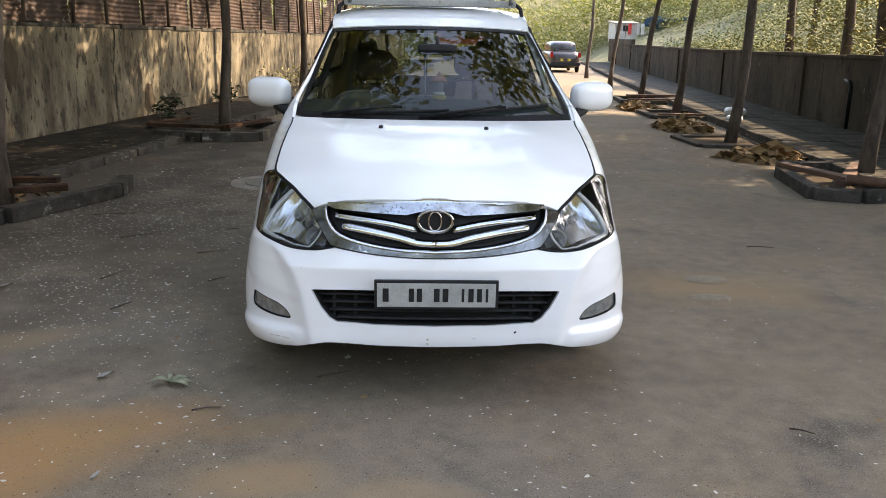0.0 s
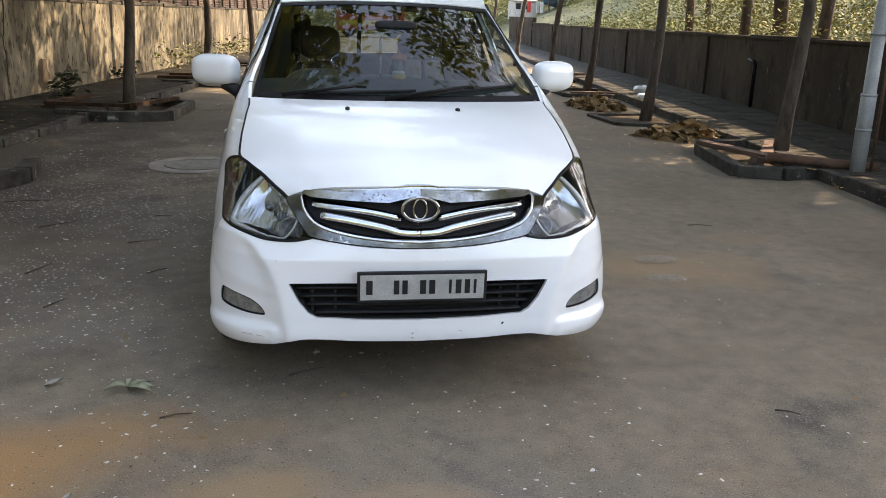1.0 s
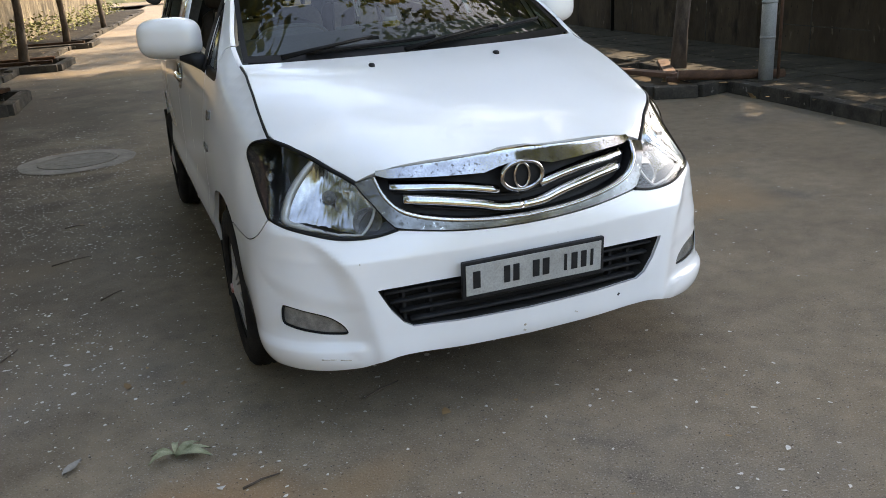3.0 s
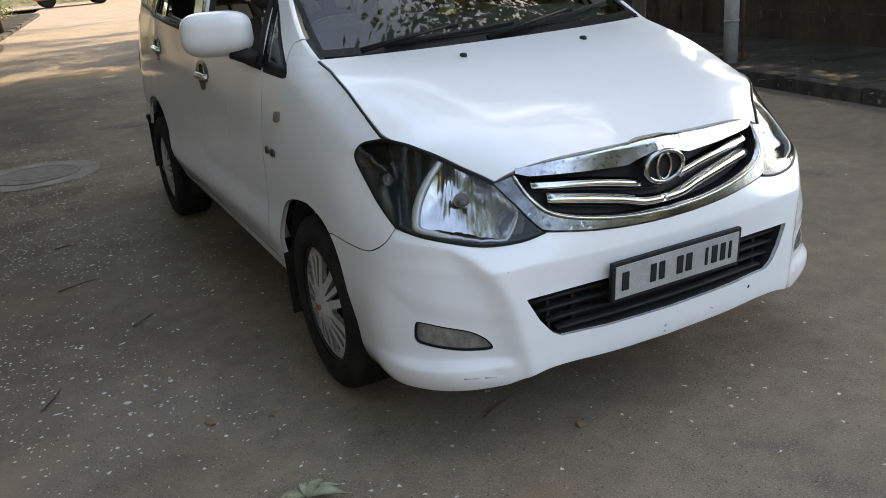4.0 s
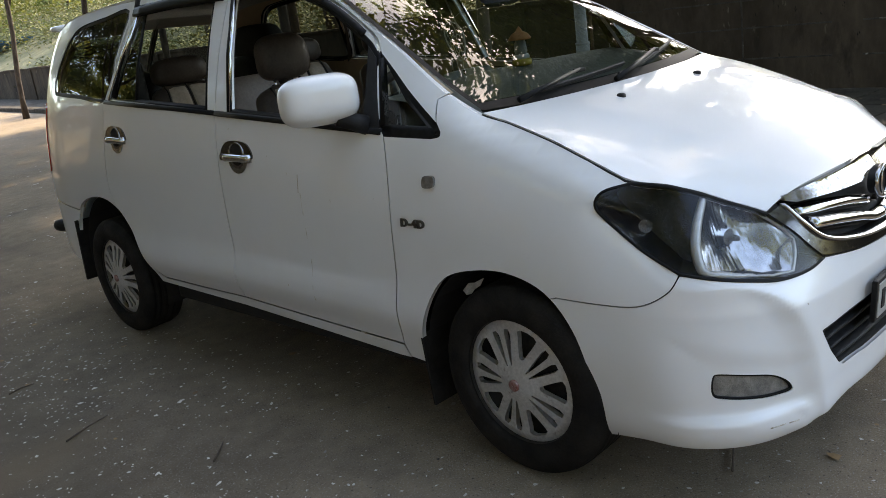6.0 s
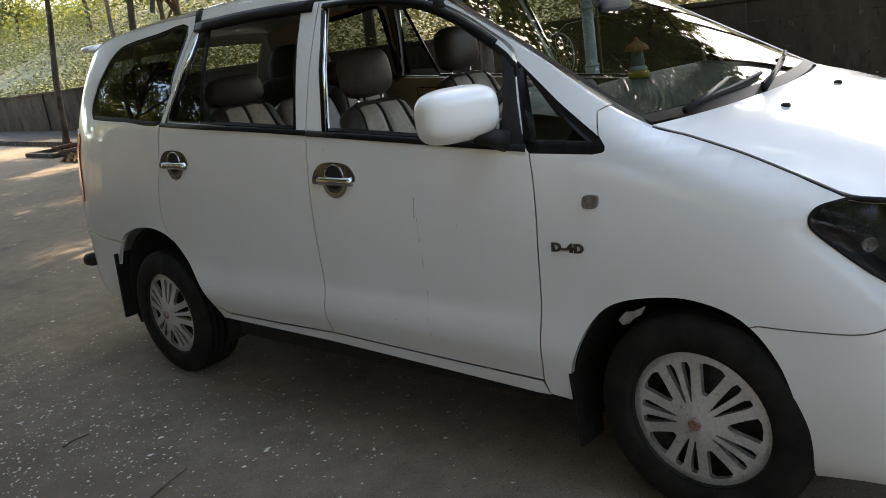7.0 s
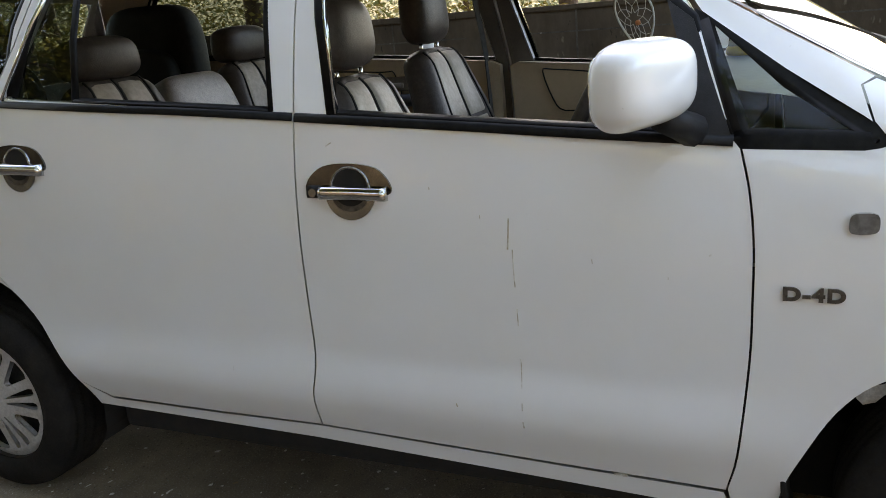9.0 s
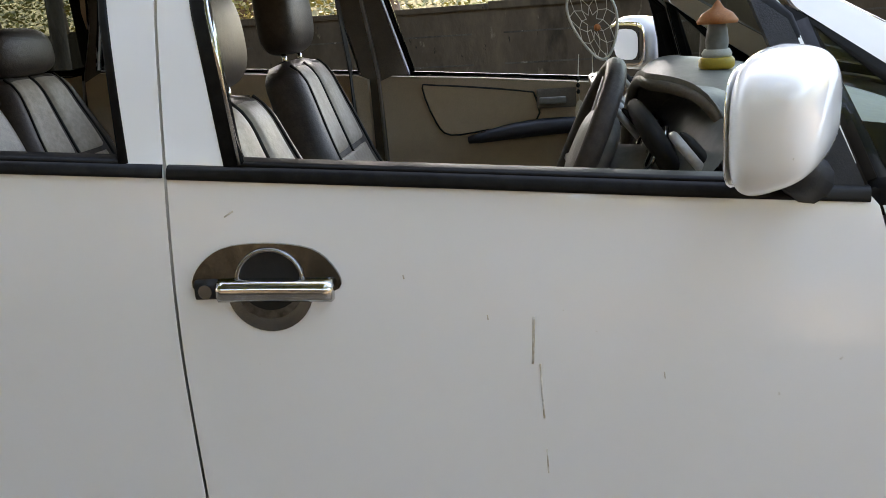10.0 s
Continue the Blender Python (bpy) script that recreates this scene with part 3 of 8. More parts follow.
QUART = Y([(3.387, 1.238), (3.302, 1.40), (3.207, 1.658), (3.19, 1.70), (3.6, 1.70), (3.95, 1.69), (4.15, 1.665), (4.30, 1.62)]) + spline(Y([(4.30, 1.62), (4.36, 1.45), (4.42, 1.25), (4.44, 1.05), (4.44, 0.80), (4.43, 0.70)]), 4)[1:] \
    + Y([(4.2, 0.68), (3.945, 0.664)]) + [p for p in arch_r if p[1] > 0.62 and p[0] > sy(3.34)][::-1] + spline(Y([(3.332, 0.640), (3.382, 0.682), (3.457, 0.757), (3.471, 0.874), (3.426, 1.078), (3.387, 1.238)]), 5)[:-1]
WIN_Q = spline(Y([(3.36, 1.252), (3.75, 1.268), (4.08, 1.286), (4.15, 1.300), (4.162, 1.36), (4.10, 1.47), (4.01, 1.565), (3.93, 1.612), (3.83, 1.634), (3.55, 1.652), (3.265, 1.658), (3.31, 1.45)]), 4, True)
SILL = Y([(1.345, 0.288), (1.40, 0.286), (2.4, 0.326), (3.165, 0.336)]) + Y([(3.20, 0.42), (3.23, 0.49), (3.185, 0.415), (3.10, 0.366), (2.7, 0.366), (2.37, 0.372), (2.0, 0.357), (1.7, 0.347), (1.362, 0.339)])
PILLAR = spline(Y([(1.1025, 1.2025), (1.25, 1.288), (1.41, 1.382), (1.56, 1.464), (1.77, 1.575), (1.95, 1.648), (2.2, 1.688), (2.75, 1.705), (3.17, 1.715)]), 4) \
    + spline(Y([(3.17, 1.672), (2.7, 1.672), (2.37, 1.659), (2.05, 1.639), (1.86, 1.599), (1.70, 1.532), (1.56, 1.455), (1.47, 1.400), (1.425, 1.345)]), 4) + Y([(1.26, 1.225), (1.107, 1.125), (1.1275, 1.1895)])
QGLASS = spline(Y([(1.352, 1.095), (1.12, 1.084), (1.095, 1.088), (1.10, 1.112)]), 3) + Y([(1.25, 1.215), (1.42, 1.335), (1.345, 1.105)])
REARB = Y([(3.945, 0.658), (4.2, 0.674), (4.43, 0.694)]) + [(srx(0.6), 0.70), (srx(0.3), 0.70), (ARC[-1], 0.70), (ARC[-1], 0.36), (srx(0.5), 0.34)] + Y([(4.35, 0.33), (4.2, 0.315), (4.06, 0.30)]) \
    + [p for p in arch_r[::-1] if p[1] < 0.655 and p[0] > sy(3.8)]
TAIL = [(sy(4.45), 0.705)] + [(sy(4.45), 1.05), (sy(4.43), 1.25), (sy(4.37), 1.45), (sy(4.31), 1.61), (srx(0.62), 1.62), (ARC[-1], 1.64), (ARC[-1], 0.705)]

for mir in (False, True):
    panel("front_fender", fender, WHITE, car, mirror=mir, cell=0.03, gap=0.0014)
    df = panel("front_door", DOOR_F, WHITE, car, "white front door, scratched, window wound down", holes=[WIN_F], mirror=mir, thick=0.03, gap=0.0014)
    dr = panel("rear_door", DOOR_R, WHITE, car, "white rear door, window wound down", holes=[WIN_R], mirror=mir, thick=0.03, gap=0.0014)
    panel("rear_quarter", QUART, WHITE, car, holes=[WIN_Q], mirror=mir, gap=0.001)
    panel("sill", SILL, WHITE, car, mirror=mir, gap=0.001, thick=0.05)
    panel("roof_side", PILLAR, WHITE, car, mirror=mir, gap=0.001)
    panel("rear_bumper", REARB, WHITE, car, mirror=mir)
    panel("quarter_window", WIN_Q, TINTED, car, "dark tinted glass with black edge", mirror=mir, d=-0.004, gap=0.001, thick=0.004, step=0.05, cell=0.12)
    panel("quarter_light", QGLASS, QUARTER, car, mirror=mir, d=-0.006, gap=0.0, thick=0.004, step=0.05, cell=0.1)

# roof, from the windscreen's top to the tailgate
ROOF_E = [(0.575, 1.765, 1.585), (0.585, 1.95, 1.655), (0.590, 2.3, 1.695), (0.597, 2.8, 1.707), (0.600, 3.2, 1.715), (0.600, 3.7, 1.70), (0.585, 4.1, 1.675), (0.56, 4.33, 1.62)]
ROOF_C = [(0, 1.70, 1.606), (0, 1.93, 1.685), (0, 2.3, 1.742), (0, 2.8, 1.765), (0, 3.2, 1.768), (0, 3.7, 1.755), (0, 4.1, 1.725), (0, 4.40, 1.67)]


def roof_at(u, v):
    k = np.linspace(0, 1, 8)
    e = [hermite(v, k, [p[i] for p in ROOF_E]) for i in range(3)]
    c = [hermite(v, k, [p[i] for p in ROOF_C]) for i in range(3)]
    a = abs(u)
    return float(-u * e[0]), float(c[1] + (e[1] - c[1]) * a ** 2), float(c[2] - (c[2] - e[2]) * (0.5 * a ** 2 + 0.5 * a ** 4))


loft("roof", lambda u, v: roof_at(2 * u - 1, v), 32, 36, WHITE, car)


def screen_at(u, v):
    """The windscreen: u across from -1 to 1, v from the cowl to the roof."""
    k = [0, 0.2, 0.4, 0.6, 0.8, 1]
    ey, ez, ex = hermite(v, k, [0.985, 1.14, 1.29, 1.45, 1.61, 1.765]), hermite(v, k, [1.142, 1.224, 1.311, 1.403, 1.494, 1.580]), hermite(v, k, [0.690, 0.672, 0.651, 0.628, 0.602, 0.573])
    cy, cz = hermite(v, k, [0.905, 1.055, 1.21, 1.37, 1.535, 1.70]), hermite(v, k, [1.128, 1.228, 1.325, 1.42, 1.513, 1.602])
    a = abs(u)
    return float(-u * ex), float(cy + (ey - cy) * a ** 2.3), float(cz + (ez - cz) * a ** 2.3)


ws = loft("windscreen", lambda u, v: screen_at((2 * u - 1) * 0.985, 0.02 + 0.97 * v), 30, 24, GLASS, car, "laminated windscreen reflecting trees", thick=0.0)
ws.visible_shadow = False


def mesh_box(name, c, size, material, parent, label="", rot=None, bevel=0.005):
    bm = bmesh.new()
    box(bm, c, size, rot, bevel)
    return part(name, bm, material, parent, label, False)


def pillow(bm, c, size, power=3.5, m=Matrix(), nu=24, nv=16):
    """A rounded cushion-like body."""
    def e(a, p):
        return math.copysign(abs(a) ** (2 / p), a)
    rows = []
    for i in range(nv + 1):
        th = -math.pi / 2 + math.pi * i / nv
        rows.append([bm.verts.new(m @ Vector((c[0] + size[0] / 2 * e(math.cos(th), power) * e(math.cos(ph), power), c[1] + size[1] / 2 * e(math.cos(th), power) * e(math.sin(ph), power),
                                              c[2] + size[2] / 2 * e(math.sin(th), power)))) for ph in [2 * math.pi * k / nu for k in range(nu)]])
    for a, b in zip(rows, rows[1:]):
        for k in range(nu):
            bm.faces.new((a[k], a[(k + 1) % nu], b[(k + 1) % nu], b[k]))
    bmesh.ops.remove_doubles(bm, verts=bm.verts, dist=1e-5)


def circle2(c, r, n=24, squash=1.0):
    return [(c[0] + r * math.cos(2 * math.pi * k / n), c[1] + r * squash * math.sin(2 * math.pi * k / n)) for k in range(n)]


# ---- front: lamps, grille, plate ----
HONEY = mat("dark_honeycomb_reflector", (0.010, 0.010, 0.011), 0.4, metal=0.2, spec=0.2, color2=(0.026, 0.026, 0.027), scale=90, bump=0.3, bump_scale=260)
REFLECT = mat("lamp_reflector", (0.56, 0.56, 0.56), 0.12, metal=1.0, color2=(0.40, 0.40, 0.41), scale=30, rough2=0.24)
RIMGREY = mat("frosted_lamp_rim", (0.42, 0.42, 0.41), 0.3, metal=0.4, coat=0.5, color2=(0.52, 0.52, 0.51), scale=40)
HAZY = mat("hazy_indicator_lens", (0.17, 0.17, 0.17), 0.22, metal=0.5, color2=(0.3, 0.3, 0.3), scale=60, bump=0.6, bump_scale=300)
FOGM = mat("fog_lamp_glass", (0.13, 0.13, 0.125), 0.15, coat=1.0, color2=(0.24, 0.235, 0.22), scale=30, bump=0.4, bump_scale=90)
PLATE = mat("number_plate_sheet", (0.33, 0.33, 0.315), 0.45, color2=(0.42, 0.42, 0.40), scale=14, spots=[(20, 0.64, 0.74, (0.34, 0.32, 0.29))])
AMBER = mat("amber_lens", (0.55, 0.22, 0.03), 0.2, coat=1.0)
REDLENS = mat("red_tail_lens", (0.35, 0.012, 0.01), 0.15, coat=1.0)
for mir in (False, True):
    sg = 1 if mir else -1
    lamp = panel("headlamp", lamp_outline, HONEY, car, "headlamp with clear lens and chrome reflector", mirror=mir, d=-0.112, thick=-0.109, gap=0.003)
    lens = panel("lens", lamp_outline, LENS, lamp, mirror=mir, d=0.002, thick=0.006, gap=0.003, cell=0.025)
    lens.visible_shadow = False
    ribbon("gasket", lamp_outline + lamp_outline[:1], 0.0042, 0.003, TRIM, lamp, "black rubber gasket", mirror=mir)
    # main bowl: a fluted dish that fills the inner part of the lamp
    R0, sc, zc = 0.142, 0.672, 0.772
    poly = [(a, b) for a, b in lamp_outline]
    field = []
    for k in range(64):
        a = 2 * math.pi * k / 64
        q = R0
        while q > 0.01 and not inside(np.array([sc + q * 1.3 * math.cos(a)]), np.array([zc + q * math.sin(a)]), poly)[0]:
            q -= 0.004
        field.append((sc + (q - 0.004) * 1.3 * math.cos(a), zc + (q - 0.004) * math.sin(a)))

    def bowl_surf(s_, z_, d=0.0):
        rr = np.hypot((np.abs(s_) - sc) / 1.3, z_ - zc)
        ang = np.arctan2(z_ - zc, np.abs(s_) - sc)
        return skin(s_, z_, d - 0.020 - 0.074 * (1 - np.clip(rr / R0, 0, 1) ** 2) + 0.0004 * np.sin(np.abs(s_) * 300) * (rr > 0.03) + 0.0025 * np.sin(np.abs(s_) * 58 + 1) * np.sin(z_ * 61) * (rr > 0.02))

    def bowl_norm(s_, z_):
        e_ = 0.004
        n_ = np.cross(bowl_surf(s_, z_ + e_) - bowl_surf(s_, z_ - e_), bowl_surf(s_ + e_, z_) - bowl_surf(s_ - e_, z_))
        return n_ / np.linalg.norm(n_, axis=1)[:, None]
    panel("reflector", field, REFLECT, lamp, "fluted chrome reflector", mirror=mir, gap=0.0, thick=0.03, cell=0.008, step=0.008, surf=bowl_surf, surfn=bowl_norm)
    bm = bmesh.new()
    f3 = skin([(-1 if mir else 1) * p[0] for p in field], [p[1] for p in field], -0.018)
    tube(bm, [tuple(p) for p in f3] + [tuple(f3[0])], [0.0045 + 0.0095 * max(0.0, math.cos(2 * math.pi * k / 64)) for k in range(65)], 8, cap=False)
    part("reflector_rim", bm, RIMGREY, lamp, "", True)
    cpt = Vector(skin([(-1 if mir else 1) * sc], [zc], -0.05)[0])
    m = Matrix.Translation(cpt) @ Euler((0, 0, radians(-90 + sg * 14))).to_matrix().to_4x4()
    bm = bmesh.new()
    lathe(bm, [(0.001, 0.012), (0.006, 0.010), (0.009, 0.0), (0.009, -0.02), (0.022, -0.024)], 20, m)
    part("bulb", bm, HAZY, lamp, smooth=True)
    m2 = Matrix.Translation((sg * 0.498, 0.128, 0.708)) @ Euler((0, 0, radians(-90 + sg * 8))).to_matrix().to_4x4()
    bm = bmesh.new()
    lathe(bm, [(0.004, -0.02), (0.026, -0.012), (0.042, 0.008), (0.047, 0.008)], 24, m2)
    part("indicator", bm, HAZY, lamp, "small round indicator reflector")
    m3 = Matrix.Translation((sg * 0.735, 0.405, 0.832)) @ Euler((0, 0, radians(-90 + sg * 60))).to_matrix().to_4x4()
    bm = bmesh.new()
    lathe(bm, [(0.002, -0.012), (0.012, -0.008), (0.019, 0.003)], 20, m3)
    part("side_bulb_cup", bm, HAZY, lamp)
    ribbon("fog_rim", fog + fog[:1], 0.0035, 0.001, TRIM, car, "dark gap round the fog lamp", mirror=mir, d=-0.004)
    panel("fog_lamp", fog, FOGM, car, "dull fog lamp glass", mirror=mir, d=-0.010, thick=0.02, gap=0.003, cell=0.03)

DULLCHROME = mat("pitted_chrome", (0.56, 0.555, 0.55), 0.06, metal=1.0, color2=(0.36, 0.355, 0.35), scale=16, rough2=0.17, bump=0.05, bump_scale=40, spots=[(70, 0.58, 0.66, (0.14, 0.13, 0.12)), (9, 0.60, 0.72, (0.30, 0.29, 0.28))])
# Pitted, grimy chrome; the dark ground's reflection is painted into its colour too.
GRIME_REFL_CHROME = mat("grimy_chrome_dark_reflection", (0.21, 0.208, 0.205), 0.14, metal=1.0, color2=(0.10, 0.099, 0.097), scale=13, rough2=0.2, spots=[(75, 0.56, 0.64, (0.07, 0.066, 0.06)), (48, 0.62, 0.68, (0.6, 0.6, 0.59))])
G_IN = X([(0.486, 0.838), (0.456, 0.783), (0.400, 0.735), (0.29, 0.704), (0.14, 0.683), (0.0, 0.677)])
G_OUT = X([(0.0, 0.652), (0.14, 0.656), (0.28, 0.668), (0.41, 0.687)]) + LAMP_IN[::-1][1:]
halfg = spline(G_IN, 4) + spline(G_OUT[:4], 4) + G_OUT[4:]
gi, go = spline(G_IN, 4), spline(G_OUT[:4], 4) + G_OUT[4:]
ring_g = gi[:-1] + [(-a, b) for a, b in gi[::-1]] + [(-a, b) for a, b in go[::-1]] + go[1:]
back_g = gi[:-1] + [(-a, b) for a, b in gi[::-1]] + X([(-0.3, 0.85), (0, 0.862), (0.3, 0.85)])
grille = panel("grille", back_g, BLACK, car, "black grille with chrome slats", d=-0.045, thick=-0.04, gap=0.0)
panel("surround", ring_g, GRIME_REFL_CHROME, grille, "chrome surround", d=0.006, thick=0.03, gap=0.001, cell=0.02, step=0.012)
ribbon("inner_trim", gi[:-1] + [(-a, b) for a, b in gi[::-1]], 0.0062, 0.012, CHROME, grille, "thin bright chrome edge", d=0.004)
barh = X([(0.0, 0.886), (0.05, 0.885), (0.12, 0.874), (0.25, 0.868), (0.40, 0.861), (0.476, 0.856), (0.480, 0.845), (0.44, 0.835), (0.25, 0.826), (0.12, 0.822), (0.07, 0.834), (0.0, 0.846)])
bar = barh[:-1] + [(-a, b) for a, b in barh[::-1]][:-1]
panel("top_bar", bar, DULLCHROME, grille, "pitted chrome bar below the hood", d=0.016, thick=0.03, gap=0.0, cell=0.012, step=0.008)
for sg in (1, -1):
    ribbon("slat", [(sg * a, b) for a, b in spline(X([(0.435, 0.808), (0.30, 0.797), (0.18, 0.781), (0.075, 0.760)]), 5)], 0.0130, 0.016, CHROME, grille, d=-0.022)
    ribbon("slat", [(sg * a, b) for a, b in spline(X([(0.395, 0.767), (0.28, 0.751), (0.15, 0.727), (0.075, 0.708), (0.0, 0.704)]), 5)], 0.0155, 0.017, CHROME, grille, d=-0.020)
    ribbon("fin", [(sg * a, b) for a, b in spline(X([(0.42, 0.787), (0.28, 0.775), (0.12, 0.748), (0.0, 0.735)]), 5)], 0.004, 0.01, BLACK, grille, d=-0.035)
    ribbon("fin", [(sg * a, b) for a, b in spline(X([(0.36, 0.742), (0.25, 0.722), (0.12, 0.700), (0.0, 0.690)]), 5)], 0.004, 0.01, BLACK, grille, d=-0.035)
emb = bmesh.new()
for (ra, rb, r, cz) in ((0.070, 0.046, 0.0075, 0.802), (0.026, 0.040, 0.005, 0.802)):
    n = 40
    ring = [(ra * math.cos(2 * math.pi * k / n), 0.045 - 0.006 * 1, cz + rb * math.sin(2 * math.pi * k / n)) for k in range(n + 1)]
    tube(emb, ring, r, 8, cap=False)
part("emblem", emb, DULLCHROME, grille, "oval chrome emblem of plain rings", True)
eb = bmesh.new()
lathe(eb, [(0.0005, 0.0), (0.066, 0.0), (0.066, 0.02)], 40, Matrix.Translation((0, 0.046, 0.802)) @ Matrix.Diagonal((1, 1, 0.66, 1)) @ Euler((0, 0, radians(90))).to_matrix().to_4x4())
part("emblem_back", eb, BLACK, grille)

lowg = panel("lower_grille", opening, DARK, car, "dark lower air opening with broken slats", d=-0.10, thick=-0.085, gap=-0.004, cell=0.05)
for zz, wd, dd in ((0.485, 0.006, -0.045), (0.452, 0.007, -0.045), (0.418, 0.006, -0.045), (0.386, 0.007, -0.04)):
    xe = float(np.interp(zz, [0.376, 0.44, 0.508], [0.40, 0.465, 0.50]))
    ribbon("slat", spline(X([(-xe, zz), (-0.2, zz), (0, zz), (0.2, zz), (xe, zz)]), 5), wd, 0.02, BLACK, lowg, d=dd)
for xx in (-0.42, -0.33, 0.33, 0.40):
    mesh_box("rib", (xx, 0.075, 0.44), (0.012, 0.03, 0.12), BLACK, lowg)

plate = new("number_plate")
plate.parent = car
plate["label"] = "number plate in a black frame"
PC = (0.005, -0.012, 0.503)
PRt = Euler((radians(4), 0, 0)).to_matrix()
mesh_box("plate_frame", PC, (0.505, 0.016, 0.128), BLACK, plate, "black plastic frame", PRt, 0.005)
mesh_box("plate_sheet", (PC[0], PC[1] - 0.0075, PC[2]), (0.482, 0.006, 0.104), PLATE, plate, "dull white plate", PRt, 0.002)
for cx, wd in ((-0.205, 0.03), (-0.099, 0.026), (-0.066, 0.026), (0.005, 0.028), (0.04, 0.028), (0.11, 0.012), (0.142, 0.026), (0.176, 0.024), (0.206, 0.012)):
    mesh_box("bar", (PC[0] + cx, PC[1] - 0.0115, PC[2] + 0.0005), (wd * 0.82, 0.004, 0.058), BLACK, plate, "", PRt, 0.001)

for sg in (-1, 1):                                   # washer nozzles
    hx, hy, hz = sg * 0.252, 0.763, 1.104
    bm = bmesh.new()
    pillow(bm, (hx, hy, hz + 0.006), (0.022, 0.03, 0.022), 3, nu=12, nv=8)
    part("washer_nozzle", bm, BLACK, car, smooth=True)

# cowl, wipers and the screen's black edge
cowl = loft("cowl", lambda u, v: tuple(np.array(hood_at((2 * u - 1) * 0.97, 1.0)) * (1 - v) + np.array(screen_at((2 * u - 1) * 0.97, 0.07)) * v - np.array((0, 0.004, 0.016 * math.sin(math.pi * min(1, v * 1.1)) + 0.006))), 30, 6, BLACK, car, "black plastic cowl", thick=0.0)


def on_screen(u, v, lift=0.004):
    p = Vector(screen_at(u, v))
    n = (Vector(screen_at(u + 0.01, v)) - p).cross(Vector(screen_at(u, v + 0.01)) - p).normalized()
    return p + (n if n.z > 0 else -n) * lift


def band(name, line, w, material, parent, lift=0.003):
    """A flat black edge band along a line of (u, v) on the windscreen."""
    bm = bmesh.new()
    rows = [[bm.verts.new(on_screen(*p, lift)), bm.verts.new(on_screen(*q, lift))] for p, q in zip(line, w)]
    for a, b in zip(rows, rows[1:]):
        bm.faces.new((a[0], a[1], b[1], b[0]))
    return part(name, bm, material, parent, smooth=True)


K = [k / 30 for k in range(31)]
seal = band("screen_seal", [(2 * k - 1, 0.955) for k in K], [(2 * k - 1, 1.0) for k in K], TRIM, car)
band("screen_seal", [(2 * k - 1, 0.0) for k in K], [((2 * k - 1) * 0.98, 0.05) for k in K], TRIM, car)
for sg in (-1, 1):
    band("screen_seal", [(sg * 0.970, k) for k in K], [(sg * 1.0, k) for k in K], TRIM, car)


def wiper(pivot, elbow, a, b):
    w = new("wiper")
    w.parent = car
    bm = bmesh.new()
    tube(bm, [on_screen(*pivot, 0.02), on_screen((pivot[0] * 0.6 + elbow[0] * 0.4), pivot[1] * 0.6 + elbow[1] * 0.4, 0.03), on_screen(*elbow, 0.026)], [0.011, 0.008, 0.006], 8)
    part("arm", bm, TRIM, w, smooth=True)
    bm = bmesh.new()
    pts = [on_screen(a[0] + (b[0] - a[0]) * k / 10, a[1] + (b[1] - a[1]) * k / 10, 0.014) for k in range(11)]
    tube(bm, pts, 0.007, 6)
    pts = [on_screen(a[0] + (b[0] - a[0]) * k / 10, a[1] + (b[1] - a[1]) * k / 10, 0.004) for k in range(11)]
    tube(bm, pts, 0.004, 6)
    part("blade", bm, BLACK, w)
    bm = bmesh.new()
    box(bm, on_screen(*elbow, 0.02), (0.05, 0.02, 0.014), bevel=0.004)
    part("hinge", bm, TRIM, w)


wiper((0.80, 0.0), (0.26, 0.10), (0.66, 0.045), (-0.12, 0.085))
wiper((0.10, 0.0), (-0.50, 0.105), (0.02, 0.03), (-0.86, 0.135))

# ---- flanks: mirrors, handles, lamps, badge, mouldings ----
BADGE = mat("dull_badge_metal", (0.17, 0.16, 0.15), 0.4, metal=0.9, color2=(0.08, 0.075, 0.07), scale=60)
GREYLENS = mat("grey_lens", (0.10, 0.095, 0.09), 0.2, coat=1.0, color2=(0.16, 0.155, 0.15), scale=60)
MIRROR = mat("mirror_silver", (0.9, 0.9, 0.9), 0.02, metal=1.0)
SMOKED = mat("dark_chrome", (0.19, 0.188, 0.185), 0.05, metal=1.0, color2=(0.085, 0.084, 0.082), scale=22, rough2=0.12, bump=0.06, bump_scale=35)
CUP = mat("tarnished_chrome_cup", (0.36, 0.355, 0.345), 0.18, metal=0.9, color2=(0.24, 0.236, 0.23), scale=25)
SCUFF = mat("scratch_in_paint", (0.46, 0.41, 0.33), 0.8, color2=(0.78, 0.77, 0.75), scale=55, lo=0.42, hi=0.66)


def moved(line, dy, dz):
    return [(a + dy, b + dz) for a, b in line]


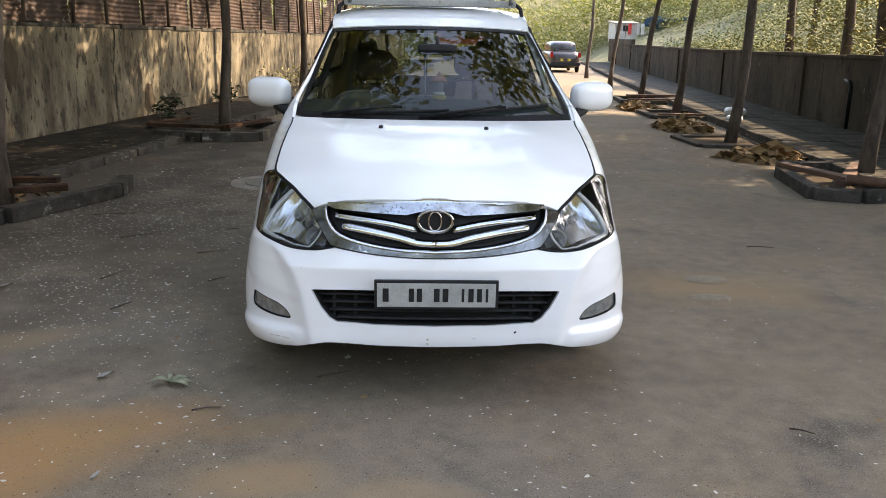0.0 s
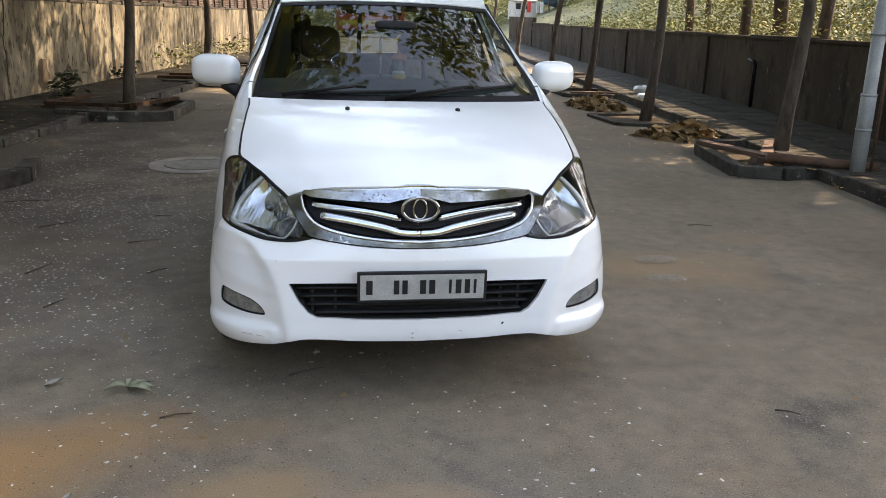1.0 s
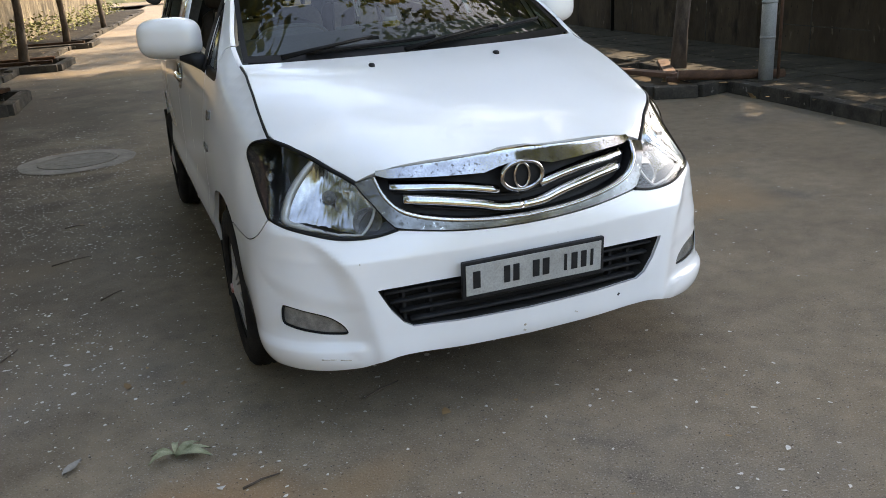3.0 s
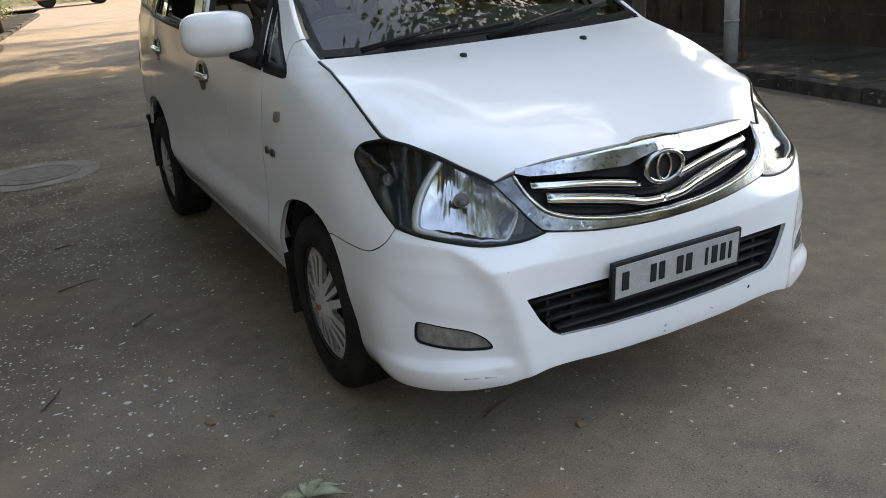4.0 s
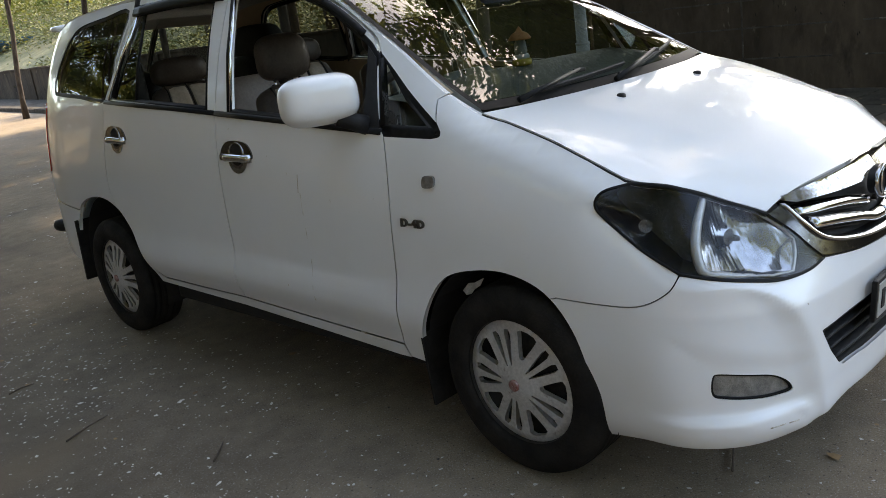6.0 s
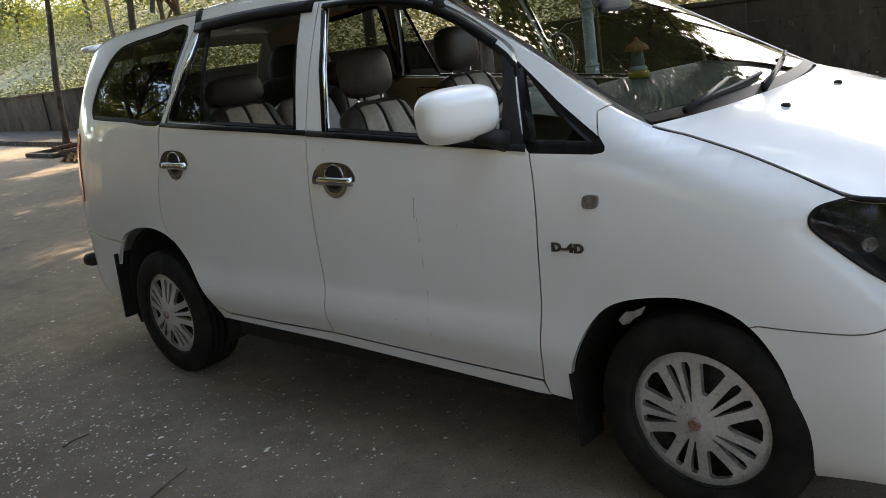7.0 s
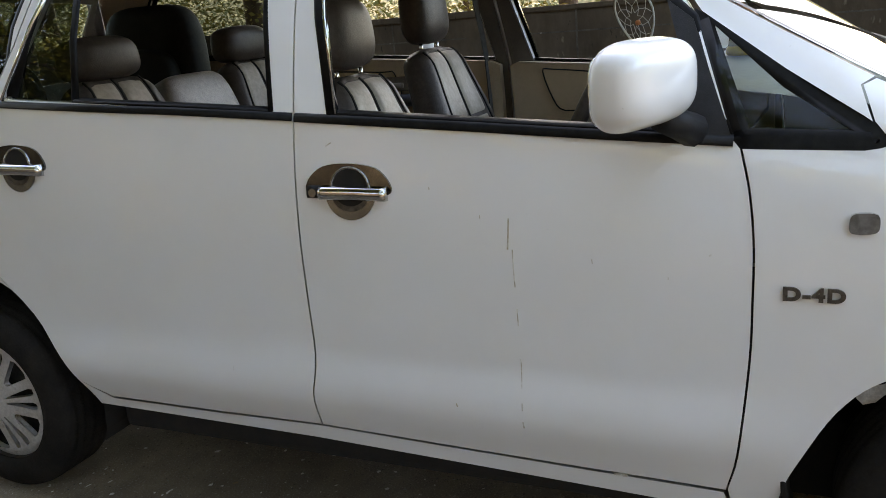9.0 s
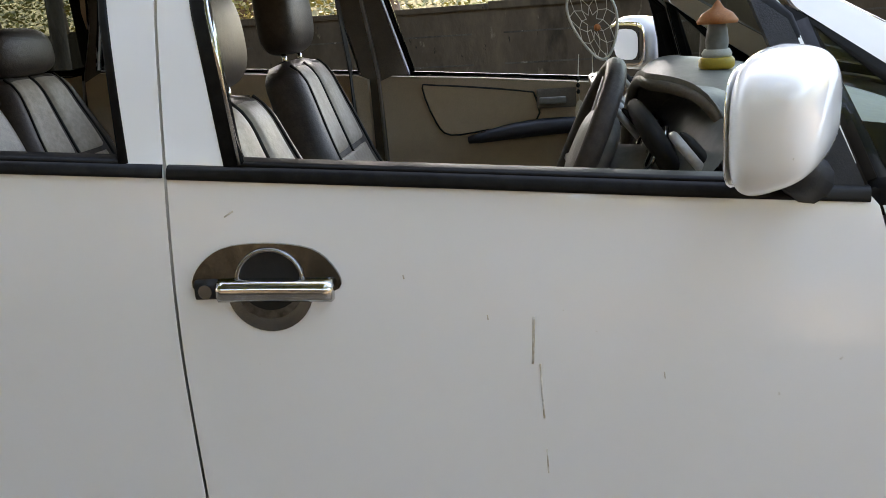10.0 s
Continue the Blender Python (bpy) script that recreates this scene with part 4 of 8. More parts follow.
def handle(y0, z0, mir):
    h = new("door_handle")
    h.parent = car
    h["label"] = "chrome door handle with bowl"
    plate2 = spline([(sy(y0 + 0.112), z0 - 0.004), (sy(y0 + 0.108), z0 + 0.028), (sy(y0 + 0.068), z0 + 0.058), (sy(y0), z0 + 0.064), (sy(y0 - 0.07), z0 + 0.053), (sy(y0 - 0.104), z0 + 0.022), (sy(y0 - 0.108), z0 - 0.006),
                     (sy(y0 - 0.06), z0 - 0.012), (sy(y0 + 0.05), z0 - 0.012)], 4, True)
    panel("backing", plate2, SMOKED, h, mirror=mir, d=0.005, thick=0.008, gap=0.0, cell=0.02, step=0.01)
    # flat disc behind the bar; the bowl's shadow is painted in its dark colour
    panel("bowl", circle2((sy(y0 - 0.004), z0 + 0.008), 0.047, 28, 0.92), DARK, h, "flat dark disc painted as the bowl's shadow", mirror=mir, d=0.0065, thick=0.004, gap=0.0, cell=0.02, step=0.01)
    arch = [(sy(y0 - 0.004) + 0.05 * math.cos(a), z0 + 0.008 + 0.047 * math.sin(a)) for a in [math.pi * (0.02 + 0.96 * k / 22) for k in range(23)]]
    ribbon("bowl_rim", arch, 0.004, 0.010, CUP, h, mirror=mir)
    low = [p for p in circle2((sy(y0 - 0.002), z0 - 0.006), 0.066, 40, 0.95) if p[1] < z0 - 0.004]
    panel("cup", low, CUP, h, mirror=mir, d=0.004, thick=0.006, gap=0.0, cell=0.015, step=0.01)
    # also flat: the darker metal paints shade into the cup
    low2 = [p for p in circle2((sy(y0 - 0.002), z0 - 0.006), 0.050, 36, 0.86) if p[1] < z0 - 0.008]
    panel("cup_hollow", low2, BADGE, h, mirror=mir, d=0.0045, thick=0.003, gap=0.0, cell=0.015, step=0.01)
    ribbon("grip", spline([(sy(y0 + 0.072), z0 - 0.002), (sy(y0), z0 - 0.003), (sy(y0 - 0.10), z0 - 0.006)], 8), 0.0175, 0.026, CHROME, h, mirror=mir)
    ribbon("lock", [(sy(y0 + 0.110), z0 - 0.001), (sy(y0 + 0.092), z0 - 0.001), (sy(y0 + 0.076), z0 - 0.001)], 0.0165, 0.014, BLACK, h, mirror=mir)
    panel("key_hole", circle2((sy(y0 + 0.093), z0 - 0.002), 0.0105, 16), CUP, h, mirror=mir, d=0.0165, thick=0.004, gap=0.0, cell=0.01, step=0.005)


def text_on_skin(name, words, y0, z0, height, mir, parent):
    cu = bpy.data.curves.new(name, "FONT")
    cu.body, cu.size, cu.extrude, cu.align_x, cu.align_y = words, height * 1.38, 0.003, "CENTER", "CENTER"
    cu.space_character, cu.offset = 1.12, 0.0016
    tmp = bpy.data.objects.new(name, cu)
    me = bpy.data.meshes.new_from_object(tmp)
    bpy.data.objects.remove(tmp)
    p = Vector(skin([sy(y0)], [z0], 0.004)[0])
    n = Vector(skin_normal(np.array([sy(y0)]), np.array([z0]))[0])
    if mir:
        p.x, n.x = -p.x, -n.x
    right = Vector((0, 0, 1)).cross(n).normalized()
    m = Matrix((right * 1.25, n.cross(right), n)).transposed().to_4x4()
    m.translation = p
    me.transform(m)
    me.materials.append(BADGE)
    ob = new(name, me)
    ob.parent = parent
    ob["label"] = "dull metal letters D-4D"
    return ob


for mir in (False, True):
    sg = 1 if mir else -1
    handle(2.203, 1.004, mir)
    handle(3.282, 1.066, mir)
    # mirror on its black foot
    mi = new("door_mirror")
    mi.parent = car
    mi["label"] = "white door mirror on a black foot"
    bm = bmesh.new()
    mm = Matrix.Translation((sg * 0.916, 1.493, 1.222)) @ Matrix.Rotation(sg * 0.426, 4, "Z")
    pillow(bm, (0, 0, 0), (0.290, 0.105, 0.180), 3.3, nu=48, nv=34)
    for v in bm.verts:
        t = min(max(v.co.y / 0.099 + 0.5, 0.0), 1.0)
        v.co.z = v.co.z * (0.68 + 0.34 * t ** 0.6) + 0.012 * (1 - t)
        v.co.x *= 0.74 + 0.28 * t ** 0.6
    bm.transform(mm)
    part("housing", bm, WHITE, mi, "white mirror housing", True)
    bm = bmesh.new()
    pillow(bm, (0, 0.0475, 0), (0.24, 0.006, 0.145), 4, mm, nu=24, nv=12)
    part("mirror_glass", bm, MIRROR, mi, smooth=True)
    bm = bmesh.new()
    tube(bm, [(sg * 0.785, 1.43, 1.118), (sg * 0.825, 1.455, 1.138), (sg * 0.87, 1.48, 1.156)], [0.035, 0.030, 0.026], 12)
    part("foot", bm, BLACK, mi, smooth=True)
    panel("sail", Y([(1.352, 1.094), (1.44, 1.332), (1.495, 1.375), (1.47, 1.30), (1.455, 1.24), (1.44, 1.115)]), BLACK, mi, mirror=mir, d=0.004, thick=0.02, gap=0.0)
    # small lamp, badge and mouldings
    panel("side_lamp", spline(Y([(1.143, 0.938), (1.138, 0.928), (1.118, 0.926), (1.096, 0.930), (1.091, 0.945), (1.095, 0.962), (1.118, 0.965), (1.139, 0.960)]), 3, True), GREYLENS, car, "small grey side indicator", mirror=mir, d=0.009, thick=0.012, gap=0.0, cell=0.012, step=0.008)
    text_on_skin("badge", "D-4D", 1.199, 0.806, 0.026, mir, car)
    ribbon("belt_moulding", Y([(1.352, 1.098), (1.6, 1.1165), (1.9, 1.142), (2.15, 1.162), (2.343, 1.177)]), 0.0115, 0.008, TRIM, car, mirror=mir)
    ribbon("belt_moulding", Y([(2.352, 1.1785), (2.7, 1.204), (3.0, 1.222), (3.378, 1.246)]), 0.0105, 0.008, TRIM, car, mirror=mir)
    ribbon("sill_seal", Y([(1.385, 1.113), (1.6, 1.129), (1.9, 1.154), (2.243, 1.1825)]), 0.0055, 0.030, TRIM, car, mirror=mir, d=-0.028)
    ribbon("sill_seal", Y([(2.418, 1.195), (2.7, 1.2165), (2.9, 1.2305), (3.05, 1.242)]), 0.0055, 0.030, TRIM, car, mirror=mir, d=-0.028)
    ribbon("window_seal", [WIN_F[0]] + WIN_F[1:-6], 0.010, 0.003, TRIM, car, mirror=mir)
    ribbon("window_seal", Y([(2.335, 1.62), (2.295, 1.40), (2.245, 1.180)]), 0.014, 0.003, TRIM, car, mirror=mir)
    ribbon("chrome_strip", Y([(2.319, 1.615), (2.281, 1.40), (2.232, 1.182)]), 0.004, 0.006, CHROME, car, mirror=mir)
    ribbon("window_seal", WIN_R[:1] + WIN_R[1:7], 0.008, 0.003, TRIM, car, mirror=mir)
    ribbon("chrome_strip", Y([(3.155, 1.635), (3.24, 1.45), (3.325, 1.255)]), 0.007, 0.008, CHROME, car, mirror=mir)
    ribbon("window_bar", Y([(3.055, 1.238), (3.085, 1.40), (3.105, 1.63)]), 0.011, 0.004, TRIM, car, mirror=mir, d=-0.012)
    g = panel("fixed_glass", Y([(3.06, 1.238), (3.105, 1.63), (3.16, 1.63), (3.24, 1.45), (3.325, 1.258)]), TINTED, car, mirror=mir, d=-0.014, gap=0.0, thick=0.003, cell=0.1, step=0.06)
    ribbon("visor", spline(Y([(2.40, 1.640), (2.6, 1.648), (2.9, 1.652), (3.19, 1.646)]), 4), 0.024, 0.016, TRIM, car, "smoked rain visor", mirror=mir)
    ribbon("visor", spline(Y([(1.53, 1.415), (1.62, 1.468), (1.75, 1.535), (1.90, 1.590), (2.1, 1.622), (2.34, 1.632)]), 4), 0.011, 0.012, TRIM, car, mirror=mir)
    ribbon("glass_border", WIN_Q + WIN_Q[:1], 0.022, 0.0015, TRIM, car, mirror=mir, d=-0.005)
    ribbon("glass_border", Y([(3.33, 1.27), (3.30, 1.42), (3.245, 1.65)]), 0.055, 0.0015, TRIM, car, mirror=mir, d=-0.006)
    ribbon("glass_border", QGLASS + QGLASS[:1], 0.027, 0.002, TRIM, car, mirror=mir, d=-0.004)
    ribbon("glass_border", Y([(1.365, 1.11), (1.435, 1.325)]), 0.03, 0.003, TRIM, car, mirror=mir, d=-0.003)
    panel("tail_lamp", spline([(sy(4.35), 0.86), (sy(4.36), 1.10), (sy(4.36), 1.22), (srx(0.60), 1.24), (srx(0.56), 1.05), (srx(0.60), 0.86)], 4, True), REDLENS, car, "red tail lamp", mirror=mir, d=0.006, thick=0.012, gap=0.0)
    panel("tailgate_skin", TAIL, WHITE, car, "white tailgate", holes=[[(srx(0.60), 1.23), (srx(0.55), 1.56), (ARC[-1] - 0.02, 1.58), (ARC[-1] - 0.02, 1.21)]], mirror=mir)
    rg = panel("rear_window", [(srx(0.60), 1.23), (srx(0.55), 1.56), (ARC[-1], 1.58), (ARC[-1], 1.21)], GLASS, car, mirror=mir, d=-0.005, thick=0.002, gap=0.0, cell=0.1, step=0.05)
    # wheel housing and mud flaps
    for yc, zc, r0 in ((0.865, 0.315, 0.385), (3.60, 0.33, 0.43)):
        bm = bmesh.new()
        n = 28
        ring = [[], []]
        for k in range(n + 1):
            a = radians(-20 + 220 * k / n)
            for q, xx in enumerate((0.815, 0.42)):
                ring[q].append(bm.verts.new((sg * xx, yc - r0 * math.cos(a), max(zc + r0 * math.sin(a), 0.20))))
        for k in range(n):
            bm.faces.new((ring[0][k], ring[0][k + 1], ring[1][k + 1], ring[1][k]))
        bm.faces.new(ring[1])
        part("wheel_housing", bm, DARK, car, smooth=False)
    bm = bmesh.new()
    box(bm, (sg * 0.785, 1.236, 0.275), (0.13, 0.012, 0.27), Euler((radians(-4), 0, 0)).to_matrix(), 0.004)
    part("mud_flap", bm, TYRE, car, "ragged black mud flap")
    bm = bmesh.new()
    box(bm, (sg * 0.775, 4.05, 0.415), (0.17, 0.018, 0.36), Euler((radians(7), 0, 0)).to_matrix(), 0.005)
    part("mud_flap", bm, TYRE, car)
    bm = bmesh.new()
    tube(bm, [(sg * 0.70, 4.49, 0.50), (sg * 0.755, 4.53, 0.50), (sg * 0.765, 4.56, 0.50)], [0.035, 0.04, 0.035], 10)
    part("rear_bump_stop", bm, BLACK, car, smooth=True)

# marks in the paint
mk = new("scratches")
mk.parent = car
for pts, w in (([(1.813, 0.945), (1.8145, 0.91), (1.817, 0.875)], 0.0022), ([(1.806, 0.875), (1.805, 0.83), (1.803, 0.79)], 0.0016), ([(1.801, 0.74), (1.800, 0.70)], 0.0014),
               ([(1.799, 0.62), (1.798, 0.58), (1.797, 0.50)], 0.0012), ([(1.797, 0.472), (1.796, 0.455)], 0.0016), ([(2.262, 1.108), (2.248, 1.116)], 0.0016), ([(2.0, 1.013), (1.999, 1.007)], 0.0012),
               ([(1.96, 0.50), (1.957, 0.492)], 0.0016), ([(1.60, 0.345), (1.57, 0.343)], 0.003), ([(1.88, 0.95), (1.879, 0.943)], 0.001), ([(1.63, 0.86), (1.629, 0.85)], 0.001)):
    ribbon("scratch", Y(pts), w, 0.0008, SCUFF, mk)
for pts, w in (([(0.02, 0.305), (0.028, 0.30)], 0.004), ([(0.03, 0.285), (0.02, 0.28)], 0.004), ([(-0.33, 0.335), (-0.335, 0.33)], 0.006), ([(-0.16, 0.31), (-0.17, 0.305)], 0.003), ([(0.55, 0.60), (0.553, 0.598)], 0.003), ([(0.60, 0.285), (0.63, 0.287)], 0.002), ([(0.64, 0.288), (0.68, 0.289)], 0.0025)):
    ribbon("scratch", X(pts), w, 0.0008, SCUFF if w != 0.006 else BLACK, mk)
bm = bmesh.new()
for p in ((0, 0, 0),):
    vs = [bm.verts.new(q) for q in ((-0.752, 1.112, 0.552), (-0.75, 1.088, 0.578), (-0.748, 1.062, 0.582), (-0.742, 1.022, 0.602), (-0.748, 1.034, 0.578), (-0.75, 1.06, 0.562), (-0.75, 1.075, 0.545), (-0.752, 1.098, 0.538))]
    bm.faces.new(vs)
    w2 = [bm.verts.new(v.co + Vector((0.004, 0, 0.002))) for v in vs]
    bm.faces.new(w2[::-1])
part("torn_liner", bm, FLECK, car, "torn pale piece of wheel lining")

# ---- wheels ----
RIMD = mat("dark_steel_wheel", (0.02, 0.02, 0.02), 0.6, metal=0.6, color2=(0.05, 0.045, 0.04), scale=30)
REDCAP = mat("dull_red_cap", (0.20, 0.05, 0.04), 0.45, color2=(0.32, 0.22, 0.2), scale=120)


def cap_surf(a, b, d=0.0):
    a, b = np.asarray(a, float), np.asarray(b, float)
    r = np.hypot(a, b)
    x = 0.028 * np.clip(r / 0.205, 0, 1) ** 2 - 0.012 * np.exp(-(r / 0.05) ** 2) - 0.006 * np.exp(-((r - 0.185) / 0.02) ** 2)
    return np.stack([x - d, a, b], 1)


def cap_norm(a, b):
    e = 0.003
    da, db = cap_surf(a + e, b) - cap_surf(a - e, b), cap_surf(a, b + e) - cap_surf(a, b - e)
    n = np.cross(db, da)
    return n / np.linalg.norm(n, axis=1)[:, None]


def polar(pts):
    return [(r * math.cos(radians(t)), r * math.sin(radians(t))) for r, t in pts]


def make_wheel():
    w = new("wheel")
    bm = bmesh.new()
    prof = [(0.208, -0.098), (0.212, -0.108), (0.235, -0.112), (0.27, -0.110), (0.295, -0.102), (0.310, -0.088), (0.3165, -0.07)]
    tread = []
    for k, t in enumerate(np.linspace(-0.066, 0.066, 15)):
        tread.append((0.3175 if k % 4 else 0.3105, t))
    prof = prof + tread + [(r, -h) for r, h in prof[::-1]]
    lathe(bm, prof, 64)
    t = part("tyre", bm, TYRE, w, "dusty black tyre", True)
    bm = bmesh.new()
    lathe(bm, [(0.209, -0.094), (0.20, -0.06), (0.185, -0.03), (0.15, -0.028), (0.13, -0.05), (0.06, -0.055), (0.001, -0.055)], 40)
    part("rim", bm, RIMD, w, "dark steel rim", True)
    holes = []
    for k in range(5):
        t0 = 90 + 72 * k
        # wide opening, then two narrow slots on each broad spoke
        holes.append(polar([(0.092, t0 - 5), (0.088, t0), (0.092, t0 + 5), (0.135, t0 + 10.5), (0.174, t0 + 12.5), (0.181, t0 + 8), (0.182, t0), (0.181, t0 - 8), (0.174, t0 - 12.5), (0.135, t0 - 10.5)]))
        for q in (27.5, 44.5):
            if q == 0:
                holes.append(polar([(0.070, t0 + q - 2.0), (0.070, t0 + q + 2.0), (0.12, t0 + q + 3.2), (0.172, t0 + q + 2.6), (0.172, t0 + q - 2.6), (0.12, t0 + q - 3.2)]))
            else:
                holes.append(polar([(0.062, t0 + q - 1.6), (0.062, t0 + q + 1.6), (0.12, t0 + q + 4.2), (0.160, t0 + q + 4.4), (0.176, t0 + q + 2.6), (0.176, t0 + q - 2.6), (0.160, t0 + q - 4.4), (0.12, t0 + q - 4.2)]))
    c = panel("hubcap", circle2((0, 0), 0.207, 72), SILVER, w, "dusty silver plastic hubcap", holes=holes, gap=0.0, thick=0.018, step=0.012, cell=0.016, surf=cap_surf, surfn=cap_norm)
    c.location = (-0.108, 0, 0)
    bm = bmesh.new()
    lathe(bm, [(0.019, 0.004), (0.019, -0.004), (0.016, -0.006), (0.001, -0.007)], 28)
    cap = part("centre_cap", bm, REDCAP, c, "worn red centre mark", True)
    cap.location = (-0.012, 0, 0)
    return w


wheel = make_wheel()
wheel.parent = car
for k, (wx, wy, flip) in enumerate(((-0.748, 0.829, 0), (-0.765, 3.585, 0), (0.748, 0.829, 1), (0.765, 3.585, 1))):
    m = Matrix.Translation((wx, wy, 0.317)) @ (Matrix.Rotation(math.pi, 4, "Z") if flip else Matrix()) @ Matrix.Rotation(radians(17 + 31 * k), 4, "X")
    if k == 0:
        wheel.matrix_basis = m
    else:
        copy_thing(wheel, m)

# floor pan closes the underside
under = mesh_box("floor_pan", (0, 2.3, 0.305), (1.16, 4.0, 0.21), DARK, car, "", None, 0.03)
mesh_box("floor_pan", (0, 2.24, 0.29), (1.54, 1.80, 0.11), DARK, car, "", None, 0.02)
mesh_box("under_tray", (0, 0.31, 0.285), (1.18, 0.42, 0.05), DARK, car, "", None, 0.02)
mesh_box("under_tray", (0, 4.25, 0.36), (1.36, 0.42, 0.08), DARK, car, "", None, 0.02)
mesh_box("engine_bay", (0, 0.62, 0.62), (0.80, 0.84, 0.42), DARK, car, "", None, 0.05)

# ---- roof carrier and spoiler ----
rack = new("roof_carrier")
rack.parent = car
rack["label"] = "dark steel roof carrier"
mesh_box("front_plate", (0, 2.10, 1.748), (1.06, 0.13, 0.04), STEEL, rack, "grey steel cross plate", None, 0.012)
for sg in (-1, 1):
    bm = bmesh.new()
    tube(bm, [(sg * 0.57, 2.04, 1.655), (sg * 0.56, 2.06, 1.72), (sg * 0.52, 2.09, 1.755), (sg * 0.44, 2.10, 1.762)], 0.013, 8)
    part("bracket", bm, BLACK, rack, "black bent bracket", True)
RACKM = mat("worn_dark_steel", (0.06, 0.058, 0.055), 0.45, metal=0.6, color2=(0.14, 0.135, 0.13), scale=12)
for sg in (-1, 1):
    bm = bmesh.new()
    tube(bm, [(sg * 0.49, 1.98, 1.745), (sg * 0.50, 2.03, 1.80), (sg * 0.505, 2.12, 1.815), (sg * 0.505, 3.6, 1.845), (sg * 0.50, 3.72, 1.83), (sg * 0.49, 3.76, 1.775)], 0.014, 10)
    part("side_bar", bm, RACKM, rack, smooth=True)
    for yy in (1.78, 3.18):
        ribbon("clamp", Y([(yy, float(np.interp(yy, [1.77, 2.2, 3.2], [1.545, 1.66, 1.655]))), (yy + 0.02, float(np.interp(yy, [1.77, 2.2, 3.2], [1.60, 1.70, 1.72])))]), 0.02, 0.012, BLACK, rack, mirror=sg > 0)
for yy in (2.08, 2.6, 3.1, 3.6):
    bm = bmesh.new()
    box(bm, (0, yy, 1.825 if yy < 2.2 else 1.832), (1.0, 0.05, 0.024), bevel=0.006)
    part("cross_bar", bm, RACKM, rack)
bm = bmesh.new()
pillow(bm, (0, 4.43, 1.655), (1.12, 0.16, 0.05), 4, Matrix.Translation((0, 0, 0)), 40, 12)
part("spoiler", bm, WHITE, car, "white spoiler over the tailgate", True)


# the car's left front corner sits a touch wider
stack = list(car.children)
while stack:
    ob = stack.pop()
    stack += list(ob.children)
    if ob.type == "MESH" and ob.matrix_basis.is_identity and ob.parent.matrix_basis.is_identity:
        for v in ob.data.vertices:
            if v.co.x > 0 and v.co.y < 1.8:
                v.co.x *= 1 + 0.034 * min(1.0, (1.8 - v.co.y) / 0.9)


# ---- inside the car ----
LINER = mat("grey_headliner", (0.52, 0.50, 0.46), 0.95, color2=(0.57, 0.55, 0.51), scale=6, bump=0.2, bump_scale=300)
TAUPE = mat("dark_taupe_plastic", (0.13, 0.108, 0.088), 0.6, color2=(0.16, 0.135, 0.11), scale=20, bump=0.12, bump_scale=300)
CARPET = mat("dark_carpet", (0.03, 0.028, 0.026), 1.0, color2=(0.045, 0.042, 0.04), scale=30, bump=0.5, bump_scale=200)
ARM = mat("dark_blue_armrest", (0.025, 0.027, 0.035), 0.5, color2=(0.035, 0.037, 0.045), scale=20)
BELT_W = mat("seat_belt_webbing", (0.05, 0.048, 0.045), 0.8, color2=(0.08, 0.075, 0.07), scale=60)
loft("headliner", lambda u, v: tuple(np.array(roof_at((2 * u - 1) * 0.97, 0.02 + 0.95 * v)) - np.array((0, 0, 0.04))), 20, 24, LINER, car, "grey cloth headliner", thick=0.0)
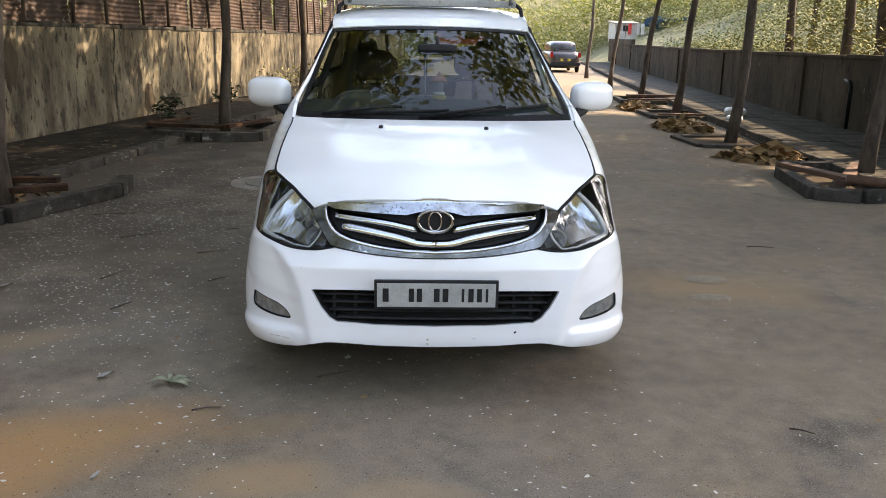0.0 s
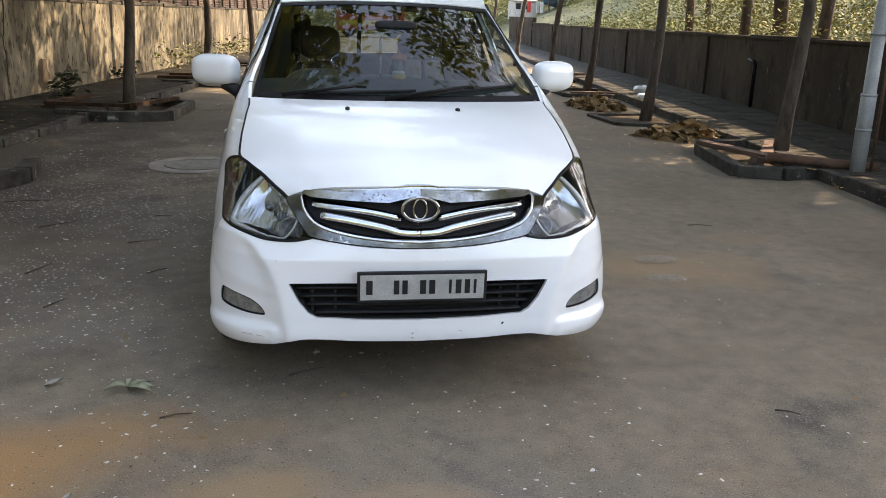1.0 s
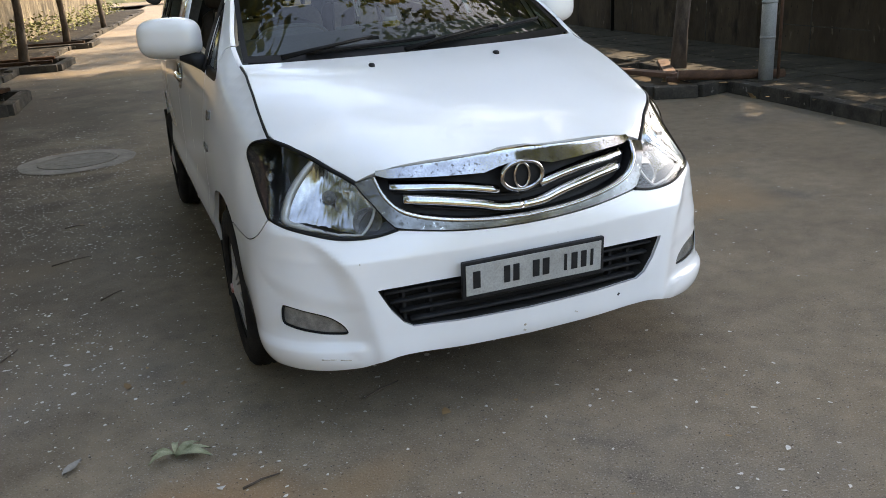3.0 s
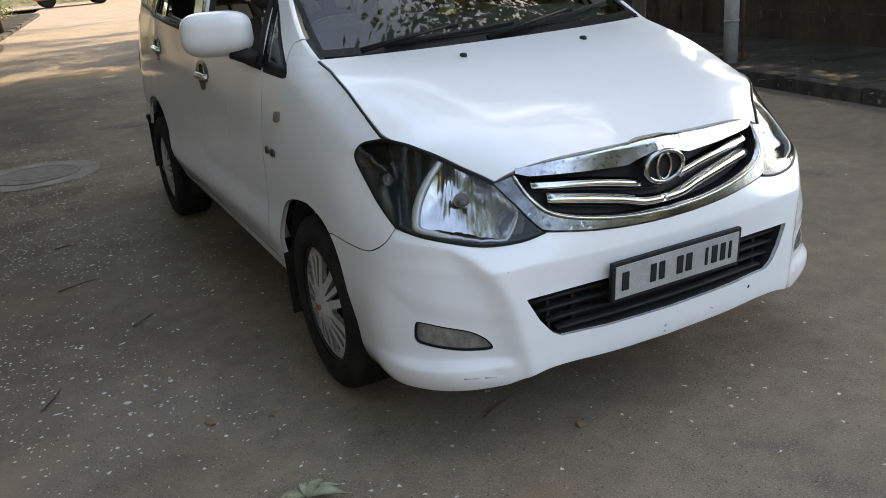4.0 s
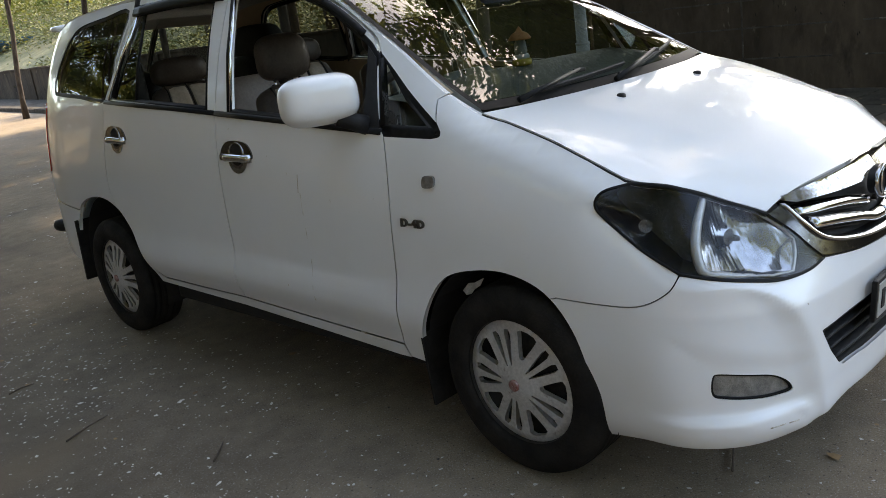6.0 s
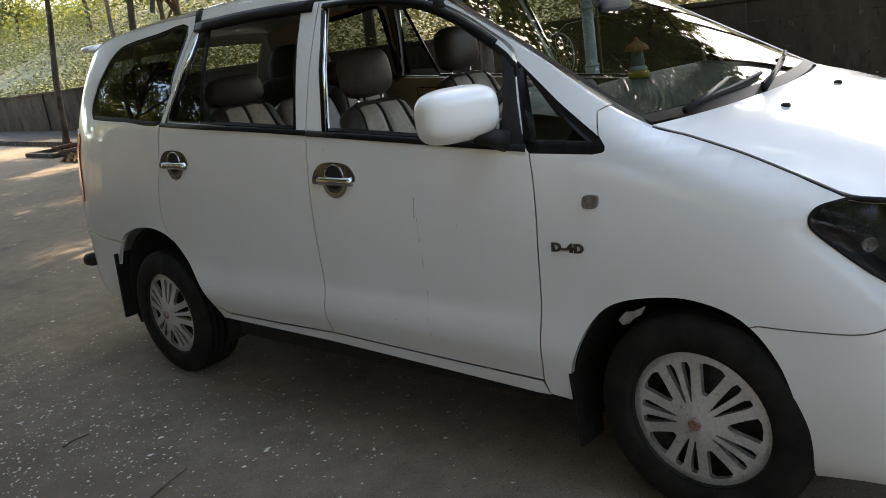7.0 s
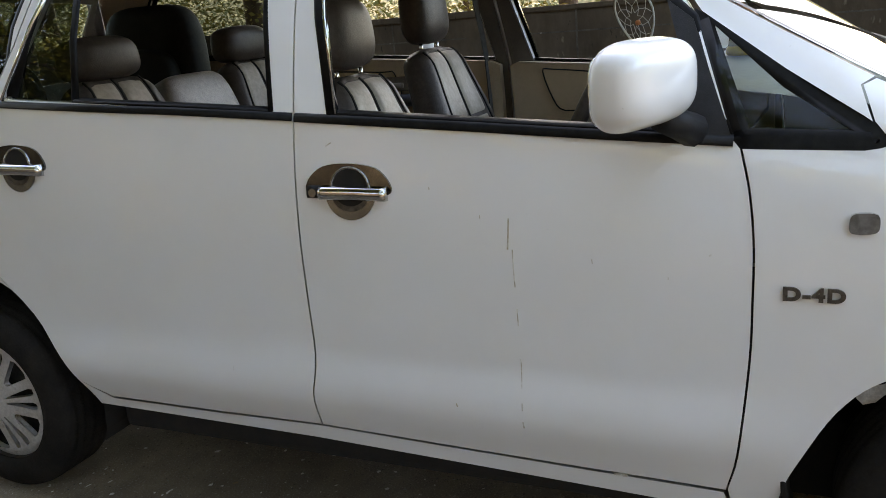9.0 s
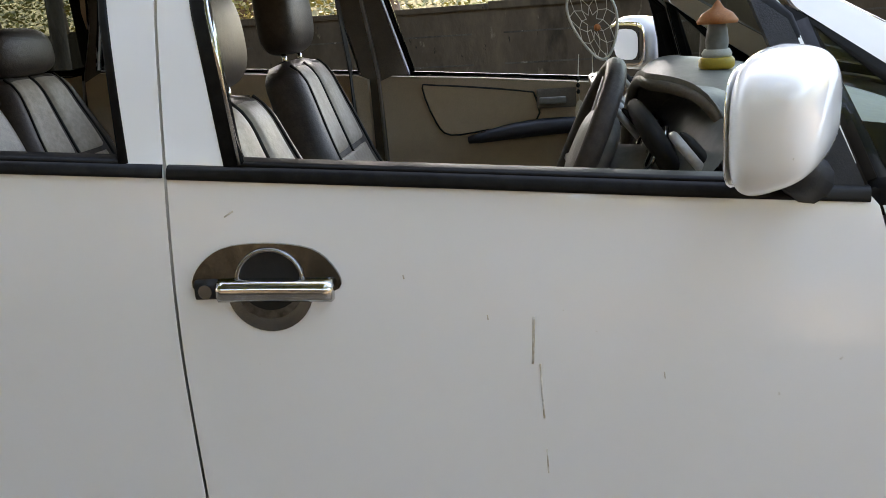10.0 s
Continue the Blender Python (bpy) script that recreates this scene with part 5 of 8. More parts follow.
for mir in (False, True):
    panel("inner_frame", DOOR_F, TAUPE, car, "dark taupe inner door frame", holes=[WIN_F], mirror=mir, d=-0.035, thick=0.0, gap=0.006, cell=0.08, step=0.04)
    panel("inner_frame", DOOR_R, TAUPE, car, "dark taupe inner door frame", holes=[WIN_R], mirror=mir, d=-0.035, thick=0.0, gap=0.006, cell=0.08, step=0.04)
    panel("inner_trim", QUART, BEIGE, car, "beige rear side trim", holes=[WIN_Q], mirror=mir, d=-0.03, thick=0.0, gap=0.004, cell=0.1, step=0.04)
    panel("inner_trim", PILLAR, BEIGE, car, "beige roof side trim", mirror=mir, d=-0.03, thick=0.0, gap=0.0, cell=0.1, step=0.04)
    for pts, ins, arm in (([(1.34, 0.42), (1.34, 1.072), (1.365, 1.095), (1.7, 1.128), (2.0, 1.156), (2.30, 1.178), (2.335, 1.165), (2.335, 0.42)],
                           [(1.838, 1.008), (1.838, 1.092), (1.865, 1.106), (2.0, 1.125), (2.16, 1.142), (2.20, 1.135), (2.165, 1.02), (2.12, 0.975), (2.0, 0.985)],
                           [(1.62, 0.995), (1.75, 0.992), (1.90, 0.982), (2.06, 0.957)]),
                          ([(2.40, 0.42), (2.38, 1.17), (2.42, 1.188), (2.9, 1.222), (3.30, 1.248), (3.36, 1.22), (3.42, 0.80), (3.15, 0.42)],
                           [(2.85, 1.04), (2.86, 1.16), (2.92, 1.168), (3.16, 1.182), (3.20, 1.17), (3.19, 1.08), (3.15, 1.05), (3.0, 1.035)],
                           [(2.70, 1.03), (2.80, 1.045), (2.95, 1.03), (3.06, 1.0)])):
        dt = panel("door_trim", Y(pts), BEIGE, car, "beige moulded door trim", mirror=mir, d=-0.075, thick=-0.035, gap=0.0, cell=0.06, step=0.03)
        panel("trim_insert", spline(Y(ins), 3, True), BEIGE, dt, mirror=mir, d=-0.079, thick=0.0, gap=0.0, cell=0.05, step=0.03)
        ring = spline(Y(ins), 3, True)
        f3 = skin([(-1 if mir else 1) * p[0] for p in ring], [p[1] for p in ring], -0.08)
        bm = bmesh.new()
        tube(bm, [tuple(p) for p in f3] + [tuple(f3[0])], 0.003, 5, cap=False)
        part("insert_groove", bm, DARK, dt)
        a3 = skin([(-1 if mir else 1) * sy(p[0]) for p in arm], [p[1] for p in arm], -0.098)
        bm = bmesh.new()
        ap = [tuple(p) for p in spline(a3, 4)]
        tube(bm, ap, [0.006 + 0.022 * math.sin(math.pi * (k + 0.6) / len(ap)) ** 0.6 for k in range(len(ap))], 12)
        part("armrest", bm, ARM, dt, "dark armrest", True)
        bx = skin([(-1 if mir else 1) * sy(arm[0][0] + 0.15)], [arm[0][1] + 0.085], -0.082)[0]
        bm = bmesh.new()
        box(bm, tuple(bx), (0.010, 0.125, 0.062), bevel=0.005)
        cupped = part("handle_cup", bm, TAUPE, dt, "recessed dark cup")
        bm = bmesh.new()
        box(bm, (bx[0] - math.copysign(0.010, bx[0]), bx[1] + 0.012, bx[2] - 0.006), (0.012, 0.085, 0.022), bevel=0.006)
        part("inner_handle", bm, GREYPL, cupped)
    bx = skin([(-1 if mir else 1) * sy(2.43)] * 3, [1.50, 1.2, 0.75], -0.075)
    bm = bmesh.new()
    for p, q in zip(bx, bx[1:]):
        d = Vector(q) - Vector(p)
        box(bm, (Vector(p) + Vector(q)) / 2, (0.004, 0.045, d.length), d.to_track_quat("Z", "Y").to_matrix())
    box(bm, bx[0], (0.03, 0.07, 0.05), bevel=0.008)
    part("seat_belt", bm, BELT_W, car, "dark seat belt webbing")


def seat_half(v, width):
    """Half-width of a backrest at v of its height: full below, drawn in towards a rounded top."""
    return width / 2 * (0.95 + 0.05 * math.sin(math.pi * min(v * 1.3, 1))) * (1 - 0.22 * float(ease((v - 0.50) / 0.5))) * (1.0 if v < 0.9 else math.sqrt(max(0.12, 1 - ((v - 0.9) / 0.115) ** 2)))


def seat_front(u, v):
    """How far the padding stands forward at u across, v up: raised bolsters, a hollow middle, a soft shoulder."""
    a = abs(u)
    rim = max(0.0, 1 - a ** 3.4) ** 0.4
    top = 1.0 if v < 0.84 else math.sqrt(max(0.08, 1 - ((v - 0.84) / 0.17) ** 2))
    return (0.058 * rim + 0.030 * float(ease((a - 0.45) / 0.3)) * rim * (1 - 0.5 * v) + 0.016 * math.exp(-((v - 0.22) / 0.14) ** 2) * (a < 0.97)) * top


def seat(x, y, z, tilt=20, width=0.50, height=0.56, name="front_seat", head=(0.265, 0.115, 0.205), lift=0.115, nod=0.045, lower=True):
    s = new(name)
    s.parent = car
    s["label"] = "two-tone leather seat with head rest"
    base = Matrix.Translation((x, y, z))
    back = base @ Euler((radians(-tilt), 0, 0)).to_matrix().to_4x4()
    nu, nv = 40, 30
    bm = bmesh.new()
    rows = []
    for j in range(nv + 1):
        v = j / nv
        hw = seat_half(v, width)
        front = [(-1 + 2 * i / nu) for i in range(nu + 1)]
        ring = [(u * hw, -seat_front(u, v), v * height) for u in front]
        deep = 0.075 * (1 - 0.45 * v)
        ring += [(-u * hw, deep * max(0.0, 1 - abs(u) ** 4) ** 0.35, v * height) for u in front[1:-1]]
        rows.append([bm.verts.new(back @ Vector(p)) for p in ring])
    for a, b in zip(rows, rows[1:]):
        for k in range(len(a)):
            bm.faces.new((a[k], a[(k + 1) % len(a)], b[(k + 1) % len(a)], b[k]))
    bm.faces.new(rows[-1])
    part("backrest", bm, LEATHER_D, s, "dark leather bolsters", True)

    def patch(nm, u0, u1, v0, v1, lb=""):
        bm = bmesh.new()
        n, m = 10, 22
        g = []
        for j in range(m + 1):
            v = v0 + (v1 - v0) * j / m
            hw = seat_half(min(v, 0.9), width)
            row = []
            for i in range(n + 1):
                u = u0 + (u1 - u0) * i / n
                puff = 0.0045 * (1 - (2 * i / n - 1) ** 4) * (1 - (2 * j / m - 1) ** 8)
                edge = -0.003 if i in (0, n) or j in (0, m) else 0.0025
                row.append(bm.verts.new(back @ Vector((u * hw, -seat_front(u, v) - puff - edge, v * height))))
            g.append(row)
        for a, b in zip(g, g[1:]):
            for i in range(n):
                bm.faces.new((a[i], a[i + 1], b[i + 1], b[i]))
        part(nm, bm, LEATHER, s, lb, True)
    lo = 0.50 if lower else 0.05
    patch("back_panel", -0.61, -0.03, lo, 0.965, "tan-grey leather panel")
    patch("back_panel", 0.03, 0.61, lo, 0.965, "tan-grey leather panel")
    if lower:
        patch("lumbar_panel", -0.62, 0.62, 0.30, 0.485, "tan-grey leather panel")
        patch("lumbar_panel", -0.62, 0.62, 0.10, 0.29, "tan-grey leather panel")
    for u in (-0.64, 0.0, 0.64):
        bm = bmesh.new()
        line = [(0.04 + 0.93 * k / 20) for k in range(21)]
        tube(bm, [back @ Vector((u * seat_half(min(v, 0.9), width), -seat_front(u, v) - 0.001, v * height)) for v in line], 0.0042, 6)
        part("piping", bm, DARK, s, "", True)
    bm = bmesh.new()
    pillow(bm, (0, -0.26, 0.03), (width, 0.56, 0.17), 3.6, base, 28, 14)
    part("cushion", bm, LEATHER_D, s, "", True)
    bm = bmesh.new()
    pillow(bm, (0, -0.27, 0.075), (width * 0.66, 0.5, 0.11), 3.6, base, 24, 12)
    part("cushion_panel", bm, LEATHER, s, "tan-grey leather panel", True)
    hb_ = back @ Matrix.Translation((0, -nod, height + lift)) @ Euler((radians(tilt - 4), 0, 0)).to_matrix().to_4x4()
    bm = bmesh.new()
    pillow(bm, (0, 0, 0), head, 3.2, Matrix(), 32, 20)
    for v in bm.verts:
        v.co.x *= 1 - 0.10 * (v.co.z / head[2])
        v.co.y += 0.02 * (v.co.z / head[2]) ** 2
    bm.transform(hb_)
    part("head_rest", bm, LEATHER_D, s, "dark head rest", True)
    for sg in (-1, 1):
        bm = bmesh.new()
        tube(bm, [back @ Vector((sg * 0.07, -0.005, height - 0.03)), hb_ @ Vector((sg * 0.07, 0, -head[2] * 0.4))], 0.007, 8)
        part("head_rest_post", bm, CHROME, s, "", True)
        bm = bmesh.new()
        tube(bm, [back @ Vector((sg * 0.07, -0.005, height - 0.014)), back @ Vector((sg * 0.07, -0.006, height + 0.004))], 0.014, 10)
        part("post_collar", bm, BLACK, s, "", True)
    return s


seat(0.305, 2.305, 0.74, width=0.53)
seat(-0.36, 2.265, 0.705)
for x in (0.385, -0.385):
    seat(x, 3.165, 0.745, 21, 0.50, 0.565, "second_row_seat", (0.31, 0.13, 0.145), 0.06, 0.03, x > 0)
bm = bmesh.new()                                    # middle place of the bench, without a head rest
pillow(bm, (0, 0.0, 0.235), (0.37, 0.125, 0.60), 6.0, Matrix.Translation((0, 3.165, 0.745)) @ Euler((radians(-21), 0, 0)).to_matrix().to_4x4(), 24, 20)
part("bench_middle", bm, mat("taupe_leather", (0.15, 0.125, 0.105), 0.4, color2=(0.19, 0.16, 0.135), scale=7, bump=0.25, bump_scale=250), car, "taupe leather middle back of the bench", True)
for sg in (-1, 1):                                  # third row, folded up against the sides
    fs_ = new("folded_rear_seat")
    fs_.parent = car
    fs_["label"] = "dark rear seat folded up against the side"
    bm = bmesh.new()
    pillow(bm, (sg * 0.49, 3.90, 1.20), (0.17, 0.50, 0.66), 4.2, nu=28, nv=20)
    part("backrest", bm, BLACK, fs_, "", True)
    bm = bmesh.new()
    pillow(bm, (sg * 0.36, 3.92, 1.10), (0.13, 0.46, 0.50), 4.0, nu=28, nv=18)
    part("cushion", bm, BLACK, fs_, "", True)
    bm = bmesh.new()
    tube(bm, [(sg * 0.43, 3.74, 0.86), (sg * 0.43, 3.74, 0.42)], 0.016, 8)
    tube(bm, [(sg * 0.43, 4.06, 0.86), (sg * 0.43, 4.06, 0.42)], 0.016, 8)
    part("strut", bm, BLACK, fs_, "", True)

dash = new("dashboard")
dash.parent = car
dash["label"] = "grey moulded dashboard"
prof = [(0.99, 1.09), (1.08, 1.135), (1.22, 1.175), (1.36, 1.198), (1.455, 1.205), (1.512, 1.190), (1.556, 1.150), (1.592, 1.095), (1.612, 1.03), (1.61, 0.94), (1.575, 0.84), (1.53, 0.66)]
ps = spline(prof, 3)
bm = bmesh.new()
cols = []
for i in range(33):
    u = -1 + 2 * i / 32
    x = u * 0.70
    cols.append([bm.verts.new((x, y + (0.026 * math.exp(-(x / 0.2) ** 4) - 0.03 * u * u) * (y > 1.4) + 0.02 * abs(u) * (y < 1.1), z - 0.012 * u * u)) for y, z in ps])
for a, b in zip(cols, cols[1:]):
    for k in range(len(ps) - 1):
        bm.faces.new((a[k], b[k], b[k + 1], a[k + 1]))
part("top_pad", bm, DASHTOP, dash, "", True)


def hood_arch(u, v):
    """The cover over the instruments: u across, v from the dashboard's top to its lip before the driver."""
    a = abs(2 * u - 1)
    h = 0.045 + 0.075 * v
    return -0.37 + (2 * u - 1) * (0.19 + 0.035 * v), 1.30 + 0.31 * v - 0.15 * v * max(0.0, 1 - 2 * u) ** 1.4 + 0.03 * v * max(0.0, 2 * u - 1) ** 3, 1.125 - 0.02 * v + h * (1 - a ** 3.2) ** 0.55 - 0.17 * v * a ** 8


loft("instrument_hood", hood_arch, 36, 12, GREYPL, dash, "grey cover over the instruments", thick=0.016)
bm = bmesh.new()
tube(bm, [Vector(hood_arch(k / 40, 1.0)) - Vector((0, 0.004, 0.004)) for k in range(41)], 0.011, 10)
part("hood_lip", bm, TAUPE, dash, "dark soft lip", True)
bm = bmesh.new()
pillow(bm, (0, 0, 0), (0.37, 0.04, 0.19), 3.2, Matrix.Translation((-0.37, 1.582, 1.10)) @ Euler((radians(-28), 0, 0)).to_matrix().to_4x4(), nu=24, nv=10)
inst = part("instruments", bm, DARK, dash, "dark instrument cluster", True)
for cx in (-0.46, -0.37, -0.28):
    bm = bmesh.new()
    tube(bm, [(cx + 0.036 * math.cos(a), 1.598 - 0.5 * 0.036 * math.sin(a), 1.115 + 0.036 * math.sin(a)) for a in [2 * math.pi * k / 24 for k in range(25)]], 0.004, 6, cap=False)
    part("dial_ring", bm, CHROME, inst, "", True)
bm = bmesh.new()
tube(bm, [(x, 1.628 - 0.03 * (x / 0.7) ** 2 + 0.026 * math.exp(-(x / 0.2) ** 4), 1.005 - 0.012 * (x / 0.68) ** 2) for x in [-0.68 + 1.36 * k / 20 for k in range(21)]], 0.005, 6)
part("dash_seam", bm, DARK, dash, "", True)
SILVERP = mat("silver_plastic", (0.40, 0.40, 0.39), 0.32, metal=0.2, color2=(0.47, 0.47, 0.46), scale=9)
# the middle facia leans back; its radio is missing and wires hang out
FM = Matrix.Translation((0.0, 1.606, 1.136)) @ Euler((radians(-44), 0, 0)).to_matrix().to_4x4()
bm = bmesh.new()
frame_o = [(0.150 * math.copysign(abs(math.cos(a)) ** 0.45, math.cos(a)), 0.098 * math.copysign(abs(math.sin(a)) ** 0.45, math.sin(a))) for a in [2 * math.pi * k / 40 for k in range(41)]]
tube(bm, [FM @ Vector((a, 0.014, b)) for a, b in frame_o], 0.012, 8, cap=False)
fac = part("facia_rim", bm, SILVERP, dash, "silver rim of the middle facia", True)
bm = bmesh.new()
box(bm, FM @ Vector((0, 0.004, 0)), (0.29, 0.014, 0.19), FM.to_3x3(), 0.006)
part("facia", bm, GREYPL, dash, "grey middle facia")
bm = bmesh.new()
box(bm, FM @ Vector((0, 0.012, 0.030)), (0.185, 0.008, 0.058), FM.to_3x3(), 0.004)
part("radio_slot", bm, DARK, dash, "dark empty radio slot")
bm = bmesh.new()
for sg in (-1, 1):
    box(bm, FM @ Vector((sg * 0.098, 0.026, 0.030)), (0.010, 0.030, 0.068), FM.to_3x3(), 0.003)
box(bm, FM @ Vector((0, 0.026, -0.004)), (0.20, 0.030, 0.009), FM.to_3x3(), 0.003)
box(bm, FM @ Vector((-0.02, 0.024, 0.066)), (0.20, 0.024, 0.009), FM.to_3x3(), 0.003)
part("slot_frame", bm, CHROME, dash, "bright metal slot frame")
for k, (a0, b0) in enumerate(((-0.06, 0.02), (-0.02, -0.02), (0.03, 0.015))):
    bm = bmesh.new()
    tube(bm, [FM @ Vector(p) for p in spline([(a0, 0.01, 0.03), (a0 + 0.01, 0.04, 0.012), (a0 + 0.03, 0.046, b0 - 0.03), (a0 + 0.055, 0.03, b0 - 0.055), (a0 + 0.05, 0.012, b0 - 0.062)], 4)], 0.0028, 6)
    part("loose_wire", bm, BLACK if k else mat("pale_wire", (0.6, 0.58, 0.55), 0.5), dash, "", True)
for cx in (-0.075, 0.075):
    bm = bmesh.new()
    lathe(bm, [(0.030, 0.006), (0.034, 0.016), (0.030, 0.022), (0.016, 0.026), (0.001, 0.028)], 24, FM @ Matrix.Translation((cx, 0.0, -0.058)) @ Matrix.Rotation(radians(90), 4, "Z"))
    part("heater_knob", bm, GREYPL, dash, "", True)
# oval vents with upright louvres
for cx, cy, cz, tip in ((-0.19, 1.604, 1.110, -40), (0.19, 1.604, 1.110, -40), (-0.60, 1.545, 1.118, -38), (0.56, 1.545, 1.118, -38)):
    VM = Matrix.Translation((cx, cy, cz)) @ Euler((radians(tip), 0, 0)).to_matrix().to_4x4()
    bm = bmesh.new()
    tube(bm, [VM @ Vector((0.046 * math.cos(a), 0.008, 0.056 * math.sin(a))) for a in [2 * math.pi * k / 28 for k in range(29)]], 0.008, 8, cap=False)
    vent = part("air_vent", bm, SILVERP, dash, "oval silver air vent", True)
    bm = bmesh.new()
    pillow(bm, (0, -0.004, 0), (0.088, 0.022, 0.108), 2.2, VM, 20, 10)
    part("vent_well", bm, DARK, vent, "", True)
    for k in range(6):
        zz = -0.042 + 0.0168 * k
        bm = bmesh.new()
        box(bm, VM @ Vector((0, 0.010, zz)), (0.088 * math.sqrt(1 - (zz / 0.056) ** 2), 0.014, 0.0035), VM.to_3x3() @ Euler((radians(25), 0, 0)).to_matrix())
        part("louvre", bm, GREYPL, vent)
bm = bmesh.new()
pillow(bm, (0.0, 1.85, 0.62), (0.26, 0.9, 0.28), 5, nu=24, nv=14)
part("centre_console", bm, GREYPL, dash, "", True)
sw = new("steering_wheel")
sw.parent = car
sw["label"] = "dark steering wheel with grey hub"
m = Matrix.Translation((-0.37, 1.735, 1.085)) @ Euler((radians(-66), 0, 0)).to_matrix().to_4x4()
bm = bmesh.new()
n = 48
tube(bm, [m @ Vector((0.183 * math.cos(2 * math.pi * k / n), 0.183 * math.sin(2 * math.pi * k / n), 0)) for k in range(n + 1)], 0.0195, 14, cap=False)
part("rim", bm, LEATHER_D, sw, "dark leather rim", True)
bm = bmesh.new()
pillow(bm, (0, -0.02, -0.02), (0.20, 0.17, 0.075), 3, m, 28, 14)
part("hub", bm, GREYPL, sw, "", True)
bm = bmesh.new()
for a in (10, 170, 250, 290):
    d = Vector((math.cos(radians(a)), math.sin(radians(a)), 0))
    tube(bm, [m @ (d * 0.06 + Vector((0, 0, -0.012))), m @ (d * 0.175)], [0.018, 0.012], 8)
part("spoke", bm, GREYPL, sw, "", True)
bm = bmesh.new()
tube(bm, [(-0.37, 1.50, 1.0), (-0.37, 1.60, 1.03), (-0.37, 1.68, 1.058)], [0.085, 0.078, 0.055], 18)
part("column", bm, GREYPL, sw, "", True)
bm = bmesh.new()
tube(bm, [(-0.37, 1.62, 1.05), (-0.22, 1.63, 1.07)], 0.009, 8)
tube(bm, [(-0.37, 1.62, 1.05), (-0.52, 1.63, 1.07)], 0.009, 8)
part("stalk", bm, BLACK, sw, "", True)
im = new("interior_mirror")
im.parent = car
bm = bmesh.new()
pillow(bm, (0.035, 1.475, 1.474), (0.225, 0.035, 0.062), 4, nu=28, nv=12)
part("mirror_shell", bm, BLACK, im, "dark rear-view mirror", True)
bm = bmesh.new()
tube(bm, [(0.035, 1.475, 1.49), (0.035, 1.53, 1.535)], 0.011, 8)
part("stem", bm, BLACK, im, "", True)

# ---- ornaments in the car ----
ORANGE = mat("orange_terracotta", (0.50, 0.15, 0.04), 0.6, color2=(0.58, 0.22, 0.08), scale=30)
YELLOW = mat("yellow_base", (0.55, 0.36, 0.03), 0.45, color2=(0.6, 0.42, 0.06), scale=30)
PALE = mat("pale_thread", (0.60, 0.58, 0.53), 0.8, color2=(0.70, 0.68, 0.63), scale=60)
orn = tagged(new("shrine_ornament"), "small ornament with orange roof and yellow base on the dashboard", "ornament")
LO = Matrix.Translation((0.045, 1.405, 1.2035)) @ Matrix.Rotation(radians(-90), 4, "Y")
for nm, prof_, mt, lb in (("base", [(0.001, 0.0), (0.036, 0.0), (0.04, 0.006), (0.04, 0.02), (0.034, 0.026), (0.001, 0.026)], YELLOW, "yellow round base"),
                          ("cushion_ring", [(0.001, 0.026), (0.032, 0.026), (0.034, 0.034), (0.028, 0.044), (0.001, 0.044)], PALE, "white ring"),
                          ("column", [(0.024, 0.044), (0.026, 0.06), (0.022, 0.09), (0.018, 0.10)], GREYPL, ""),
                          ("roof", [(0.001, 0.098), (0.044, 0.10), (0.046, 0.106), (0.034, 0.122), (0.014, 0.134), (0.006, 0.146), (0.001, 0.152)], ORANGE, "orange domed roof")):
    bm = bmesh.new()
    lathe(bm, [(r_, h_) for r_, h_ in prof_], 24, LO)
    part(nm, bm, mt, orn, lb, True)
dc = tagged(new("dream_catcher"), "pale thread dream catcher hanging from the mirror", "ornament")
DC = Vector((-0.03, 1.688, 1.325))
bm = bmesh.new()
n = 36
rim = [DC + Vector((0, 0.050 * math.sin(a) * (1 + 0.35 * math.cos(a)) - 0.018 * (1 - math.cos(a)) + 0.012, 0.080 * math.cos(a))) for a in [2 * math.pi * k / n for k in range(n + 1)]]
tube(bm, rim, 0.003, 6, cap=False)
part("hoop", bm, PALE, dc, "", True)
bm = bmesh.new()
prev = rim[:-1:4]
for q in (0.7, 0.45, 0.25):
    cur = [DC + (prev[k].lerp(prev[(k + 1) % len(prev)], 0.5) - DC) * (q / (q + 0.22)) for k in range(len(prev))]
    for k in range(len(prev)):
        tube(bm, [prev[k], cur[k]], 0.0009, 4)
        tube(bm, [cur[k], prev[(k + 1) % len(prev)]], 0.0009, 4)
    prev = cur
part("web", bm, PALE, dc)
bm = bmesh.new()
tube(bm, [rim[0], DC + Vector((0.01, -0.03, 0.11)), Vector((0.035, 1.482, 1.452))], 0.0012, 5)
part("thread", bm, PALE, dc)
for sg in (-1, 0, 1):
    bm = bmesh.new()
    tube(bm, [DC + Vector((0, 0.03 * sg, -0.066)), DC + Vector((0, 0.034 * sg, -0.14)), DC + Vector((0, 0.03 * sg, -0.19 + 0.02 * sg))], 0.0011, 5)
    part("thread", bm, PALE, dc)
for sg in (-1, 0, 1):
    bm = bmesh.new()
    pillow(bm, tuple(DC + Vector((0, 0.03 * sg, -0.215 + 0.02 * sg))), (0.006, 0.022, 0.055), 2.2, nu=10, nv=8)
    part("feather", bm, PALE, dc, "pale feather", True)
    bm = bmesh.new()
    for q in range(3):
        pillow(bm, tuple(DC + Vector((0, 0.033 * sg, -0.12 - 0.014 * q))), (0.009, 0.009, 0.011), 2, nu=8, nv=6)
    part("bead", bm, DARK, dc, "", True)
bm = bmesh.new()
pillow(bm, tuple(DC + Vector((-0.004, -0.012, -0.01))), (0.014, 0.016, 0.016), 2, nu=10, nv=8)
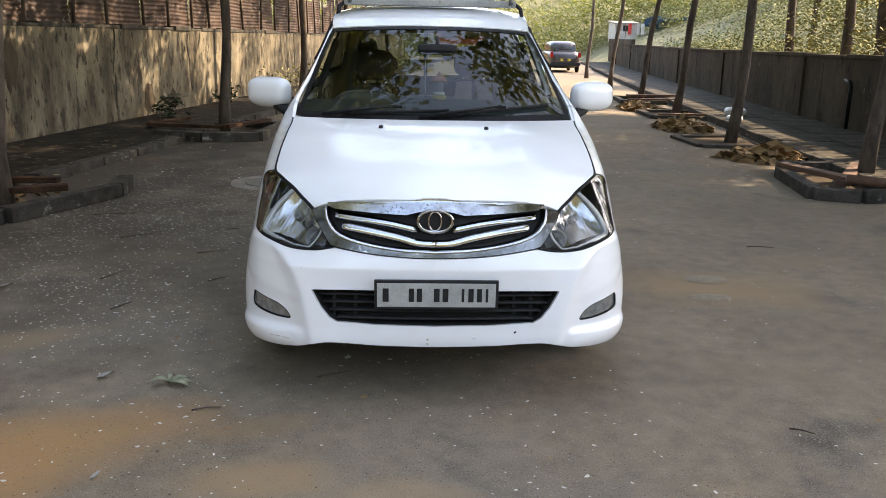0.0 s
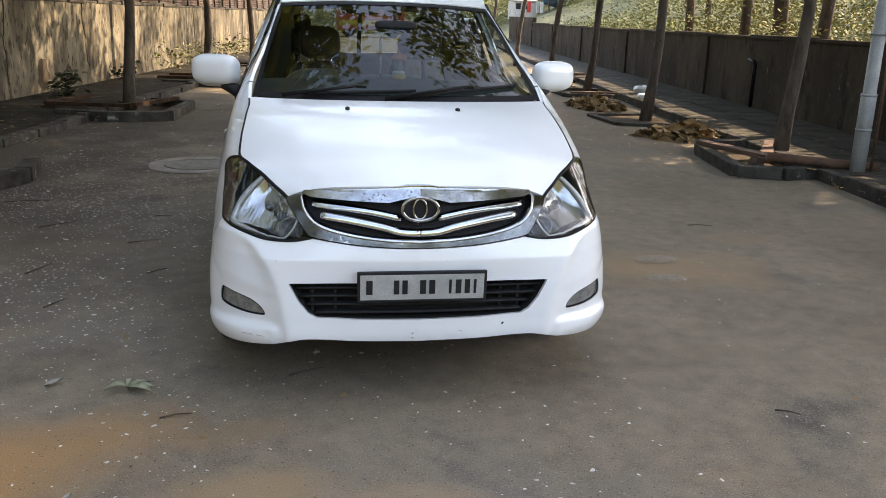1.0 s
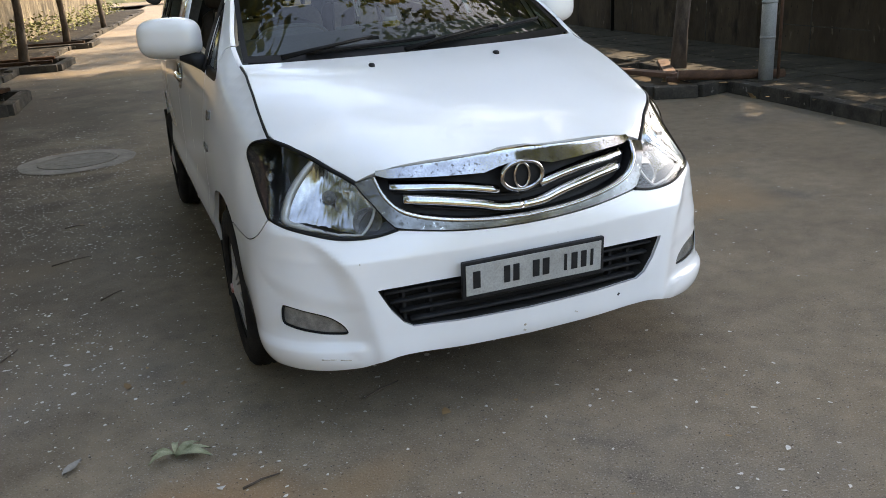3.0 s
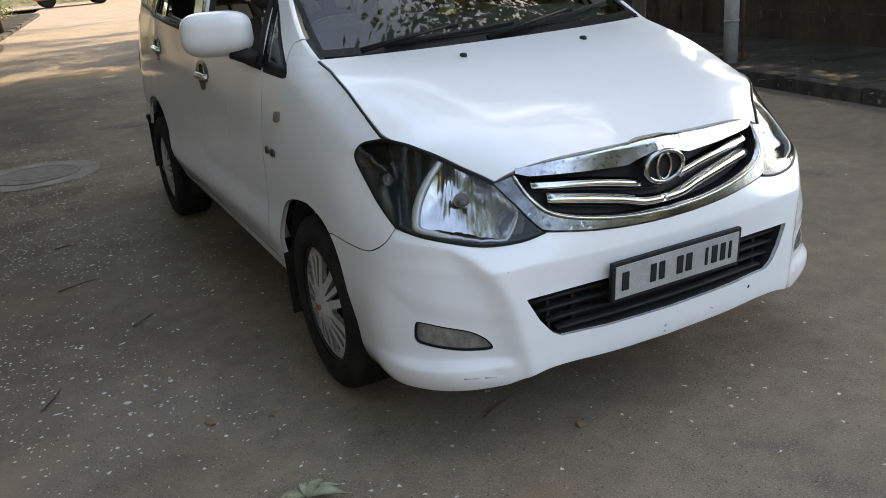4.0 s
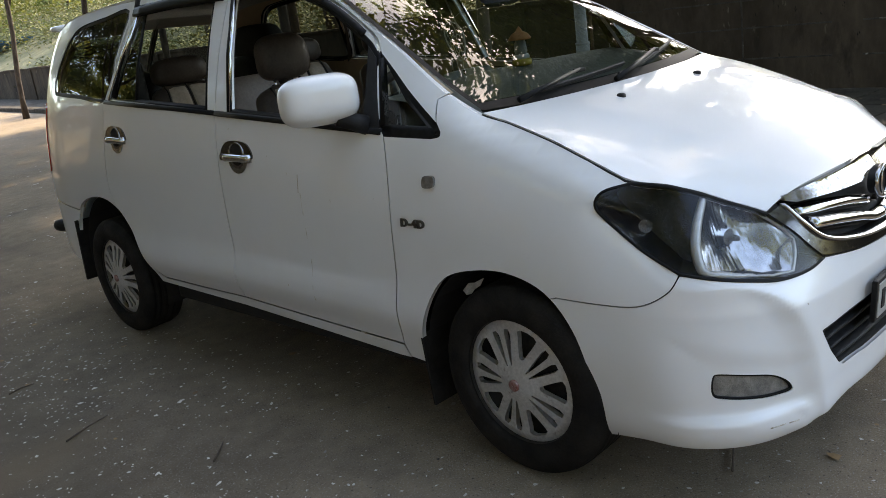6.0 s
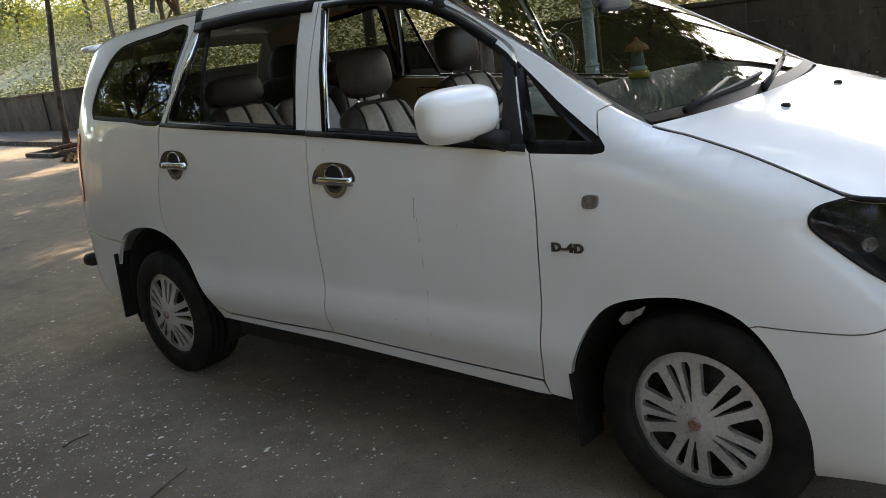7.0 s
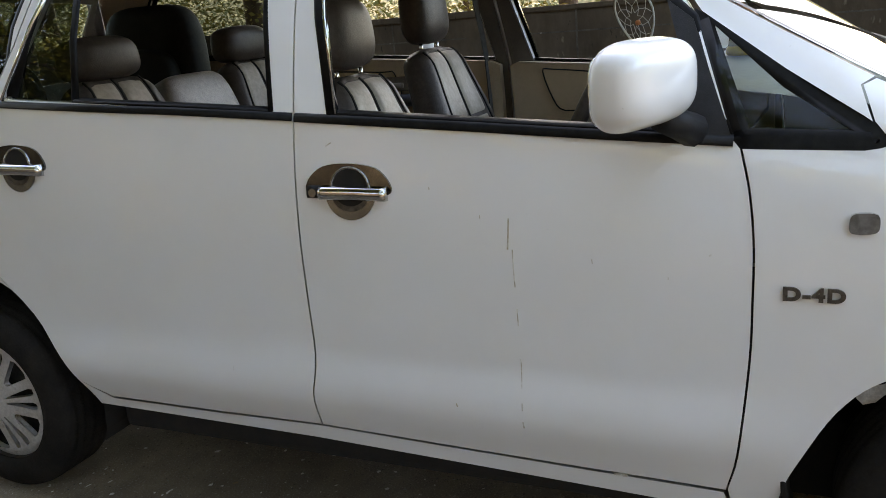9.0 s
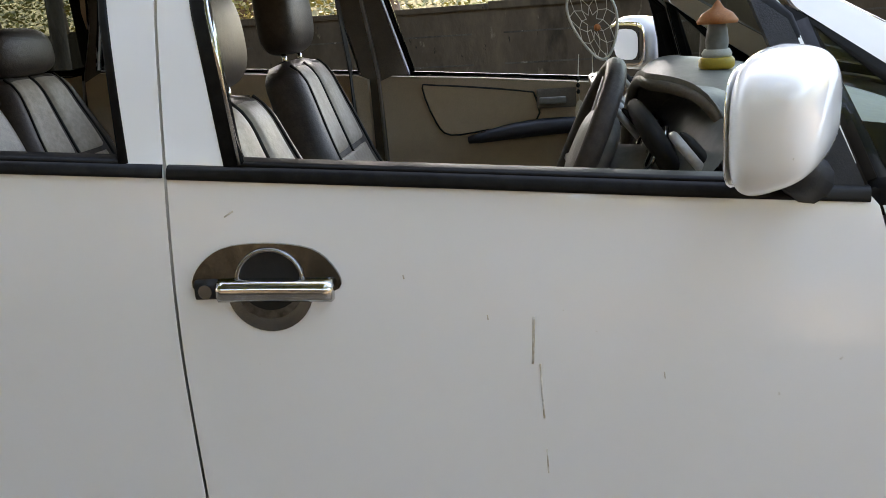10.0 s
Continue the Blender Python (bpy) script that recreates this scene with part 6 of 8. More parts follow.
part("bead", bm, ORANGE, dc, "brown bead", True)


# ---- the place ----
ROAD_TURN = radians(-7.0)
RT = Matrix.Rotation(ROAD_TURN, 4, "Z")       # from the road's own axes (u across, v along) to the world
UL, UR, WL, WR = -4.6, 4.2, -6.5, 6.2
rng = random.Random(7)


def rd(u, v, z=0.0):
    return RT @ Vector((u, v, z))


def sheet(name, u0, v0, u1, v1, n, m, material, label, category, z, relief=0.0):
    bm = bmesh.new()
    g = [[bm.verts.new(rd(u0 + (u1 - u0) * i / n, v0 + (v1 - v0) * j / m, z + relief * noise.noise(Vector((i * 0.31, j * 0.31, 0))))) for j in range(m + 1)] for i in range(n + 1)]
    for i in range(n):
        for j in range(m):
            bm.faces.new((g[i][j], g[i + 1][j], g[i + 1][j + 1], g[i][j + 1]))
    return tagged(link_mesh(name, bm, material, smooth=True), label, category, kind="structure")


def road_mat():
    """Asphalt with broad dust, two tan stains of their own shape and painted tree shade."""
    m = ASPHALT
    nt = m.node_tree
    p = nt.nodes["Principled BSDF"]
    src = p.inputs["Base Color"].links[0].from_socket
    tc = nt.nodes.new("ShaderNodeTexCoord")
    ns = nt.nodes.new("ShaderNodeTexNoise")
    ns.inputs["Scale"].default_value, ns.inputs["Detail"].default_value = 1.7, 5
    nt.links.new(tc.outputs["Object"], ns.inputs["Vector"])
    # The first three entries paint tree shade dark onto the left of the road.
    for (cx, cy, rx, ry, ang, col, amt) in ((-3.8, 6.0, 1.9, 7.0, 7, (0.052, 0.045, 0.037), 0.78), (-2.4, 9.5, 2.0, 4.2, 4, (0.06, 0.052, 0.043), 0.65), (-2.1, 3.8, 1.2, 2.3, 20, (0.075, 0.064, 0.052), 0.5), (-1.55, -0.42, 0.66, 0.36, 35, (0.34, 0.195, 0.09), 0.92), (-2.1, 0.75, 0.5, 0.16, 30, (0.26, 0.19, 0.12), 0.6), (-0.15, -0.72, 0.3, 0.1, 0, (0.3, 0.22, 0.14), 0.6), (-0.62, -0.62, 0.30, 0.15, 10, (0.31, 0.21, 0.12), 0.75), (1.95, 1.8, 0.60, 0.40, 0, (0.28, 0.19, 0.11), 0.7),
                                            (2.7, 2.5, 0.4, 0.16, 0, (0.23, 0.17, 0.11), 0.5), (-0.7, -0.2, 0.22, 0.1, 20, (0.24, 0.16, 0.09), 0.5), (1.6, 0.4, 0.5, 0.12, -20, (0.2, 0.16, 0.11), 0.4),
                                            (-2.6, 14.5, 1.4, 0.5, 0, (0.25, 0.18, 0.11), 0.5), (-0.3, 13.5, 1.6, 0.6, 10, (0.3, 0.21, 0.11), 0.6), (-1.9, 2.5, 0.5, 0.2, 10, (0.2, 0.15, 0.1), 0.4)):
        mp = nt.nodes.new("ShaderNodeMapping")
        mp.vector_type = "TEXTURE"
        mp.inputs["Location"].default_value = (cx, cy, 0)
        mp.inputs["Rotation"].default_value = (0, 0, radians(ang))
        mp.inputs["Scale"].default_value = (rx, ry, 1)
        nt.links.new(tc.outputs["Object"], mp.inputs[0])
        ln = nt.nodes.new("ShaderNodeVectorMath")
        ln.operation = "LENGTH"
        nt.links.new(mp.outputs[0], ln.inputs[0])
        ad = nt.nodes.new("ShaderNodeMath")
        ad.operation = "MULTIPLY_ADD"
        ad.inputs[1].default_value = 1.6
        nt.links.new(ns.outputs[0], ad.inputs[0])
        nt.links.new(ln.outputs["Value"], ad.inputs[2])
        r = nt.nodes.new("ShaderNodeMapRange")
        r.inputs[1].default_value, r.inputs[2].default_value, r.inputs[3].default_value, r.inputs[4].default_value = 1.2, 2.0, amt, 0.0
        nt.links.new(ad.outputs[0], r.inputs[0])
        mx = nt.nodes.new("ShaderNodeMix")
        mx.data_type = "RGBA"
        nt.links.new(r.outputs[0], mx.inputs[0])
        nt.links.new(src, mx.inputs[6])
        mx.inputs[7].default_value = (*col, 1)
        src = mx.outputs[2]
    nt.links.new(src, p.inputs["Base Color"])


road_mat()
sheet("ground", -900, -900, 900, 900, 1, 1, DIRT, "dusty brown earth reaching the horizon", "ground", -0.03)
sheet("road", UL - 0.6, -16, UR + 0.6, 56, 60, 140, ASPHALT, "worn grey asphalt with dusty brown patches and painted tree shade", "road", 0.0, 0.004)
sheet("road_junction", -30, 56, 40, 66, 40, 20, ASPHALT, "sunlit dusty crossing road", "road", 0.0, 0.004)


def slab(name, u0, u1, v0, v1, z0, z1, material, label="", category="", parent=None, bevel=0.0, tilt=None):
    bm = bmesh.new()
    box(bm, ((u0 + u1) / 2, (v0 + v1) / 2, (z0 + z1) / 2), (u1 - u0, v1 - v0, z1 - z0), tilt, bevel)
    cut = v0 + 1.5
    while v1 - v0 > 5 and cut < v1:                  # long runs follow the lie of the road
        bmesh.ops.bisect_plane(bm, geom=bm.verts[:] + bm.edges[:] + bm.faces[:], plane_co=(0, cut, 0), plane_no=(0, 1, 0))
        cut += 1.5
    bm.transform(RT)
    ob = link_mesh(name, bm, material, parent)
    return tagged(ob, label, category, kind="structure") if label else ob


slab("pavement_right", UR + 0.15, WR, -16, 56, -0.05, 0.11, PAVING, "dusty paved footway below a brown wall", "pavement")
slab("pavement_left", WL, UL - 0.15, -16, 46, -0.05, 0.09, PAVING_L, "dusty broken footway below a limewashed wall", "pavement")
wall_r = slab("wall_right", WR, WR + 0.2, -16, 55.95, 0, 1.33, WALLBROWN, "brown concrete boundary wall with coping", "wall")
wall_l = slab("wall_left", WL - 0.4, WL, -16, 46, 0, 1.62, PLASTER, "stained cream limewashed wall with peeling paint", "wall")
# coping stones and posts along the right wall
v = -16.0
k = 0
while v < 54:
    if v > 43:                                       # the wall steps up near its end
        slab("coping", WR - 0.02, WR + 0.22, v, v + 2.4, 1.33, 1.66, WALLBROWN, parent=wall_r)
    else:
        slab("coping", WR - 0.03, WR + 0.23, v + 0.01, v + 2.38, 1.33, 1.385 + 0.02 * (k % 2), WALLBROWN, parent=wall_r, bevel=0.012)
    if k % 3 == 1:
        slab("post", WR - 0.05, WR + 0.02, v - 0.16, v + 0.16, 0.1, 1.33, WALLBROWN, parent=wall_r, bevel=0.015)
    slab("board_joint", WR - 0.004, WR + 0.01, v + 1.18, v + 1.20, 0.11, 1.33, KERB, parent=wall_r)
    if v < 6:
        for zz in (0.46, 0.80, 1.10):
            slab("board_joint", WR - 0.005, WR + 0.01, v + 0.16, v + 2.24, zz - 0.008, zz + 0.008, KERB, parent=wall_r)
    v += 2.4
    k += 1
# uneven cap along the left wall
v = -16.0
while v < 46:
    ln = rng.uniform(0.5, 1.4)
    slab("cap_stone", WL - 0.42, WL + rng.uniform(0.0, 0.035), v, v + ln - 0.02, 1.62, 1.66 + rng.uniform(0, 0.05), KERB, parent=wall_l, bevel=0.02)
    v += ln


for k, vv in enumerate((5.9, 10.6, 13.7, 22.0)):
    bm = bmesh.new()
    r_ = random.Random(300 + k)
    line, u_ = [], 0.0
    for q in range(12):
        u_ += r_.uniform(-0.05, 0.05)
        line.append(rd(WL + 0.003, vv + u_, 1.62 - q * r_.uniform(0.10, 0.13)))
    tube(bm, line, [0.009 - 0.0006 * q + r_.uniform(0, 0.006) for q in range(12)], 5)
    link_mesh("crack", bm, DARK, wall_l)
for k, (vv, w_, h_) in enumerate(((7.55, 0.34, 0.75), (11.8, 0.42, 0.55), (12.9, 0.30, 0.42), (5.2, 0.26, 0.36), (15.5, 0.5, 0.4))):
    bm = bmesh.new()                                  # bare render where the limewash has come away
    r_ = random.Random(330 + k)
    pts = [(w_ * (1 + r_.uniform(-0.3, 0.3)) * math.cos(a) / 2, h_ * (1 + r_.uniform(-0.25, 0.25)) * math.sin(a) / 2) for a in [2 * math.pi * q / 18 for q in range(18)]]
    zc_ = 1.15 if k == 0 else h_ * 0.45 + 0.12
    vs = [bm.verts.new(rd(WL + 0.005, vv + a, max(0.1, zc_ + b))) for a, b in pts]
    bm.faces.new(vs)
    link_mesh("bare_patch", bm, WALLBROWN, wall_l)


def corrugated(name, v0, v1, z0, z1, lean, parent):
    bm = bmesh.new()
    n = int((z1 - z0) / 0.02)
    rows = []
    for k in range(n + 1):
        z = z0 + (z1 - z0) * k / n
        off = 0.014 * math.sin(2 * math.pi * (z - z0) / 0.078)
        rows.append([bm.verts.new(rd(WL - 0.22 + off + lean * (z - z0), vv, z + 0.01 * math.sin(vv * 2))) for vv in (v0, (v0 + v1) / 2, v1)])
    for a, b in zip(rows, rows[1:]):
        for i in range(2):
            bm.faces.new((a[i], a[i + 1], b[i + 1], b[i]))
    return link_mesh(name, bm, RUST, parent, smooth=True)


fence = tagged(new("sheet_fence"), "rusty corrugated metal sheet fence above the wall", "fence")
v = -16.0
while v < 46:
    ln = rng.uniform(1.0, 1.5)
    corrugated("sheet", v, v + ln - 0.01, 1.68, 2.75 + rng.uniform(-0.15, 0.35), rng.uniform(-0.05, 0.05), fence)
    bm = bmesh.new()
    tube(bm, [rd(WL - 0.16, v, 1.6), rd(WL - 0.16 + rng.uniform(-0.05, 0.05), v + rng.uniform(-0.12, 0.12), 2.95)], 0.03, 7)
    link_mesh("fence_post", bm, BARK, fence, smooth=True)
    v += ln

# kerb stones, those near the car one by one
kerb_r = tagged(new("kerb_right"), "dark concrete kerb stones along the footway", "kerb", kind="structure")
kerb_l = tagged(new("kerb_left"), "broken dark kerb stones along the footway", "kerb", kind="structure")
kr = rng
v = -8.0
while v < 44:
    ln = kr.uniform(0.7, 1.0)
    slab("kerb_stone", UR - kr.uniform(0, 0.012), UR + 0.15, v + 0.006, v + ln - 0.006, -0.05, 0.135 + kr.uniform(-0.012, 0.012), KERB, parent=kerb_r, bevel=0.018)
    v += ln
v = -8.0
while v < 44:
    ln = kr.uniform(0.6, 1.0)
    slab("kerb_stone", UL - 0.15, UL + kr.uniform(0, 0.03), v + 0.01, v + ln - 0.01, -0.05, 0.12 + kr.uniform(-0.03, 0.012), KERB, parent=kerb_l, bevel=0.022)
    v += ln
# paving joints on the right footway
pav = bpy.data.objects["pavement_right"]
v = -2.0
while v < 22:
    slab("paving_slab", UR + 0.16, (UR + WR) / 2 - 0.01, v + 0.012, v + 0.58, 0.10, 0.118 + rng.uniform(0, 0.006), PAVING, parent=pav, bevel=0.006)
    slab("paving_slab", (UR + WR) / 2 + 0.01, WR - 0.03, v + 0.012, v + 0.58, 0.10, 0.118 + rng.uniform(0, 0.006), PAVING, parent=pav, bevel=0.006)
    v += 0.6


# ---- trees ----
def leaf_mat():
    m = LEAF
    nt = m.node_tree
    p = nt.nodes["Principled BSDF"]
    tl, mx = nt.nodes.new("ShaderNodeBsdfTranslucent"), nt.nodes.new("ShaderNodeMixShader")
    mx.inputs[0].default_value = 0.4
    tl.inputs[0].default_value = (0.25, 0.25, 0.05, 1)
    nt.links.new(p.outputs[0], mx.inputs[1])
    nt.links.new(tl.outputs[0], mx.inputs[2])
    nt.links.new(mx.outputs[0], nt.nodes["Material Output"].inputs[0])


leaf_mat()


def leaf_cloud(name, centres, per, spread, size, material, parent=None, seed=1, flat=0.6):
    """Many small folded leaves round the centres, as one mesh."""
    r = np.random.RandomState(seed)
    c = np.repeat(np.array(centres), per, axis=0)
    n = len(c)
    pos = c + r.normal(0, 1, (n, 3)) * np.array([spread, spread, spread * flat])
    a = r.uniform(0, 2 * math.pi, n)
    d = np.stack([np.cos(a), np.sin(a), r.uniform(-0.9, 0.25, n)], 1)
    d /= np.linalg.norm(d, axis=1)[:, None]
    w = np.cross(d, r.normal(0, 1, (n, 3)) * [0.35, 0.35, 1.0] + [0, 0, 0.6])
    w /= np.linalg.norm(w, axis=1)[:, None] + 1e-9
    up = np.cross(w, d)
    s = (size * r.uniform(0.55, 1.25, n))[:, None]
    v = np.stack([pos - d * s * 0.5, pos + w * s * 0.26 + up * s * 0.06, pos + d * s * 0.5, pos - w * s * 0.26 + up * s * 0.06], 1).reshape(-1, 3)
    me = bpy.data.meshes.new(name)
    k = np.arange(n) * 4
    f = np.concatenate([np.stack([k, k + 1, k + 2], 1), np.stack([k, k + 2, k + 3], 1)])
    me.from_pydata(v.tolist(), [], f.tolist())
    me.materials.append(material)
    ob = new(name, me)
    if parent:
        ob.parent = parent
    return ob


def tree(base, height, lean, radius, crown_r, seed, label, per=46, fork=2.6, crown_z=0.0, leaf=0.17, over=(0, 0), limbs=8):
    r = random.Random(seed)
    t = tagged(new("tree"), label, "tree", "street trees")
    b = Vector(base)
    bm = bmesh.new()
    pts, rad = [], []
    n = 9
    for k in range(n + 1):
        h = height * 0.62 * k / n
        pts.append(b + Vector((lean[0] * h + 0.035 * math.sin(h * 2.1 + seed), lean[1] * h + 0.03 * math.cos(h * 1.7 + seed), h - 0.05)))
        rad.append(radius * (1.25 if k == 0 else 1.0) * (1 - 0.45 * k / n) * (1 + 0.05 * math.sin(k * 2.3 + seed)))
    tube(bm, pts, rad, 12)
    part("trunk", bm, BARK, t, "rough brown trunk", True)
    tips = []
    top = pts[-1]
    for k in range(limbs):
        a = 2 * math.pi * k / limbs + r.uniform(-0.3, 0.3)
        st = pts[5 + k % 4].lerp(top, r.uniform(0, 0.9)) if fork else top
        if st.z < fork:
            st = top.copy()
        reach = crown_r * r.uniform(0.45, 1.0)
        end = Vector((b.x + over[0] + lean[0] * height + math.cos(a) * reach, b.y + over[1] + lean[1] * height + math.sin(a) * reach, height * r.uniform(0.68, 1.02) + crown_z))
        mid = st.lerp(end, 0.5) + Vector((r.uniform(-0.2, 0.2), r.uniform(-0.2, 0.2), 0.35))
        bm = bmesh.new()
        tube(bm, [st, st.lerp(mid, 0.5) + Vector((0, 0, 0.1)), mid, mid.lerp(end, 0.55), end], [radius * 0.42, radius * 0.34, radius * 0.26, radius * 0.17, radius * 0.07], 7)
        for q in range(4):
            f0 = mid.lerp(end, 0.25 * q)
            tip = f0 + Vector((r.uniform(-1, 1), r.uniform(-1, 1), r.uniform(-0.3, 0.7))) * crown_r * 0.38
            tube(bm, [f0, f0.lerp(tip, 0.5) + Vector((0, 0, 0.08)), tip], [radius * 0.14, radius * 0.09, radius * 0.035], 5)
            tips += [tuple(tip), tuple(f0.lerp(tip, 0.6))]
        tips.append(tuple(end))
        part("limb", bm, BARK, t, "", True)
    crown = leaf_cloud("crown", tips, per, 0.36, leaf, LEAF, t, seed)
    return t


# The last two are unseen, added for canopy shade and reflections.
RTREES = [((5.15, 6.12), (0.05, 0.02)), ((4.98, 9.95), (0.075, 0.05)), ((5.55, 14.9), (0.12, 0.05)), ((5.9, 19.3), (0.14, 0.04)), ((6.6, 26), (0.1, 0.0)), ((7.3, 33.5), (0.05, 0.02)), ((4.6, 0.6), (-0.02, 0.0)), ((4.1, -4.2), (0.0, 0.0))]
for k, ((x, y), lean) in enumerate(RTREES):
    tree((x, y, 0), (8.6 if 5 < y < 28 else 7.2) + 0.5 * (k % 3), lean, 0.086 if k < 2 else 0.082, 3.5 if y < 16 else 3.0, 11 + k, "slim brown street tree in a kerbed pit", per=(78 if y > 5 else 115) if y < 16 else (80 if y < 30 else 12), over=((-2.0, 0) if y > 5 else (0.6, 0)) if y < 16 else (-1.4, 0), limbs=14 if y < 16 else 8, leaf=(0.21 if y > 5 else 0.135) if y < 16 else 0.17)
# Here too the last two stand out of view, added to shade the road.
LTREES = [((-3.85, 4.35), (0.03, 0.0)), ((-3.22, 10.7), (0.02, 0.0)), ((-2.75, 16.6), (0.03, 0.0)), ((-2.15, 22.4), (0.0, 0.0)), ((-1.2, 30), (0, 0)), ((-4.6, -2.6), (0, 0)), ((-5.4, -8), (0, 0))]
for k, ((x, y), lean) in enumerate(LTREES):
    tree((x, y, 0), 7.2 + 0.5 * (k % 3), lean, 0.090, 4.1 if y < 17 else 3.0, 41 + k, "slim dark street tree beside the wall", per=165 if y < 17 else 110, over=(-0.2 if 0 < y < 6 else -0.8, 0.2), limbs=15, leaf=0.2 if y > 0 else 0.135)
# taller trees added past the right wall; their unseen crowns shade the road
for k, (x, y) in enumerate(((9.4, 2.0), (9.2, 6.5), (12.5, 4.5), (10.5, 10.5), (10.0, 15.0), (11.3, 6.6))):
    tree((x, y, 0), 11.5 if y > 4 else 10.0, (0, 0), 0.2, 3.9, 71 + k, "tall tree added behind the wall to block the sun", per=165, fork=4.2, leaf=0.22)
# lower added trees, whose unseen crowns stop sun passing under the tall ones
for k, (x, y) in enumerate(((9.3, 4.4), (9.0, 8.4), (9.4, 12.3), (9.8, 16.2), (10.3, 20.4))):
    tree((x, y, 0), 7.4, (0, 0), 0.15, 3.2, 171 + k, "lower tree added behind the wall to block the sun", per=120, fork=2.8, leaf=0.24)
for k, (x, y) in enumerate(((-8.5, 6.0), (-8.6, 1.6), (-8.4, 10.2), (-8.2, 14.0), (-7.5, 22.0), (-9.0, -3.0), (-7.0, 31.0))):
    tree((x, y, 0), 7.5, (0, 0), 0.16, 3.4, 91 + k, "leafy tree behind the sheet fence", per=115, fork=3.2, leaf=0.24)


# ---- tree pits, planks, heaps of leaves ----
def bar_between(name, a, b, w, h, material, parent=None, label="", z=0.0, bevel=0.012):
    a, b = Vector((*a, 0)), Vector((*b, 0))
    d = b - a
    bm = bmesh.new()
    box(bm, (0, 0, 0), (d.length, w, h), bevel=bevel)
    for vv in bm.verts:
        vv.co.z += 0.012 * noise.noise(vv.co * 4 + a)
    bm.transform(Matrix.Translation((a + b) / 2 + Vector((0, 0, z + h / 2))) @ Matrix.Rotation(math.atan2(d.y, d.x), 4, "Z"))
    return part(name, bm, material, parent, label) if parent else link_mesh(name, bm, material)


def pit(corners, heights, label, planks=()):
    p = tagged(new("tree_pit"), label, "tree pit", "tree pits")
    n = len(corners)
    for k in range(n - 1):
        bar_between("kerb_stone", corners[k], corners[k + 1], 0.15, heights, KERB, p)
    for a, b, z, w in planks:
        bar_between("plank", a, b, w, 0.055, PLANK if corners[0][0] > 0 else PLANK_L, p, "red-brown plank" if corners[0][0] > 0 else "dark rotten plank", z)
    bm = bmesh.new()
    vs = [bm.verts.new((x, y, 0.012)) for x, y in corners]
    bm.faces.new(vs)
    part("soil", bm, SOIL, p)
    return p


pit([(5.15, 5.05), (4.42, 4.86), (4.02, 5.05), (4.28, 6.45), (4.5, 6.95), (5.3, 6.9)], 0.13, "tree pit edged with dark kerb stones", [((4.45, 5.30), (5.35, 6.75), 0.10, 0.14), ((4.3, 6.5), (4.55, 5.35), 0.13, 0.16)])
pit([(5.3, 9.2), (4.3, 9.35), (4.25, 10.6), (5.4, 10.8)], 0.05, "sunken tree pit with low kerb stones")
pit([(6.0, 14.0), (4.9, 14.2), (5.0, 15.8), (6.1, 15.7)], 0.08, "tree pit with red planks", [((5.0, 14.25), (6.3, 14.1), 0.07, 0.14)])
pit([(6.4, 18.4), (5.3, 18.5), (5.5, 20.4), (6.6, 20.2)], 0.10, "tree pit with stacked planks", [((5.4, 18.5), (6.8, 18.6), 0.09, 0.15), ((5.5, 19.0), (6.9, 19.2), 0.16, 0.15)])
pit([(-4.4, 3.35), (-3.45, 3.52), (-2.98, 4.75), (-3.05, 5.25)], 0.13, "tree pit edged with broken kerb stones", [((-4.5, 4.0), (-3.35, 4.55), 0.10, 0.12), ((-4.7, 4.9), (-3.6, 4.95), 0.10, 0.12)])
pit([(-4.0, 9.5), (-3.25, 9.2), (-2.45, 9.35), (-2.35, 10.9), (-3.0, 11.4)], 0.14, "tree pit framed by kerb stones and planks", [((-4.3, 10.1), (-3.05, 9.9), 0.13, 0.13), ((-4.3, 10.15), (-4.0, 11.3), 0.13, 0.13), ((-3.05, 9.9), (-2.6, 11.1), 0.13, 0.13)])
pit([(-3.5, 15.4), (-2.1, 15.2), (-1.9, 16.8), (-2.6, 17.2)], 0.13, "tree pit framed by low stones", [((-3.7, 15.9), (-2.2, 15.8), 0.12, 0.13), ((-3.6, 16.9), (-2.2, 16.8), 0.12, 0.13)])
pit([(-3.1, 21.3), (-1.6, 21.2), (-1.4, 22.9), (-2.2, 23.4)], 0.13, "tree pit framed by low stones", [((-3.1, 21.8), (-1.7, 21.6), 0.12, 0.13)])

bm = bmesh.new()
tube(bm, [(4.38, 5.12, 0.20), (4.9, 4.92, 0.175), (5.42, 4.72, 0.15)], 0.052, 14)
tagged(link_mesh("rusty_pipe", bm, PLANK, smooth=True), "rusty orange pipe lying across the tree pit", "pipe")


def heap(x, y, rx, ry, h, count, size, seed, label):
    r = random.Random(seed)
    c = []
    for _ in range(count):
        a, q = r.uniform(0, 2 * math.pi), math.sqrt(r.random())
        c.append((x + math.cos(a) * q * rx, y + math.sin(a) * q * ry, 0.02 + h * (1 - q) * r.random()))
    ob = leaf_cloud("leaf_heap", c, 1, 0.02, size, DRYLEAF, None, seed)
    return tagged(ob, label, "leaf heap", kind="stuff")


